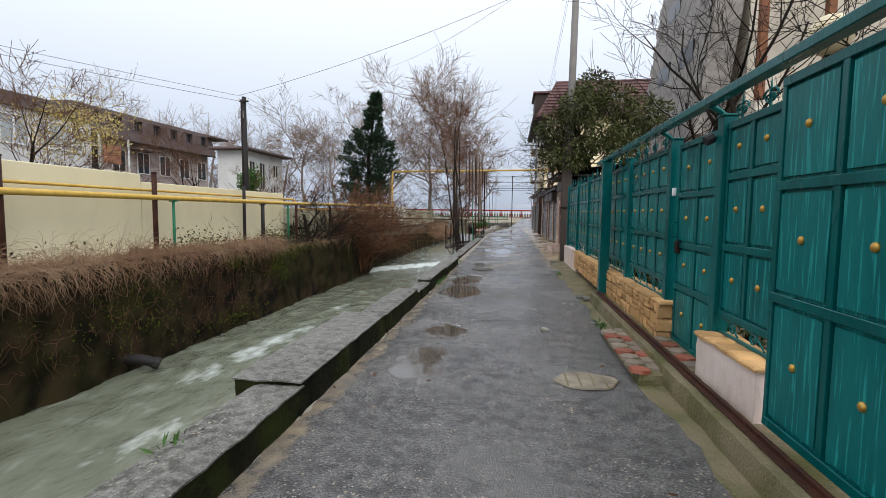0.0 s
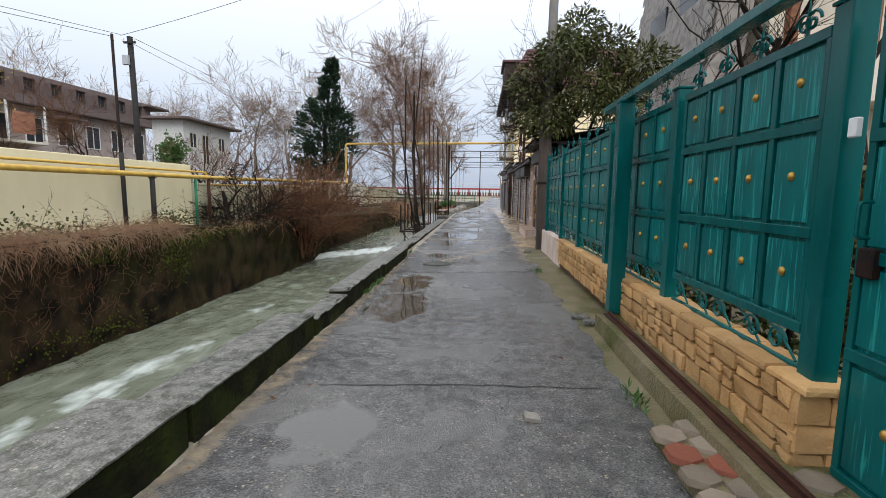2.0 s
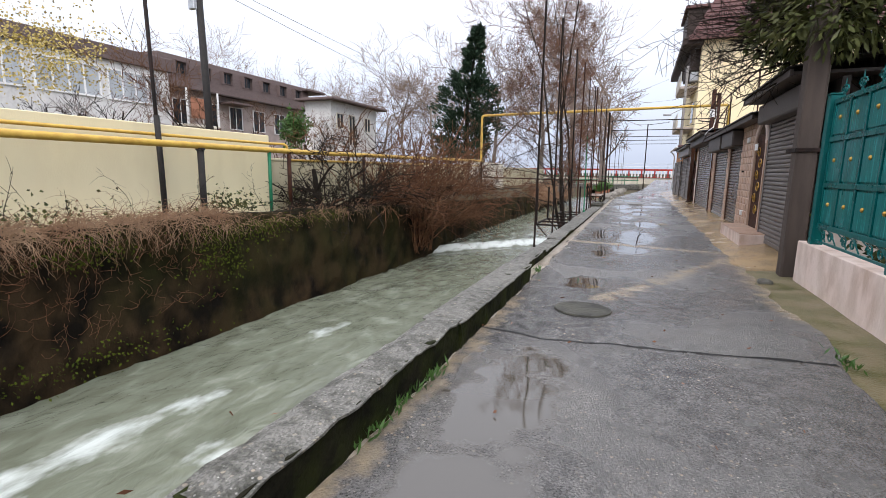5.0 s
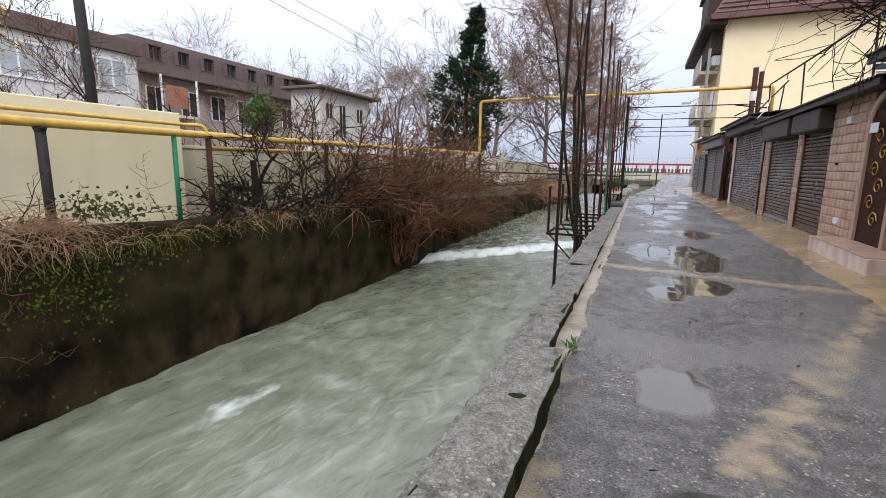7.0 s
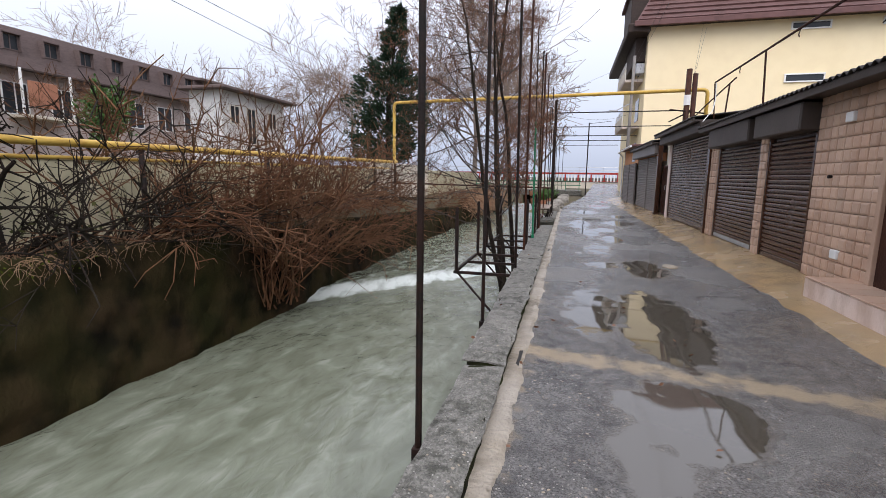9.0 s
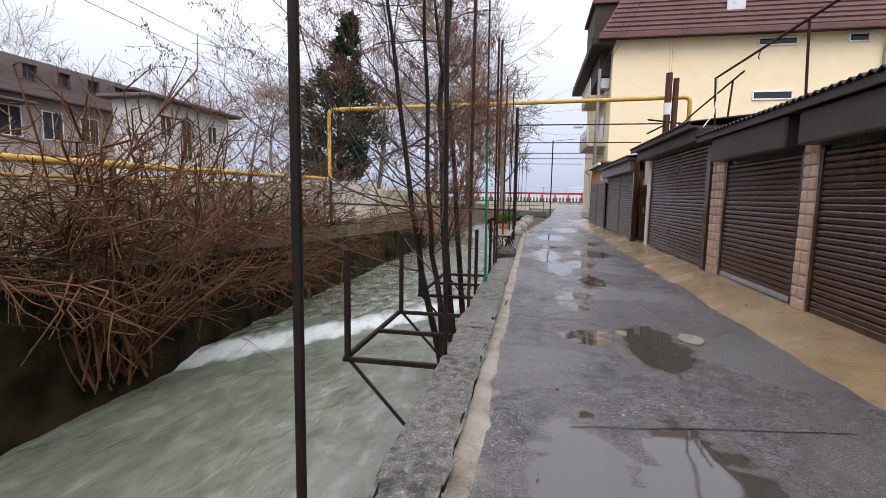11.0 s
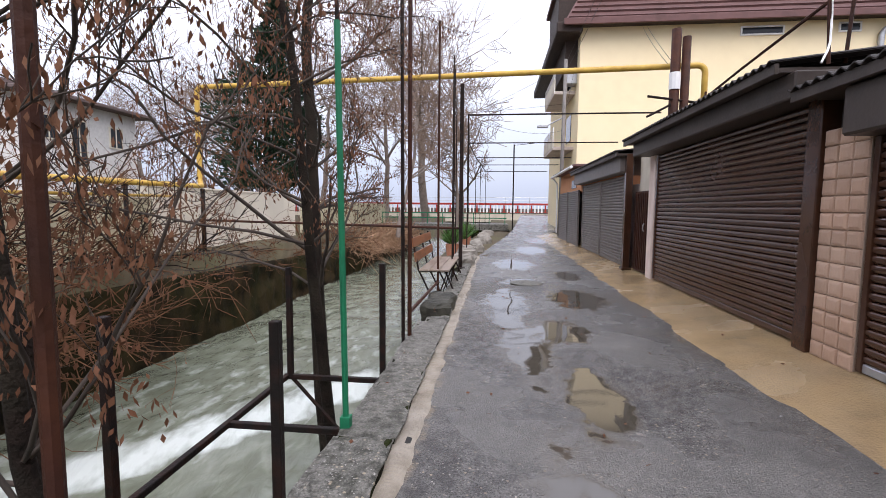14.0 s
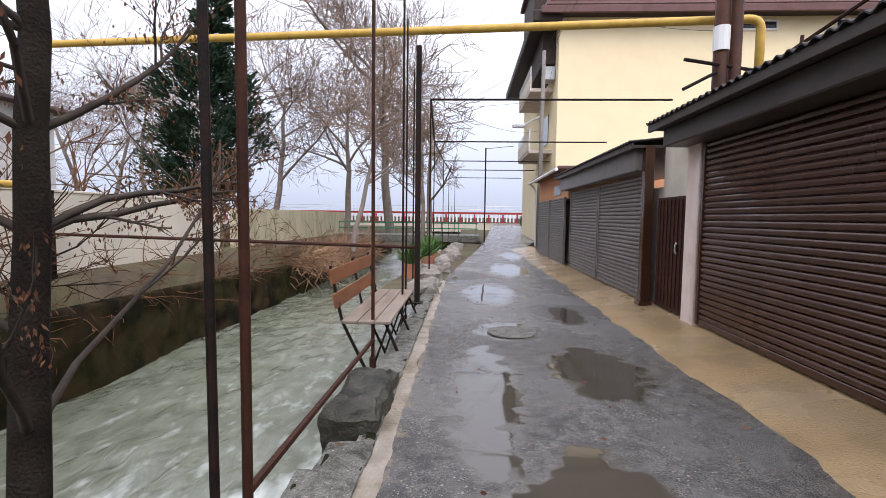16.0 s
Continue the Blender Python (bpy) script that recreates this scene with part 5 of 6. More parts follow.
sl.faces.new(sv[4:][::-1])
for i in range(4):
    sl.faces.new((sv[i], sv[(i + 1) % 4], sv[4 + (i + 1) % 4], sv[4 + i]))
bmesh.ops.recalc_face_normals(sl, faces=sl.faces)
srf = part("slate_roof", sl, M_SLATE, vb_, "steep grey slate slope")
slate = shared("slate", box(-0.012, 0.012, -0.2, 0.2, -0.2, 0.2), M_SLATE)
for i in range(17):
    for j in range(13):
        s = i / 17
        piece("slate", slate, srf, (4.88 + 0.7 * s, 14.2 + 0.42 * j + (0.2 if i % 2 else 0), 3.75 + 6 * s), (0, 0.13, 0))
part("balcony_wall", box(6.0, 9.2, 13.0, 14.0, 3.2, 4.3, 0.02), M_SIDING, vb_)
for y0, z0 in ((14.9, 5.2), (17.0, 5.2), (14.9, 7.4), (17.0, 7.4)):
    part("roof_window", box(5.0 + 0.117 * (z0 - 4.2), 5.06 + 0.117 * (z0 - 4.2), y0, y0 + 1.2, z0, z0 + 1.3, 0.01), M_GLASS, srf, "dark roof window")
for x in (6.1, 7.6, 9.1):
    part("porch_post", box(x - 0.09, x + 0.09, 12.95, 13.13, 4.3, 7.0, 0.01), M_BENCHBACK, vb_, "orange brown timber post")
part("porch_beam", box(5.9, 9.3, 12.93, 13.15, 7.0, 7.25, 0.01), M_BENCHBACK, vb_, "orange brown timber beam")
for z in (4.6, 8.0):
    window_unit(vb_, 10.3, 11.7, 13.93, z - 1.0, z + 0.4)
lampp = thing("globe_lamp", (4.5, 7.7, 0.0), "cream globe lamp with a dark metal cage", "lamp")
gb = bmesh.new()
bmesh.ops.create_uvsphere(gb, u_segments=18, v_segments=12, radius=0.29, matrix=Matrix.Translation((4.5, 7.7, 4.0)))
part("globe", gb, M_LAMP, lampp, smooth=True)
part("band", tube([(4.5 + 0.293 * math.cos(a), 7.7 + 0.293 * math.sin(a), 3.95) for a in [2 * math.pi * k / 20 for k in range(21)]], 0.012, 6), M_STEEL, lampp)
part("stem", tube([(4.5, 7.7, -0.05), (4.5, 7.7, 3.72)], 0.05, 8), M_STEEL, lampp)

# ---- far end: bridge, promenade fence, sea ----
tagged(raw("sea", [(-900, 92, 0.05), (900, 92, 0.05), (900, 4500, 0.05), (-900, 4500, 0.05)], [(0, 1, 2, 3)], M_SEA), "grey blue sea up to the horizon", "sea", kind="structure")
br = thing("footbridge", (-4, 49, 0), "concrete slab bridge over the canal with green rails", "bridge")
part("deck", box(-8, -0.2, 48.5, 51, 0.0, 0.38, 0.02), M_KERB, br)
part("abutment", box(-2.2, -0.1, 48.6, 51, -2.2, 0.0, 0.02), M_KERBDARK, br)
for z in (0.75, 1.05):
    part("rail", tube([(-8, 48.6, z), (-0.3, 48.6, z)], 0.03, 6), M_GREENROD, br, "green rail")
for k in range(9):
    part("post", tube([(-8 + k * 0.95, 48.6, 0.3), (-8 + k * 0.95, 48.6, 1.07)], 0.025, 6), M_GREENROD, br)
prom = thing("promenade_fence", (-8, 76, 0.6), "red and white picket fence along the promenade", "fence")
part("base_wall", box(-40, 12, 76.1, 76.6, -0.3, 0.72, 0.02), M_PALE, prom, "pale concrete base wall")
part("top_rail", box(-40, 12, 75.98, 76.08, 1.72, 1.95, 0.01), M_RED, prom, "red top rail")
part("bottom_rail", box(-40, 12, 75.98, 76.04, 0.82, 0.9, 0.01), M_RED, prom)
pk = shared("picket", box(-0.09, 0.09, -0.02, 0.02, 0, 0.85), M_WHITE)
pr = shared("picket_red", box(-0.09, 0.09, -0.02, 0.02, 0, 0.85), M_RED)
for k in range(128):
    piece("picket", pr if k % 4 == 3 else pk, prom, (-39.6 + k * 0.4, 75.95, 0.85))
hr = thing("sea_railing", (0, 82, 0.6), "thin pale steel railing of the promenade", "railing")
for z in (2.35, 2.75):
    part("rail", tube([(-40, 82, z), (16, 82, z)], 0.03, 5), M_METALLIGHT, hr)
for k in range(19):
    part("post", tube([(-40 + k * 3.1, 82, 0.3), (-40 + k * 3.1, 82, 2.78)], 0.035, 5), M_METALLIGHT, hr)
tagged(part("promenade", box(-60, 20, 76.7, 92, -1, 1.3), M_KERB), "raised concrete promenade before the sea", "pavement", kind="structure")

wb = thing("waste_bin", (5.2, 71, 0.6), "dark waste container at the end of the lane", "bin")
part("body", box(4.6, 5.8, 70.6, 71.4, 0.62, 1.45, 0.05), M_BLACKPOLE, wb)
part("cover", box(4.55, 5.85, 70.55, 71.45, 1.45, 1.55, 0.03), M_GREENROD, wb)

# pergola bars over the lane beyond the pipe
perg = thing("pergola", (-1.8, 38, 0), "thin dark steel pergola frame over the lane", "pergola")
for y, xl, xr in ((33.0, -1.75, 3.3), (38.6, -2.05, 3.6), (44.0, -2.0, 2.7), (48.0, -1.9, 2.6), (53.0, -1.7, 2.5)):
    part("post", tube([(xl, y, -0.2), (xl, y, 3.90)], 0.017, 6), M_STEEL, perg)
    part("crossbar", tube([(xl, y, 3.90), (xr, y, 3.90)], 0.022, 6), M_STEEL, perg)
part("side_bar", tube([(-1.75, 33, 3.90), (-2.05, 38.6, 3.90), (-2.0, 44, 3.90), (-1.7, 53, 3.90)], 0.025, 6), M_STEEL, perg)
farp = thing("lamp_pole", (0.07, 48.9, 0), "thin dark pole standing at the end of the lane", "pole")
part("shaft", tube([(0.07, 48.9, 0), (0.07, 48.9, 5.2)], 0.04, 8), M_STEEL, farp)
part("arm", tube([(0.07, 48.9, 5.15), (1.6, 48.9, 5.3)], 0.015, 5), M_STEEL, farp)
sidep = thing("utility_pole", (2.05, 42.6, 0), "grey steel utility pole beside the yellow house", "pole")
part("shaft", tube([(2.05, 42.6, 0), (2.12, 42.6, 8.2)], 0.1, 10, r1=0.08), M_POLEGREY, sidep, smooth=True)
part("bracket", tube([(1.3, 42.6, 5.2), (2.1, 42.6, 5.6)], 0.03, 6), M_METALLIGHT, sidep)
part("lamp_head", box(0.9, 1.4, 42.5, 42.7, 5.12, 5.24, 0.02), M_METALLIGHT, sidep)

# ---- steel frame, rods and bench over the canal ----
frame_t = thing("steel_rack", (-2.2, 21.4, -0.05), "dark rusty steel bracket frame over the canal", "frame")
BRY = [19.1, 19.95, 20.74, 21.73, 22.67, 23.55]
for y in BRY:
    part("bracket", box(-2.68, -1.78, y - 0.02, y + 0.02, -0.07, -0.03, 0.004), M_STEEL, frame_t)
    if y not in (19.95, 22.67):
        part("brace", tube([(-2.62, y, -0.06), (-1.82, y, -0.92)], 0.016, 5), M_STEEL, frame_t)
for y0, y1 in ((19.1, 20.74), (21.73, 23.55)):
    part("outer_bar", box(-2.68, -2.64, y0, y1, -0.066, -0.026, 0.004), M_STEEL, frame_t)
part("inner_bar", box(-1.89, -1.85, 21.73, 23.57, -0.064, -0.024, 0.004), M_STEEL, frame_t)
for x, y, z1 in ((-2.64, 19.1, 0.873), (-2.64, 20.74, 0.875), (-2.65, 21.735, 0.88), (-2.635, 23.55, 0.87), (-1.85, 23.55, 0.917), (-1.885, 21.78, 0.878)):
    part("stub_post", box(x - 0.022, x + 0.022, y - 0.022, y + 0.022, -0.05, z1, 0.004), M_STEEL, frame_t)


def rod(x, y, z0, z1, r, material, label, lean=0.0, square=False):
    t = thing("steel_rod", (x, y, z0), label, "rod", "rods along the canal")
    part("shaft", tube([(x, y, z0), (x + lean * 0.5, y, (z0 + z1) / 2), (x + lean, y, z1)], r, 4 if square else 8), material, t)
    part("anchor", box(x - r * 1.6, x + r * 1.6, y - r * 1.6, y + r * 1.6, z0 - 0.02, z0 + 0.1, 0.003), material, t)
    return t


RODS = "upright dark steel rod beside the canal kerb"
for x, y, z1, r, m, ln in ((-1.80, 14.72, 4.05, 0.017, M_STEEL, 0.02), (-1.855, 16.80, 4.2, 0.017, M_STEEL, 0.0), (-1.80, 19.05, 4.15, 0.018, M_STEEL, -0.05), (-1.84, 20.72, 4.2, 0.019, M_RUST, 0.0),
                           (-1.848, 24.40, 4.2, 0.018, M_STEEL, -0.02), (-1.82, 24.59, 4.2, 0.022, M_RUST, 0.0), (-1.87, 27.38, 4.25, 0.018, M_RUST, 0.0), (-1.78, 28.9, 4.2, 0.014, M_STEEL, 0.0), (-1.80, 29.4, 4.1, 0.012, M_STEEL, 0.0), (-1.95, 31.6, 4.1, 0.014, M_STEEL, 0.0)):
    rod(x, y, -0.1, z1, r, m, RODS, ln)
gr = rod(-1.825, 22.53, 0.02, 2.4, 0.019, M_GREENROD, "leaning green painted steel rod over the canal", -0.03)
part("upper_end", tube([(-1.855, 22.53, 2.38), (-1.87, 22.53, 4.2)], 0.013, 6), M_STEEL, gr, "dark upper end")
bp_ = thing("steel_post", (-1.70, 30.05, 0), "square black steel post carrying the gas pipe", "post")
part("shaft", box(-1.745, -1.665, 30.0, 30.08, -0.1, 3.97, 0.008), M_STEEL, bp_)
part("base_plate", box(-1.80, -1.61, 29.94, 30.14, 0.055, 0.075, 0.004), M_STEEL, bp_)
hb = thing("hand_rail", (-1.9, 26, 0.2), "rusty steel rail along the canal edge", "rail")
part("bar", tube([(-1.82, 24.6, 0.29), (-1.845, 26.0, 0.23), (-1.87, 27.38, 0.167)], 0.022, 6), M_RUST, hb)
cp = thing("cross_pipe", (-5, 30.4, 0.9), "rusty steel pipe across the canal", "pipe")
part("bar", tube([(-8.3, 30.9, 1.0), (-1.7, 30.1, 0.92)], 0.028, 8), M_RUST, cp)
bench = thing("bench", (-1.95, 28.2, 0.0), "worn wooden bench on an angle iron frame", "bench")
for k in range(3):
    x = -2.17 + k * 0.165
    part("seat_board", box(x, x + 0.155, 27.3, 29.35, 0.345, 0.375, 0.005), M_BENCHWOOD, bench)
for x, z in ((-2.235, 0.50), (-2.275, 0.74)):
    bd = box(-0.012, 0.012, 27.3, 29.35, -0.075, 0.075, 0.004)
    bmesh.ops.rotate(bd, cent=(0, 0, 0), matrix=Matrix.Rotation(-0.16, 3, "Y"), verts=bd.verts)
    bmesh.ops.translate(bd, vec=(x, 0, z + 0.06), verts=bd.verts)
    part("back_board", bd, M_BENCHBACK, bench, "orange brown back board")
for y in (27.42, 28.33, 29.22):
    part("seat_iron", box(-2.2, -1.68, y - 0.015, y + 0.015, 0.32, 0.345, 0.003), M_STEEL, bench)
    part("leg", tube([(-1.75, y, 0.33), (-1.62, y, 0.03)], 0.018, 4), M_STEEL, bench)
    part("back_leg", tube([(-2.31, y, 0.90), (-2.19, y, 0.34), (-1.90, y, -0.25)], 0.018, 4), M_STEEL, bench)
    part("cross_brace", tube([(-1.90, y, -0.2), (-1.72, y, 0.32)], 0.014, 4), M_STEEL, bench)


# ---- bare trees and shrubs ----
def tree(name, label, base, height, radius, material, seed, twig=None, depth=4, spread=0.45, kids=(4, 6), lift=0.06, lean=(0, 0, 1), minr=0.004, group="", first=0.3, shrink=0.6, trunk_len=0.55, sides=4):
    rng = np.random.default_rng(seed)
    t = thing(name, base, label, "tree", group)
    segs, ends = grow(rng, np.array(base) - np.array([0, 0, 0.15]), lean, height * trunk_len, radius, depth, spread, kids, lift, 6, shrink, 0.10, None, minr, first)
    s = np.array(segs)
    thick = s[:, 6] > radius * 0.16
    segments("trunk", s[thick], material, t, 7)
    segments("crown", s[~thick], twig or material, t, 3)
    return t, ends


FT = "tall bare deciduous tree with fine grey brown twigs"
for i, (x, y, h, r) in enumerate(((-6.2, 55.5, 19.5, 0.35), (-10.5, 60, 15, 0.28), (-15.5, 58, 15.5, 0.26), (-19.5, 55, 13.5, 0.22), (-23, 60, 14.5, 0.25), (-28, 62, 14, 0.24), (-33, 64, 13.5, 0.24), (-38, 66, 15, 0.26), (-45, 66, 15.5, 0.26), (-4.0, 62, 14, 0.25), (-3.2, 47.5, 9.5, 0.13), (-5.5, 41.5, 8.5, 0.12), (-52, 58, 16, 0.26))):
    tree("bare_tree", FT, (x, y, 0.1), h * (0.95 if i == 0 else 1.12), r, M_FARBARK, 10 + i, M_TWIG, 4, 0.52, (6, 8) if i == 0 else (5, 6), 0.03 if i == 0 else 0.06, (0.04 * (i % 2), 0, 1), 0.016, "far bare trees", 0.25, 0.62, 0.6)
for i, (x, y, h, r) in enumerate(((3.4, 7.2, 6.5, 0.08), (3.9, 9.6, 7.0, 0.10), (4.6, 6.0, 6.0, 0.07), (3.2, 11.6, 6.0, 0.08))):
    tree("bare_tree", "leafless garden tree with dark forked branches", (x, y, -0.05), h, r, M_BARK, 40 + i, M_BARK, 4, 0.5, (3, 5), 0.08, (-0.05, 0.02, 1), 0.004, "bare garden trees", 0.35, 0.62, 0.5)
for i, (x, y, h) in enumerate(((-11, 9.5, 5.5), (-12.5, 17.5, 5.0), (-10.5, 21.0, 4.5), (-14, 11, 6), (-16.5, 22, 6.5), (-19, 27, 7), (-15, 28, 5.5), (-20, 20, 7), (-12, 26, 5), (-17.5, 33, 6.5), (-21, 36, 6.5))):
    tree("bare_tree", "slender leafless garden tree behind the wall", (x, y, 0.2), h, 0.06, M_BARK, 60 + i, M_REDTWIG, 4, 0.5, (3, 5), 0.08, (0, 0, 1), 0.005, "bare garden trees", 0.35, 0.62, 0.5)

# alders at the canal edge
arng = np.random.default_rng(7)


def alder(nodes, r, height, seed, n_side, leafy):
    """A bare alder whose trunk follows the nodes and then wanders up to its height."""
    rng = np.random.default_rng(seed)
    x, y, z = nodes[0]
    t = thing("alder_tree", (x, y, z), "dark leafless alder with hanging dry brown catkins", "tree", "alders at the canal")
    trunk, twigs, ends = [], [], []
    pts = [np.array(nodes[0], float)]
    for a, e in zip(nodes, nodes[1:]):
        a, e = np.array(a, float), np.array(e, float)
        k = max(2, int(np.linalg.norm(e - a) / 0.4))
        pts += [a + (e - a) * (j + 1) / k + rng.normal(size=3) * 0.008 for j in range(k)]
    d = (pts[-1] - pts[-3]) / np.linalg.norm(pts[-1] - pts[-3])
    while pts[-1][2] - z < height:
        d = d + rng.normal(size=3) * 0.06 + np.array([0, 0, 0.05])
        d /= np.linalg.norm(d)
        pts.append(pts[-1] + d * 0.42)
    n_seg = len(pts) - 1
    for i in range(n_seg):
        f0, f1 = 1 - 0.85 * i / n_seg, 1 - 0.85 * (i + 1) / n_seg
        trunk.append((*pts[i], *pts[i + 1], r * f0, r * f1))
    for k in range(n_side):
        f = 0.22 + 0.76 * k / n_side + rng.uniform(-0.02, 0.02)
        i = min(int(f * n_seg), n_seg - 1)
        a = rng.uniform(0, 2 * math.pi)
        side = np.array([math.cos(a), math.sin(a), 0.0])
        near = side[0] > 0.2
        w = side + np.array([-0.1, 0, rng.uniform(0.25, 0.9)])
        ln = (3.0 - 1.9 * f) * rng.uniform(0.7, 1.2) * (0.55 if near else 1.0)
        out = ([], [])
        grow(rng, pts[i], w, ln, max(0.007, r * 0.30 * (1 - 0.6 * f)), 2, 0.42, (4, 6), 0.02, 6, 0.42, 0.15, out, 0.0018, 0.25)
        twigs += out[0]
        ends += out[1]
    segments("trunk", trunk, M_BARK, t, 10)
    segments("crown", twigs, M_BRANCH, t, 4)
    e = [ends[i] for i in rng.permutation(len(ends))[:leafy]]
    c, w = [], []
    for p, d in e:
        for k in range(17):
            c.append(np.array(p) - d * rng.uniform(0, 0.45) + rng.normal(size=3) * 0.02)
            w.append(np.array([0, 0, -1.0]) + rng.normal(size=3) * 0.3)
    tagged(leaves("catkin_foliage", c, w, 0.034, 0.0065, M_CATKIN, t, seed), kind="stuff")
    return t


alder([(-2.62, 24.45, -1.7), (-2.74, 24.55, -0.6), (-2.86, 24.72, 0.4), (-2.94, 24.86, 1.3), (-3.02, 25.03, 2.7)], 0.092, 9.0, 1, 38, 1000)
alder([(-2.28, 23.75, -1.5), (-2.34, 23.66, -0.4), (-2.44, 23.60, 0.7), (-2.47, 23.54, 1.4), (-2.55, 23.54, 2.3)], 0.055, 8.2, 2, 19, 500)
alder([(-2.22, 21.4, -1.2), (-2.43, 21.35, -0.13), (-2.63, 21.35, 0.83), (-2.70, 21.33, 1.4), (-2.85, 21.33, 2.4)], 0.046, 7.6, 3, 26, 800)
alder([(-2.18, 21.1, -1.2), (-2.24, 21.1, 0.05), (-2.36, 21.1, 0.6), (-2.42, 21.12, 1.4), (-2.45, 21.15, 2.4)], 0.040, 7.4, 4, 24, 900)


def bramble(name, label, roots, n, length, spread, lift, seed, material, twig_r=0.004, side=5, droop=0.10, out_x=0.35):
    """A tangle of arching stems with side twigs."""
    rng = np.random.default_rng(seed)
    mid_ = np.mean(np.array(roots), axis=0)
    t = thing(name, tuple(mid_), label, "shrub")
    segs = []
    for k in range(n):
        p = np.array(roots[rng.integers(len(roots))], float) + rng.normal(size=3) * np.array([0.15, 0.35, 0.05])
        d = np.array([rng.normal() * spread + out_x, rng.normal() * spread, lift + rng.random() * 0.6])
        d /= np.linalg.norm(d)
        ln = length * rng.uniform(0.5, 1.25)
        r = twig_r * rng.uniform(0.8, 2.4)
        for i in range(8):
            d = d + rng.normal(size=3) * 0.16 + np.array([0.02, 0, -droop])
            d /= np.linalg.norm(d)
            q = p + d * ln / 8
            segs.append((*p, *q, r * (1 - i / 10), r * (1 - (i + 1) / 10)))
            if i > 1:
                for j in range(rng.integers(0, side - 1)):
                    w = d + rng.normal(size=3) * 0.8
                    w /= np.linalg.norm(w)
                    m_ = p + w * ln * rng.uniform(0.06, 0.2)
                    e_ = m_ + (w + rng.normal(size=3) * 0.5) * ln * 0.08
                    segs.append((*p, *m_, r * 0.5, r * 0.35))
                    segs.append((*m_, *e_, r * 0.35, r * 0.2))
            p = q
    segments("thicket", segs, material, t, 4)
    pick = [segs[i] for i in rng.permutation(len(segs))[:len(segs) // 13]]
    tagged(leaves("dry_foliage", [q[3:6] for q in pick], [rng.normal(size=3) + np.array([0, 0, -0.6]) for q in pick], 0.034, 0.011, M_DRYLEAF, t, seed), kind="stuff")
    return t


bank_roots = lambda y0, y1, x=-7.15, z=0.3: [(x, y, z) for y in np.linspace(y0, y1, 24)]
bramble("bramble", "tangled leafless brambles along the canal wall", bank_roots(15.6, 19.5), 95, 2.1, 0.65, 0.6, 21, M_BARK, 0.010, 4, 0.10, 0.10)
bramble("bramble", "dense leafless brown brambles over the canal wall", bank_roots(18.2, 24), 110, 2.4, 0.6, 0.75, 22, M_REDTWIG, 0.011, 4, 0.09, 0.15)
bramble("bramble", "dense leafless red brown brambles over the canal wall", bank_roots(18.5, 24), 80, 2.3, 0.6, 0.75, 32, M_REDTWIG, 0.011, 4, 0.09, 0.22)
bramble("bramble", "dense leafless brown brambles over the canal wall", bank_roots(23, 29), 95, 2.3, 0.55, 0.7, 23, M_REDTWIG, 0.008, 4, 0.09, 0.22)
bramble("bramble", "dense leafless dark brambles over the canal wall", bank_roots(23, 29), 55, 2.3, 0.55, 0.7, 33, M_BARK, 0.008, 4, 0.09, 0.15)
bramble("shrub", "red brown many-stemmed bush growing out of the canal wall", [(-6.72, 20.8, -1.25), (-6.8, 21.0, -1.0), (-6.75, 20.6, -1.2)], 70, 3.4, 0.32, 0.9, 24, M_REDTWIG, 0.013, 5, 0.05, 0.16)
bramble("shrub", "low brown bush hanging over the water", [(-6.7, y, -0.6) for y in np.linspace(21.5, 26, 10)], 75, 2.1, 0.5, 0.35, 25, M_REDTWIG, 0.008, 4, 0.08, 0.55)
bramble("bramble", "thin dry brambles on the far bank", bank_roots(29, 44, -7.3, -0.2), 160, 1.7, 0.6, 0.5, 26, M_REDTWIG, 0.009, 4, 0.10, 0.3)
bramble("bramble", "thin leafless brambles before the cream wall", bank_roots(9.8, 15.4, -7.2, 0.4), 45, 0.9, 0.6, 0.4, 27, M_BARK, 0.004, 4, 0.1, 0.05)
bramble("shrub", "reddish leafless hedge behind the pipe", [(-9.2, y, 0.2) for y in np.linspace(17, 40, 24)], 120, 3.0, 0.45, 1.0, 28, M_REDTWIG, 0.016, 4, 0.04, 0.0)
gn, _ = tree("fig_tree", "gnarled leafless fig tree before the stained wall", (-7.5, 16.6, 0.2), 2.6, 0.12, M_BARK, 77, M_BARK, 4, 0.72, (4, 6), 0.0, (0.1, -0.15, 1), 0.008, "", 0.2, 0.72, 0.48)

# dead grass over the canal wall
grng = np.random.default_rng(3)
rows = []
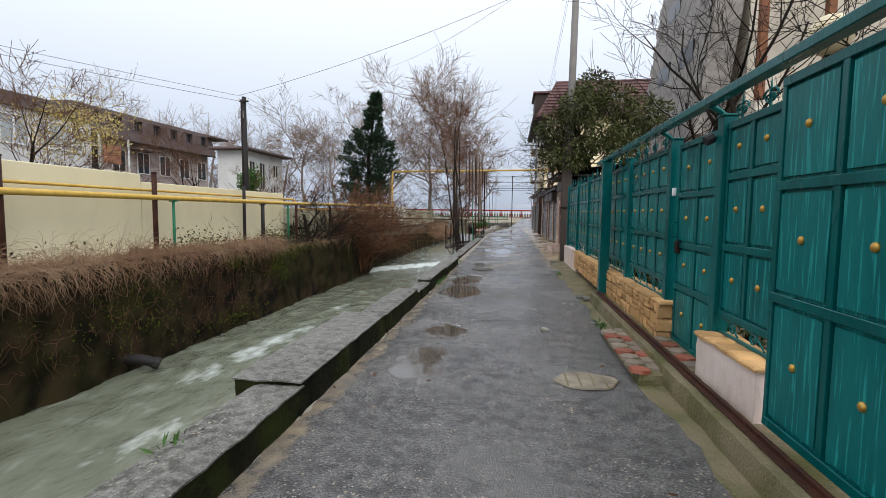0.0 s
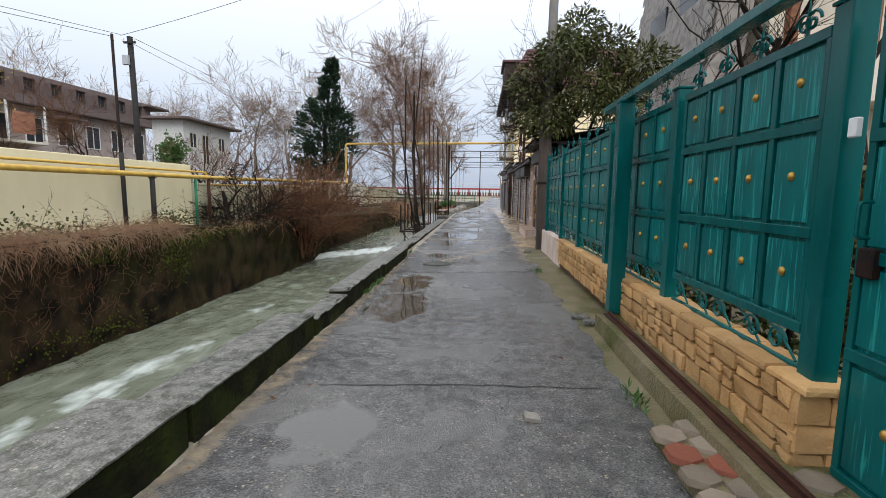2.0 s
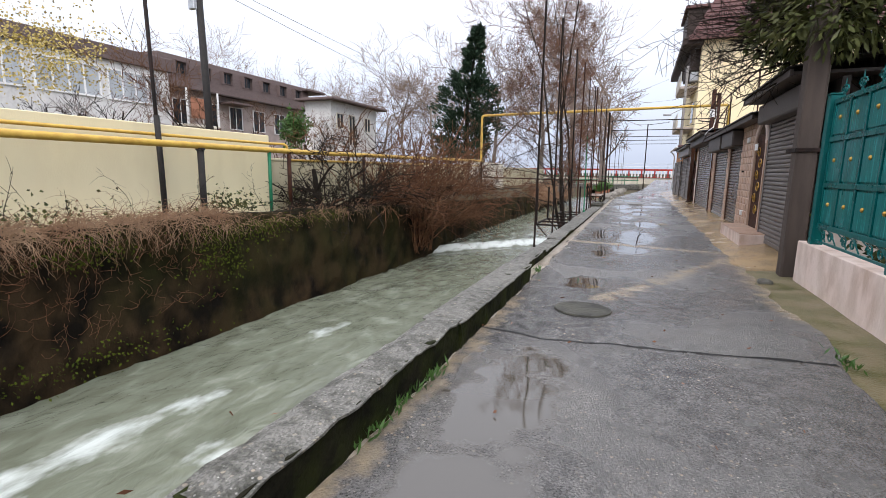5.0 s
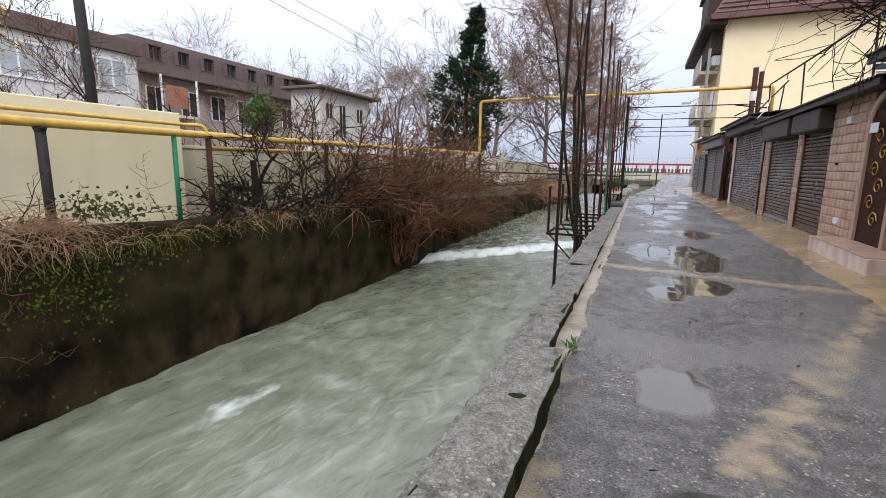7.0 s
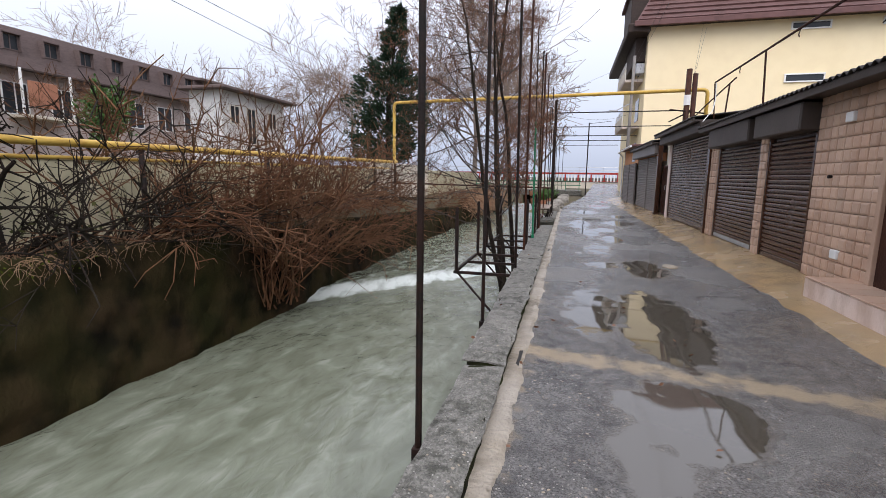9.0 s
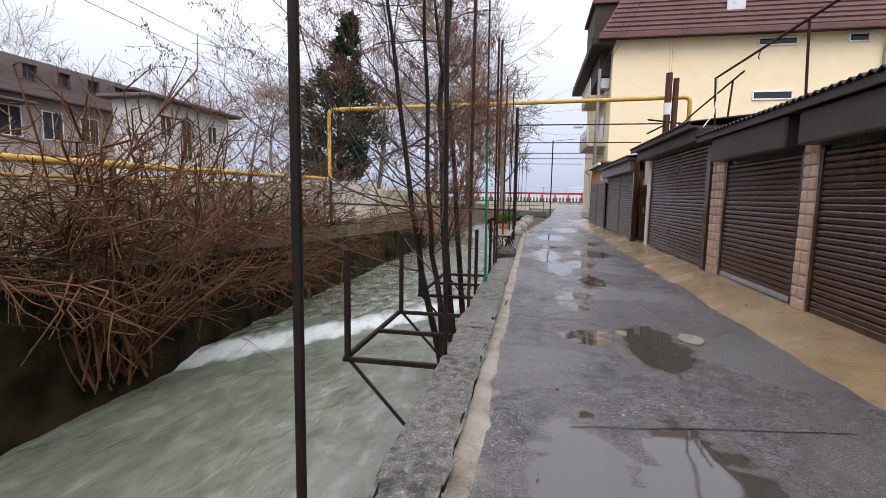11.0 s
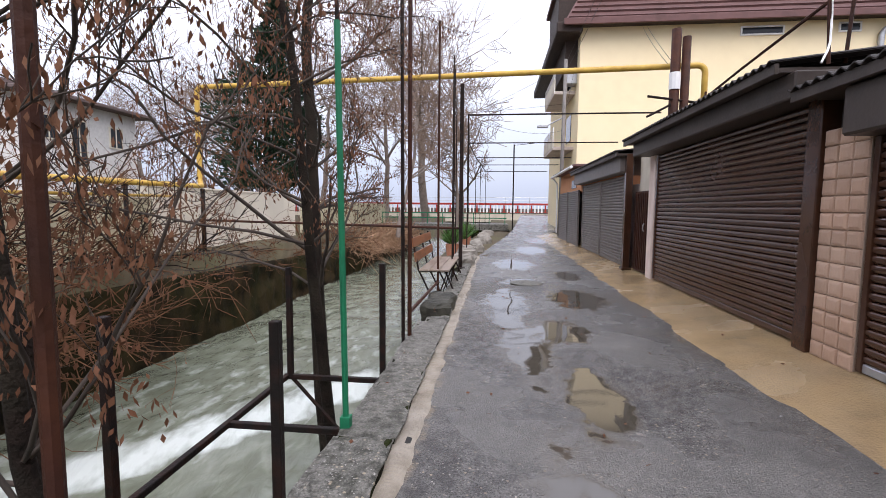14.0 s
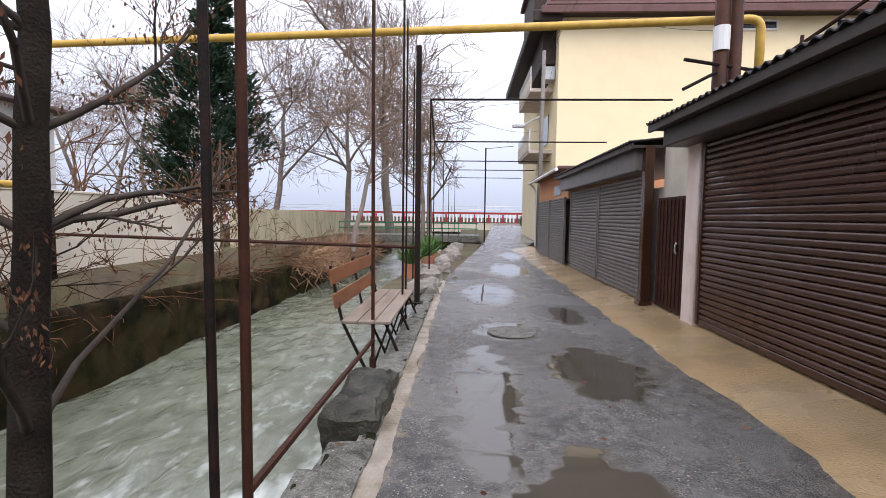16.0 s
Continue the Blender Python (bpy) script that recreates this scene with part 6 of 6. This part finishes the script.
for k in range(11500):
    far = k > 9800
    y = grng.uniform(12.5, 24) if far else grng.uniform(-4, 13.2)
    y += 0.10 * math.sin(y * 9.0)
    mound = 0.5 + 0.5 * noise.noise(Vector((0, y * 1.3, 3)))
    p = np.array([-7.35 + abs(grng.normal()) * 0.3, y, (0.22 if far else 0.36) + 0.22 * mound * grng.random()])
    p[0] = min(p[0], -6.78)
    d = np.array([grng.uniform(0.1, 1.0), grng.normal() * 0.9, grng.uniform(0.0, 1.1)])
    ln = grng.uniform(0.05, 0.09) if far else grng.uniform(0.05, 0.13 + 0.09 * mound * max(0.25, min(1.0, (12.5 - y) / 5)))
    r = grng.uniform(0.003, 0.0065)
    for i in range(6):
        d = d / np.linalg.norm(d)
        q = p + d * ln
        rows.append((*p, *q, r * (1 - i * 0.13), r * (1 - (i + 1) * 0.13)))
        p = q
        d = d + np.array([grng.normal() * 0.35, grng.normal() * 0.5, -0.38 + grng.normal() * 0.35])
        if p[0] > -6.50:
            d[0] -= 0.5
runners = []
for k in range(900):
    y = grng.uniform(-3, 12.8)
    z0 = 0.3 - 1.25 * grng.random() ** 1.6
    p = np.array([-6.60 - 0.045 * (z0 + 2.4), y, z0])
    d = np.array([0.1, grng.normal(), grng.normal() * 0.7 - 0.9])
    for i in range(5):
        d = d / np.linalg.norm(d)
        q = p + d * grng.uniform(0.03, 0.10)
        runners.append((*p, *q, 0.0032, 0.0026))
        p = q
        d = d + np.array([grng.normal() * 0.3 - 0.1, grng.normal() * 0.6, grng.normal() * 0.5])
tagged(segments("dead_grass", rows, M_DEADGRASS, None, 3), "matted reddish brown dead grass hanging over the wall", "grass", kind="stuff")
tagged(segments("hanging_roots", runners, M_REDTWIG, None, 3), "thin dark red roots and runners hanging down the wet wall", "roots", kind="stuff")
c, w = [], []
for k in range(900):
    y = grng.choice([grng.uniform(5.5, 14.8), grng.normal(10, 0.5), grng.normal(13.7, 0.3), grng.uniform(15, 24)])
    c.append((-7.3 + grng.normal() * 0.2, y, 0.5 + abs(grng.normal()) * 0.18))
    w.append(grng.normal(size=3))
tagged(leaves("ivy", c, w, 0.07, 0.026, M_LEAF, None, 5), "sparse dark ivy leaves along the wall foot", "ivy", kind="stuff")
MOSS = ((12.9, -0.25, 0.35, 0.22), (13.5, 0.15, 0.6, 0.10), (10.8, 0.18, 0.3, 0.12), (10.4, -1.2, 0.9, 0.15), (7.5, -0.4, 0.7, 0.4), (3.5, -0.2, 1.2, 0.4), (14.5, 0.25, 1.2, 0.06))
c, w = [], []
for k in range(2600):
    cy, cz, sy, sz = MOSS[grng.integers(len(MOSS))]
    y, z = cy + grng.normal() * sy, min(0.42, cz + grng.normal() * sz)
    c.append((-6.62 - 0.045 * (z + 2.4), y, z))
    w.append(np.array([0.4, 0, -0.6]) + grng.normal(size=3) * 0.5)
tagged(leaves("moss_tuft", c, w, 0.05, 0.016, M_MOSSLEAF, None, 6), "small green moss and fern tufts on the wet wall", "moss", kind="stuff")

# evergreen over the fence
mag = thing("evergreen_tree", (2.5, 14.9, 0), "glossy dark evergreen tree leaning over the fence", "tree")
mrng = np.random.default_rng(12)
out = ([], [])
for k in range(16):
    w = np.array([mrng.normal() * 0.55 - 0.25, mrng.normal() * 0.5, 1.0])
    grow(mrng, (2.45, 15.0, 2.3), w, 2.0, 0.05, 3, 0.55, (4, 5), 0.02, 4, 0.6, 0.15, out, 0.004, 0.3)
segments("trunk", [(2.5, 14.9, -0.1, 2.45, 15.0, 2.4, 0.14, 0.11)], M_BARK, mag, 10)
segments("crown", out[0], M_BARK, mag, 3)
c, w = [], []
lump = [np.array(a) for a in ((1.55, 14.6, 3.1), (1.15, 15.0, 3.9), (1.7, 14.5, 4.4), (2.2, 15.0, 5.1), (2.8, 14.8, 4.6), (3.2, 14.9, 3.8), (2.4, 14.3, 3.6), (1.3, 15.2, 3.2), (2.9, 14.2, 3.3), (1.9, 15.6, 4.8), (3.6, 14.5, 4.2))]
for k in range(11000):
    q = lump[mrng.integers(len(lump))]
    v3 = mrng.normal(size=3)
    v3 /= np.linalg.norm(v3)
    p = q + np.array([0.15, -0.45, 0]) + v3 * 0.62 * mrng.random() ** 0.4 * np.array([1, 1, 0.8])
    c.append(p)
    w.append(v3 + np.array([0, 0, -0.5]) + mrng.normal(size=3) * 0.6)
leaves("foliage", c, w, 0.15, 0.024, M_LEAF, mag, 8)

hg = thing("garden_hedge", (2.5, 8.5, 0), "dark evergreen hedge behind the steel fence", "hedge")
c, w = [], []
for k in range(9000):
    c.append((2.45 + mrng.normal() * 0.22, mrng.uniform(2.5, 14.2), mrng.uniform(0.0, 1.55) + 0.1 * mrng.normal()))
    w.append(mrng.normal(size=3) + np.array([-0.6, 0, 0]))
leaves("foliage", c, w, 0.12, 0.028, M_LEAF, hg, 18)
segments("stalk", [(2.5, 3 + 0.45 * k, -0.06, 2.45, 3 + 0.45 * k, 1.2, 0.03, 0.015) for k in range(25)], M_BARK, hg, 6)

# conifer, yellow shrub tree, green bush
con = thing("conifer_tree", (-14.5, 46.8, 0.1), "dark green conifer with a narrow leaning top", "tree")
segments("trunk", [(-14.5, 46.8, 0, -14.5, 46.8, 7, 0.3, 0.18), (-14.5, 46.8, 7, -13.7, 46.8, 12.8, 0.18, 0.03)], M_BARK, con, 8)
crng = np.random.default_rng(9)
c, w = [], []
for k in range(260):
    z = 2.4 + 10.7 * crng.random() ** 1.15
    body = 2.5 * min(1.0, 0.55 + (z - 2.4) / 4) if z < 6.6 else 2.5 - 1.75 * (z - 6.6) / 3.2 if z < 9.8 else 0.75 * (1 - (z - 9.8) / 3.5) + 0.08
    a = crng.uniform(0, 2 * math.pi)
    rr = body * crng.uniform(0.2, 1.12)
    cr = crng.uniform(0.3, 0.7) * (0.42 if z > 9.4 else 1)
    tip = 0.5 if z < 9.4 else 0.15
    bend = 1.1 * max(0, (z - 5) / 8.8) ** 1.3
    for q in range(70):
        v3 = crng.normal(size=3) * cr * 0.5
        s_ = crng.random()
        c.append((-14.7 + bend + (rr + s_ * tip) * math.cos(a) + v3[0], 46.8 + (rr + s_ * tip) * math.sin(a) + v3[1], z - 0.35 * tip + s_ * tip * 0.9 + v3[2] * 0.8))
        w.append((math.cos(a) + crng.normal() * 0.5, math.sin(a) + crng.normal() * 0.5, crng.uniform(0.0, 1.2)))
leaves("foliage", c, w, 0.36, 0.06, M_NEEDLE, con, 9)
for nm, lab, ctr, rad, cnt, ln, wd, m, h0 in (("yellow_tree", "small tree with sparse yellow autumn leaves", (-16.0, 15.5, 4.4), (2.6, 2.6, 1.7), 2600, 0.085, 0.034, M_YLEAF, 5.5), ("green_bush", "fresh green evergreen bush beyond the wall", (-13.8, 23.4, 2.9), (0.75, 0.75, 1.0), 1600, 0.16, 0.04, M_IVY, 3.2)):
    t, ends = tree(nm, lab, (ctr[0], ctr[1], 0.2), h0, 0.09, M_BARK, 90, M_BARK, 4, 0.5, (4, 5), 0.08, (0, 0, 1), 0.006, "", 0.3, 0.62, 0.5)
    c, w = [], []
    for k in range(cnt):
        v3 = crng.normal(size=3)
        v3 /= np.linalg.norm(v3)
        c.append(np.array(ctr) + v3 * crng.random() ** 0.4 * np.array(rad) * (0.7 + 0.6 * noise.noise(Vector(v3) * 2)))
        w.append(v3 + crng.normal(size=3))
    leaves("foliage", c, w, ln, wd, m, t, 4)

# ---- cables ----
def cable(a, e, sag, r=0.006, n_=14):
    a, e = Vector(a), Vector(e)
    t = thing("overhead_cable", tuple(a), "thin black overhead cable between poles", "cable", "overhead cables")
    part("strand", tube([a.lerp(e, k / n_) - Vector((0, 0, sag * 4 * (k / n_) * (1 - k / n_))) for k in range(n_ + 1)], r, 4), M_CABLE, t)


for a, e, sag in (((-8.9, 14.45, 5.1), (1.72, 14.4, 8.4), 0.25), ((-7.575, 12.5, 4.45), (-34, -6, 9.5), 0.6), ((-8.9, 14.45, 5.12), (-33, -8, 9.2), 0.5), ((-8.6, 14.45, 5.05), (-9.5, 60, 6.4), 0.7), ((-8.7, 14.45, 4.95), (-12, 58, 6.6), 0.8),
                  ((1.74, 14.4, 9.2), (2.1, 42.6, 8.0), 0.5), ((1.70, 14.4, 8.7), (2.1, 42.6, 7.6), 0.6), ((2.1, 42.6, 7.9), (-8, 62, 8.5), 0.5), ((2.1, 42.6, 6.2), (-20, 46, 7.4), 0.7), ((2.1, 42.6, 5.6), (2.97, 43.85, 9.6), 0.1), ((2.3, 29.1, 3.9), (6.0, 43.85, 10.0), 0.05), ((2.3, 29.1, 3.8), (5.8, 43.85, 10.0), 0.12), ((1.72, 14.4, 8.8), (-9, 33, 11.5), 0.4), ((-1.75, 33, 3.9), (2.05, 42.6, 5.0), 0.3)):
    cable(a, e, sag)

# ---- small things on the ground ----
def lid(name, label, x, y, rx, ry, material, ridges=0):
    t = thing(name, (x, y, 0.004), label, "manhole cover")
    bm = bmesh.new()
    bmesh.ops.create_cone(bm, cap_ends=True, segments=28, radius1=1, radius2=0.97, depth=0.012, matrix=Matrix.Translation((x, y, 0.012)) @ Matrix.Diagonal((rx, ry, 1, 1)))
    if name == "concrete_patch":
        for vv in bm.verts:
            g = 1 + 0.22 * noise.noise(Vector(((vv.co.x - x) / rx * 1.3, (vv.co.y - y) / ry * 1.3, x * 3)))
            vv.co.x, vv.co.y = x + (vv.co.x - x) * g, y + (vv.co.y - y) * g
    part("cover", bm, material, t)
    for k in range(ridges):
        xx = x + (k - (ridges - 1) / 2) * rx * 2 / (ridges + 1)
        part("groove", box(xx - 0.008, xx + 0.008, y - ry * 0.75, y + ry * 0.75, 0.016, 0.021, 0.002), M_MOSSY, t)
    return t


lid("concrete_patch", "round pale concrete patch with grooves in the asphalt", 0.64, 3.92, 0.26, 0.20, M_SAND, 4)
lid("manhole_cover", "dark round manhole cover in wet asphalt", -0.68, 11.5, 0.26, 0.24, M_WETROCK)
lid("manhole_cover", "round manhole cover standing in a puddle", -0.38, 28.5, 0.30, 0.28, M_KERB)
lid("concrete_patch", "small pale concrete patch in the asphalt", 0.36, 20.2, 0.11, 0.16, M_SAND)


def crack(points, label, w=0.012):
    t = thing("road_crack", tuple(points[0]), label, "crack")
    bm = bmesh.new()
    pts = []
    for a, e in zip(points, points[1:]):
        a, e = Vector(a), Vector(e)
        pts += [a.lerp(e, k / 10) for k in range(10)]
    row = []
    for i, p in enumerate(pts):
        o = 0.035 * noise.noise(p * 5)
        ww = w * (0.5 + abs(noise.noise(p * 9 + Vector((4, 4, 0)))) * 1.6)
        d = (pts[min(i + 1, len(pts) - 1)] - pts[max(i - 1, 0)]).normalized()
        s = Vector((-d.y, d.x, 0))
        zz = road_height(p.x, p.y) + 0.004
        row.append([bm.verts.new((*(p + s * (o + ww)).xy, zz)), bm.verts.new((*(p + s * (o - ww)).xy, zz))])
    for a, c_ in zip(row, row[1:]):
        bm.faces.new((a[0], a[1], c_[1], c_[0]))
    part("gap", bm, M_CRACK, t)


crack([(-1.4, 10.65, 0), (-0.84, 10.57, 0), (-0.32, 10.67, 0), (0.2, 10.73, 0), (1.15, 10.91, 0)], "dark crack across the asphalt lane", 0.016)
crack([(-1.0, 5.95, 0), (0.0, 6.05, 0), (1.05, 6.1, 0)], "thin joint across the asphalt lane", 0.008)
crack([(-1.3, 7.1, 0), (-0.5, 7.0, 0)], "thin crack beside the puddle", 0.007)
crack([(-0.9, 18.2, 0), (0.9, 18.5, 0)], "thin joint across the asphalt lane", 0.006)
crack([(-1.43, 12.5, 0), (-1.44, 16, 0), (-1.45, 20, 0), (-1.44, 25, 0)], "dark gap between kerb and lane", 0.02)

# hexagonal pavers before the wicket gate
pav = thing("paver_ramp", (1.3, 4.7, 0), "ramp of worn grey and red pavers before the gate", "ramp")
part("bed", rough_box(1.06, 1.30, 3.95, 5.45, -0.03, 0.085, 0.09, 0.012, 2, 0.02), M_MOSSY, pav)
part("bed_inner", rough_box(1.42, 1.66, 3.9, 5.0, 0.05, 0.15, 0.09, 0.01, 4, 0.01), M_MOSSY, pav)
hexm = []
for m in (M_PAVER, M_REDPAVER):
    hb_ = bmesh.new()
    bmesh.ops.create_cone(hb_, cap_ends=True, segments=6, radius1=0.105, radius2=0.095, depth=0.03)
    hexm.append(shared("paver", hb_, m))
for i in range(2):
    for j in range(8):
        piece("paver", hexm[0] if (i + j) % 3 else hexm[1], pav, (1.10 + i * 0.155, 4.05 + j * 0.18 + (0.09 if i % 2 else 0), 0.088), (srng.uniform(-0.05, 0.05), srng.uniform(-0.05, 0.05), 0), (0.9, 0.9, 1))
for j in range(5):
    piece("paver", hexm[j % 2], pav, (1.52, 4.05 + j * 0.2, 0.15), (0, 0, 0), (0.9, 0.9, 1))
for i, (x, y, s) in enumerate(((1.20, 7.95, 0.10), (1.24, 7.72, 0.07), (0.42, 5.6, 0.05), (1.2, 13.6, 0.08))):
    st = thing("loose_stone", (x, y, 0), "pale loose stone on the mossy strip", "stone", "loose stones")
    part("body", rough_box(x - s, x + s, y - s * 0.7, y + s * 0.7, 0.0, 0.05, 0.04, 0.02, i * 3, 0.02), M_ROCK if i == 2 else M_KERB, st)

# fallen leaves, chips and weeds
c, w = [], []
for k in range(170):
    x, y = grng.uniform(-1.9, 1.6), grng.uniform(1, 34)
    c.append((x, y, (0.02 if -1.4 < x < 1.1 else 0.1 if x > 1.1 else 0.2 if y < 12 else 0.14)))
    w.append((grng.normal(), grng.normal(), 0.05))
tagged(leaves("fallen_leaf", c, w, 0.045, 0.012, M_CATKIN, None, 15, 0.1), "small dry leaves scattered over the wet lane", "leaves", kind="stuff")
c, w = [], []
for cx, cy, cnt in ((-1.38, 9.2, 60), (-1.37, 9.6, 60), (-1.38, 8.9, 40), (1.1, 10.9, 40), (1.12, 5.9, 40), (-1.66, 2.1, 14), (1.1, 4.4, 30), (-1.4, 13, 30)):
    for k in range(cnt):
        c.append((cx + grng.normal() * 0.025, cy + grng.normal() * 0.09, 0.01 if cx > -1.6 else 0.2))
        w.append((grng.normal() * 0.6, grng.normal() * 0.6, 1.0))
tagged(leaves("weed_tuft", c, w, 0.07, 0.008, M_IVY, None, 16), "small green weeds in the joints of the lane", "weeds", kind="stuff")

dr = thing("drain_pipe", (-6.6, 7.7, -1.35), "black drain pipe jutting from the canal wall", "pipe")
part("shaft", tube(bent([(-6.9, 7.3, -1.28), (-6.5, 7.4, -1.30), (-6.3, 7.5, -1.40)], 0.08), 0.09, 10), M_BLACKPOLE, dr, smooth=True)
part("rim", tube([(-6.36, 7.47, -1.37), (-6.27, 7.52, -1.41)], 0.11, 10), M_BLACKPOLE, dr)

# planted edge beyond the bench
for i in range(16):
    x, y = -1.75 + 0.03 * i + arng.uniform(-0.15, 0.15), 31.2 + i * 0.95
    s = arng.uniform(0.14, 0.28)
    st = thing("edging_rock", (x, y, 0), "rough grey rock edging the planted strip", "rock", "edging rocks")
    part("body", rough_box(x - s, x + s, y - s, y + s, -0.15, s * 0.9, 0.09, 0.07, i * 5.1, 0.06), M_ROCK, st)
for i, (x, y) in enumerate(((-2.2, 33.5), (-2.0, 35.6), (-2.1, 38.5))):
    pt = thing("flower_pot", (x, y, 0), "terracotta pot with a green spiky plant", "plant", "potted plants")
    part("pot", tube([(x, y, -0.1), (x, y, 0.32)], 0.16, 12, r1=0.2), M_TERRACOTTA, pt)
    cc = [(x + arng.normal() * 0.06, y + arng.normal() * 0.06, 0.3) for k in range(90)]
    ww = [(arng.normal() * 0.7, arng.normal() * 0.7, 1.0) for k in range(90)]
    leaves("foliage", cc, ww, 0.55, 0.03, M_IVY, pt, 20 + i)
v, f = sheet(-2.6, -1.2, 30.5, 48, 6, 60, lambda x, y: -0.02 + 0.06 * noise.noise(Vector((x * 2, y, 0))))
v = [(x + max(0, y - 33) * 0.07, y, z) for x, y, z in v]
tagged(raw("planted_strip", v, f, M_SOIL, smooth=True), "earthy planted strip between canal and lane", "ground", kind="structure")
c, w = [], []
for k in range(1800):
    y = grng.uniform(38, 50)
    c.append((-7.0 + grng.uniform(-0.3, 1.2), y, -0.3 + grng.uniform(-0.4, 0.4)))
    w.append((grng.normal() * 0.4 + 0.3, grng.normal() * 0.4, grng.uniform(-0.5, 1.0)))
tagged(leaves("dry_reeds", c, w, 0.9, 0.015, M_DEADGRASS, None, 31), "pale dry reeds on the far canal bank", "reeds", kind="stuff")
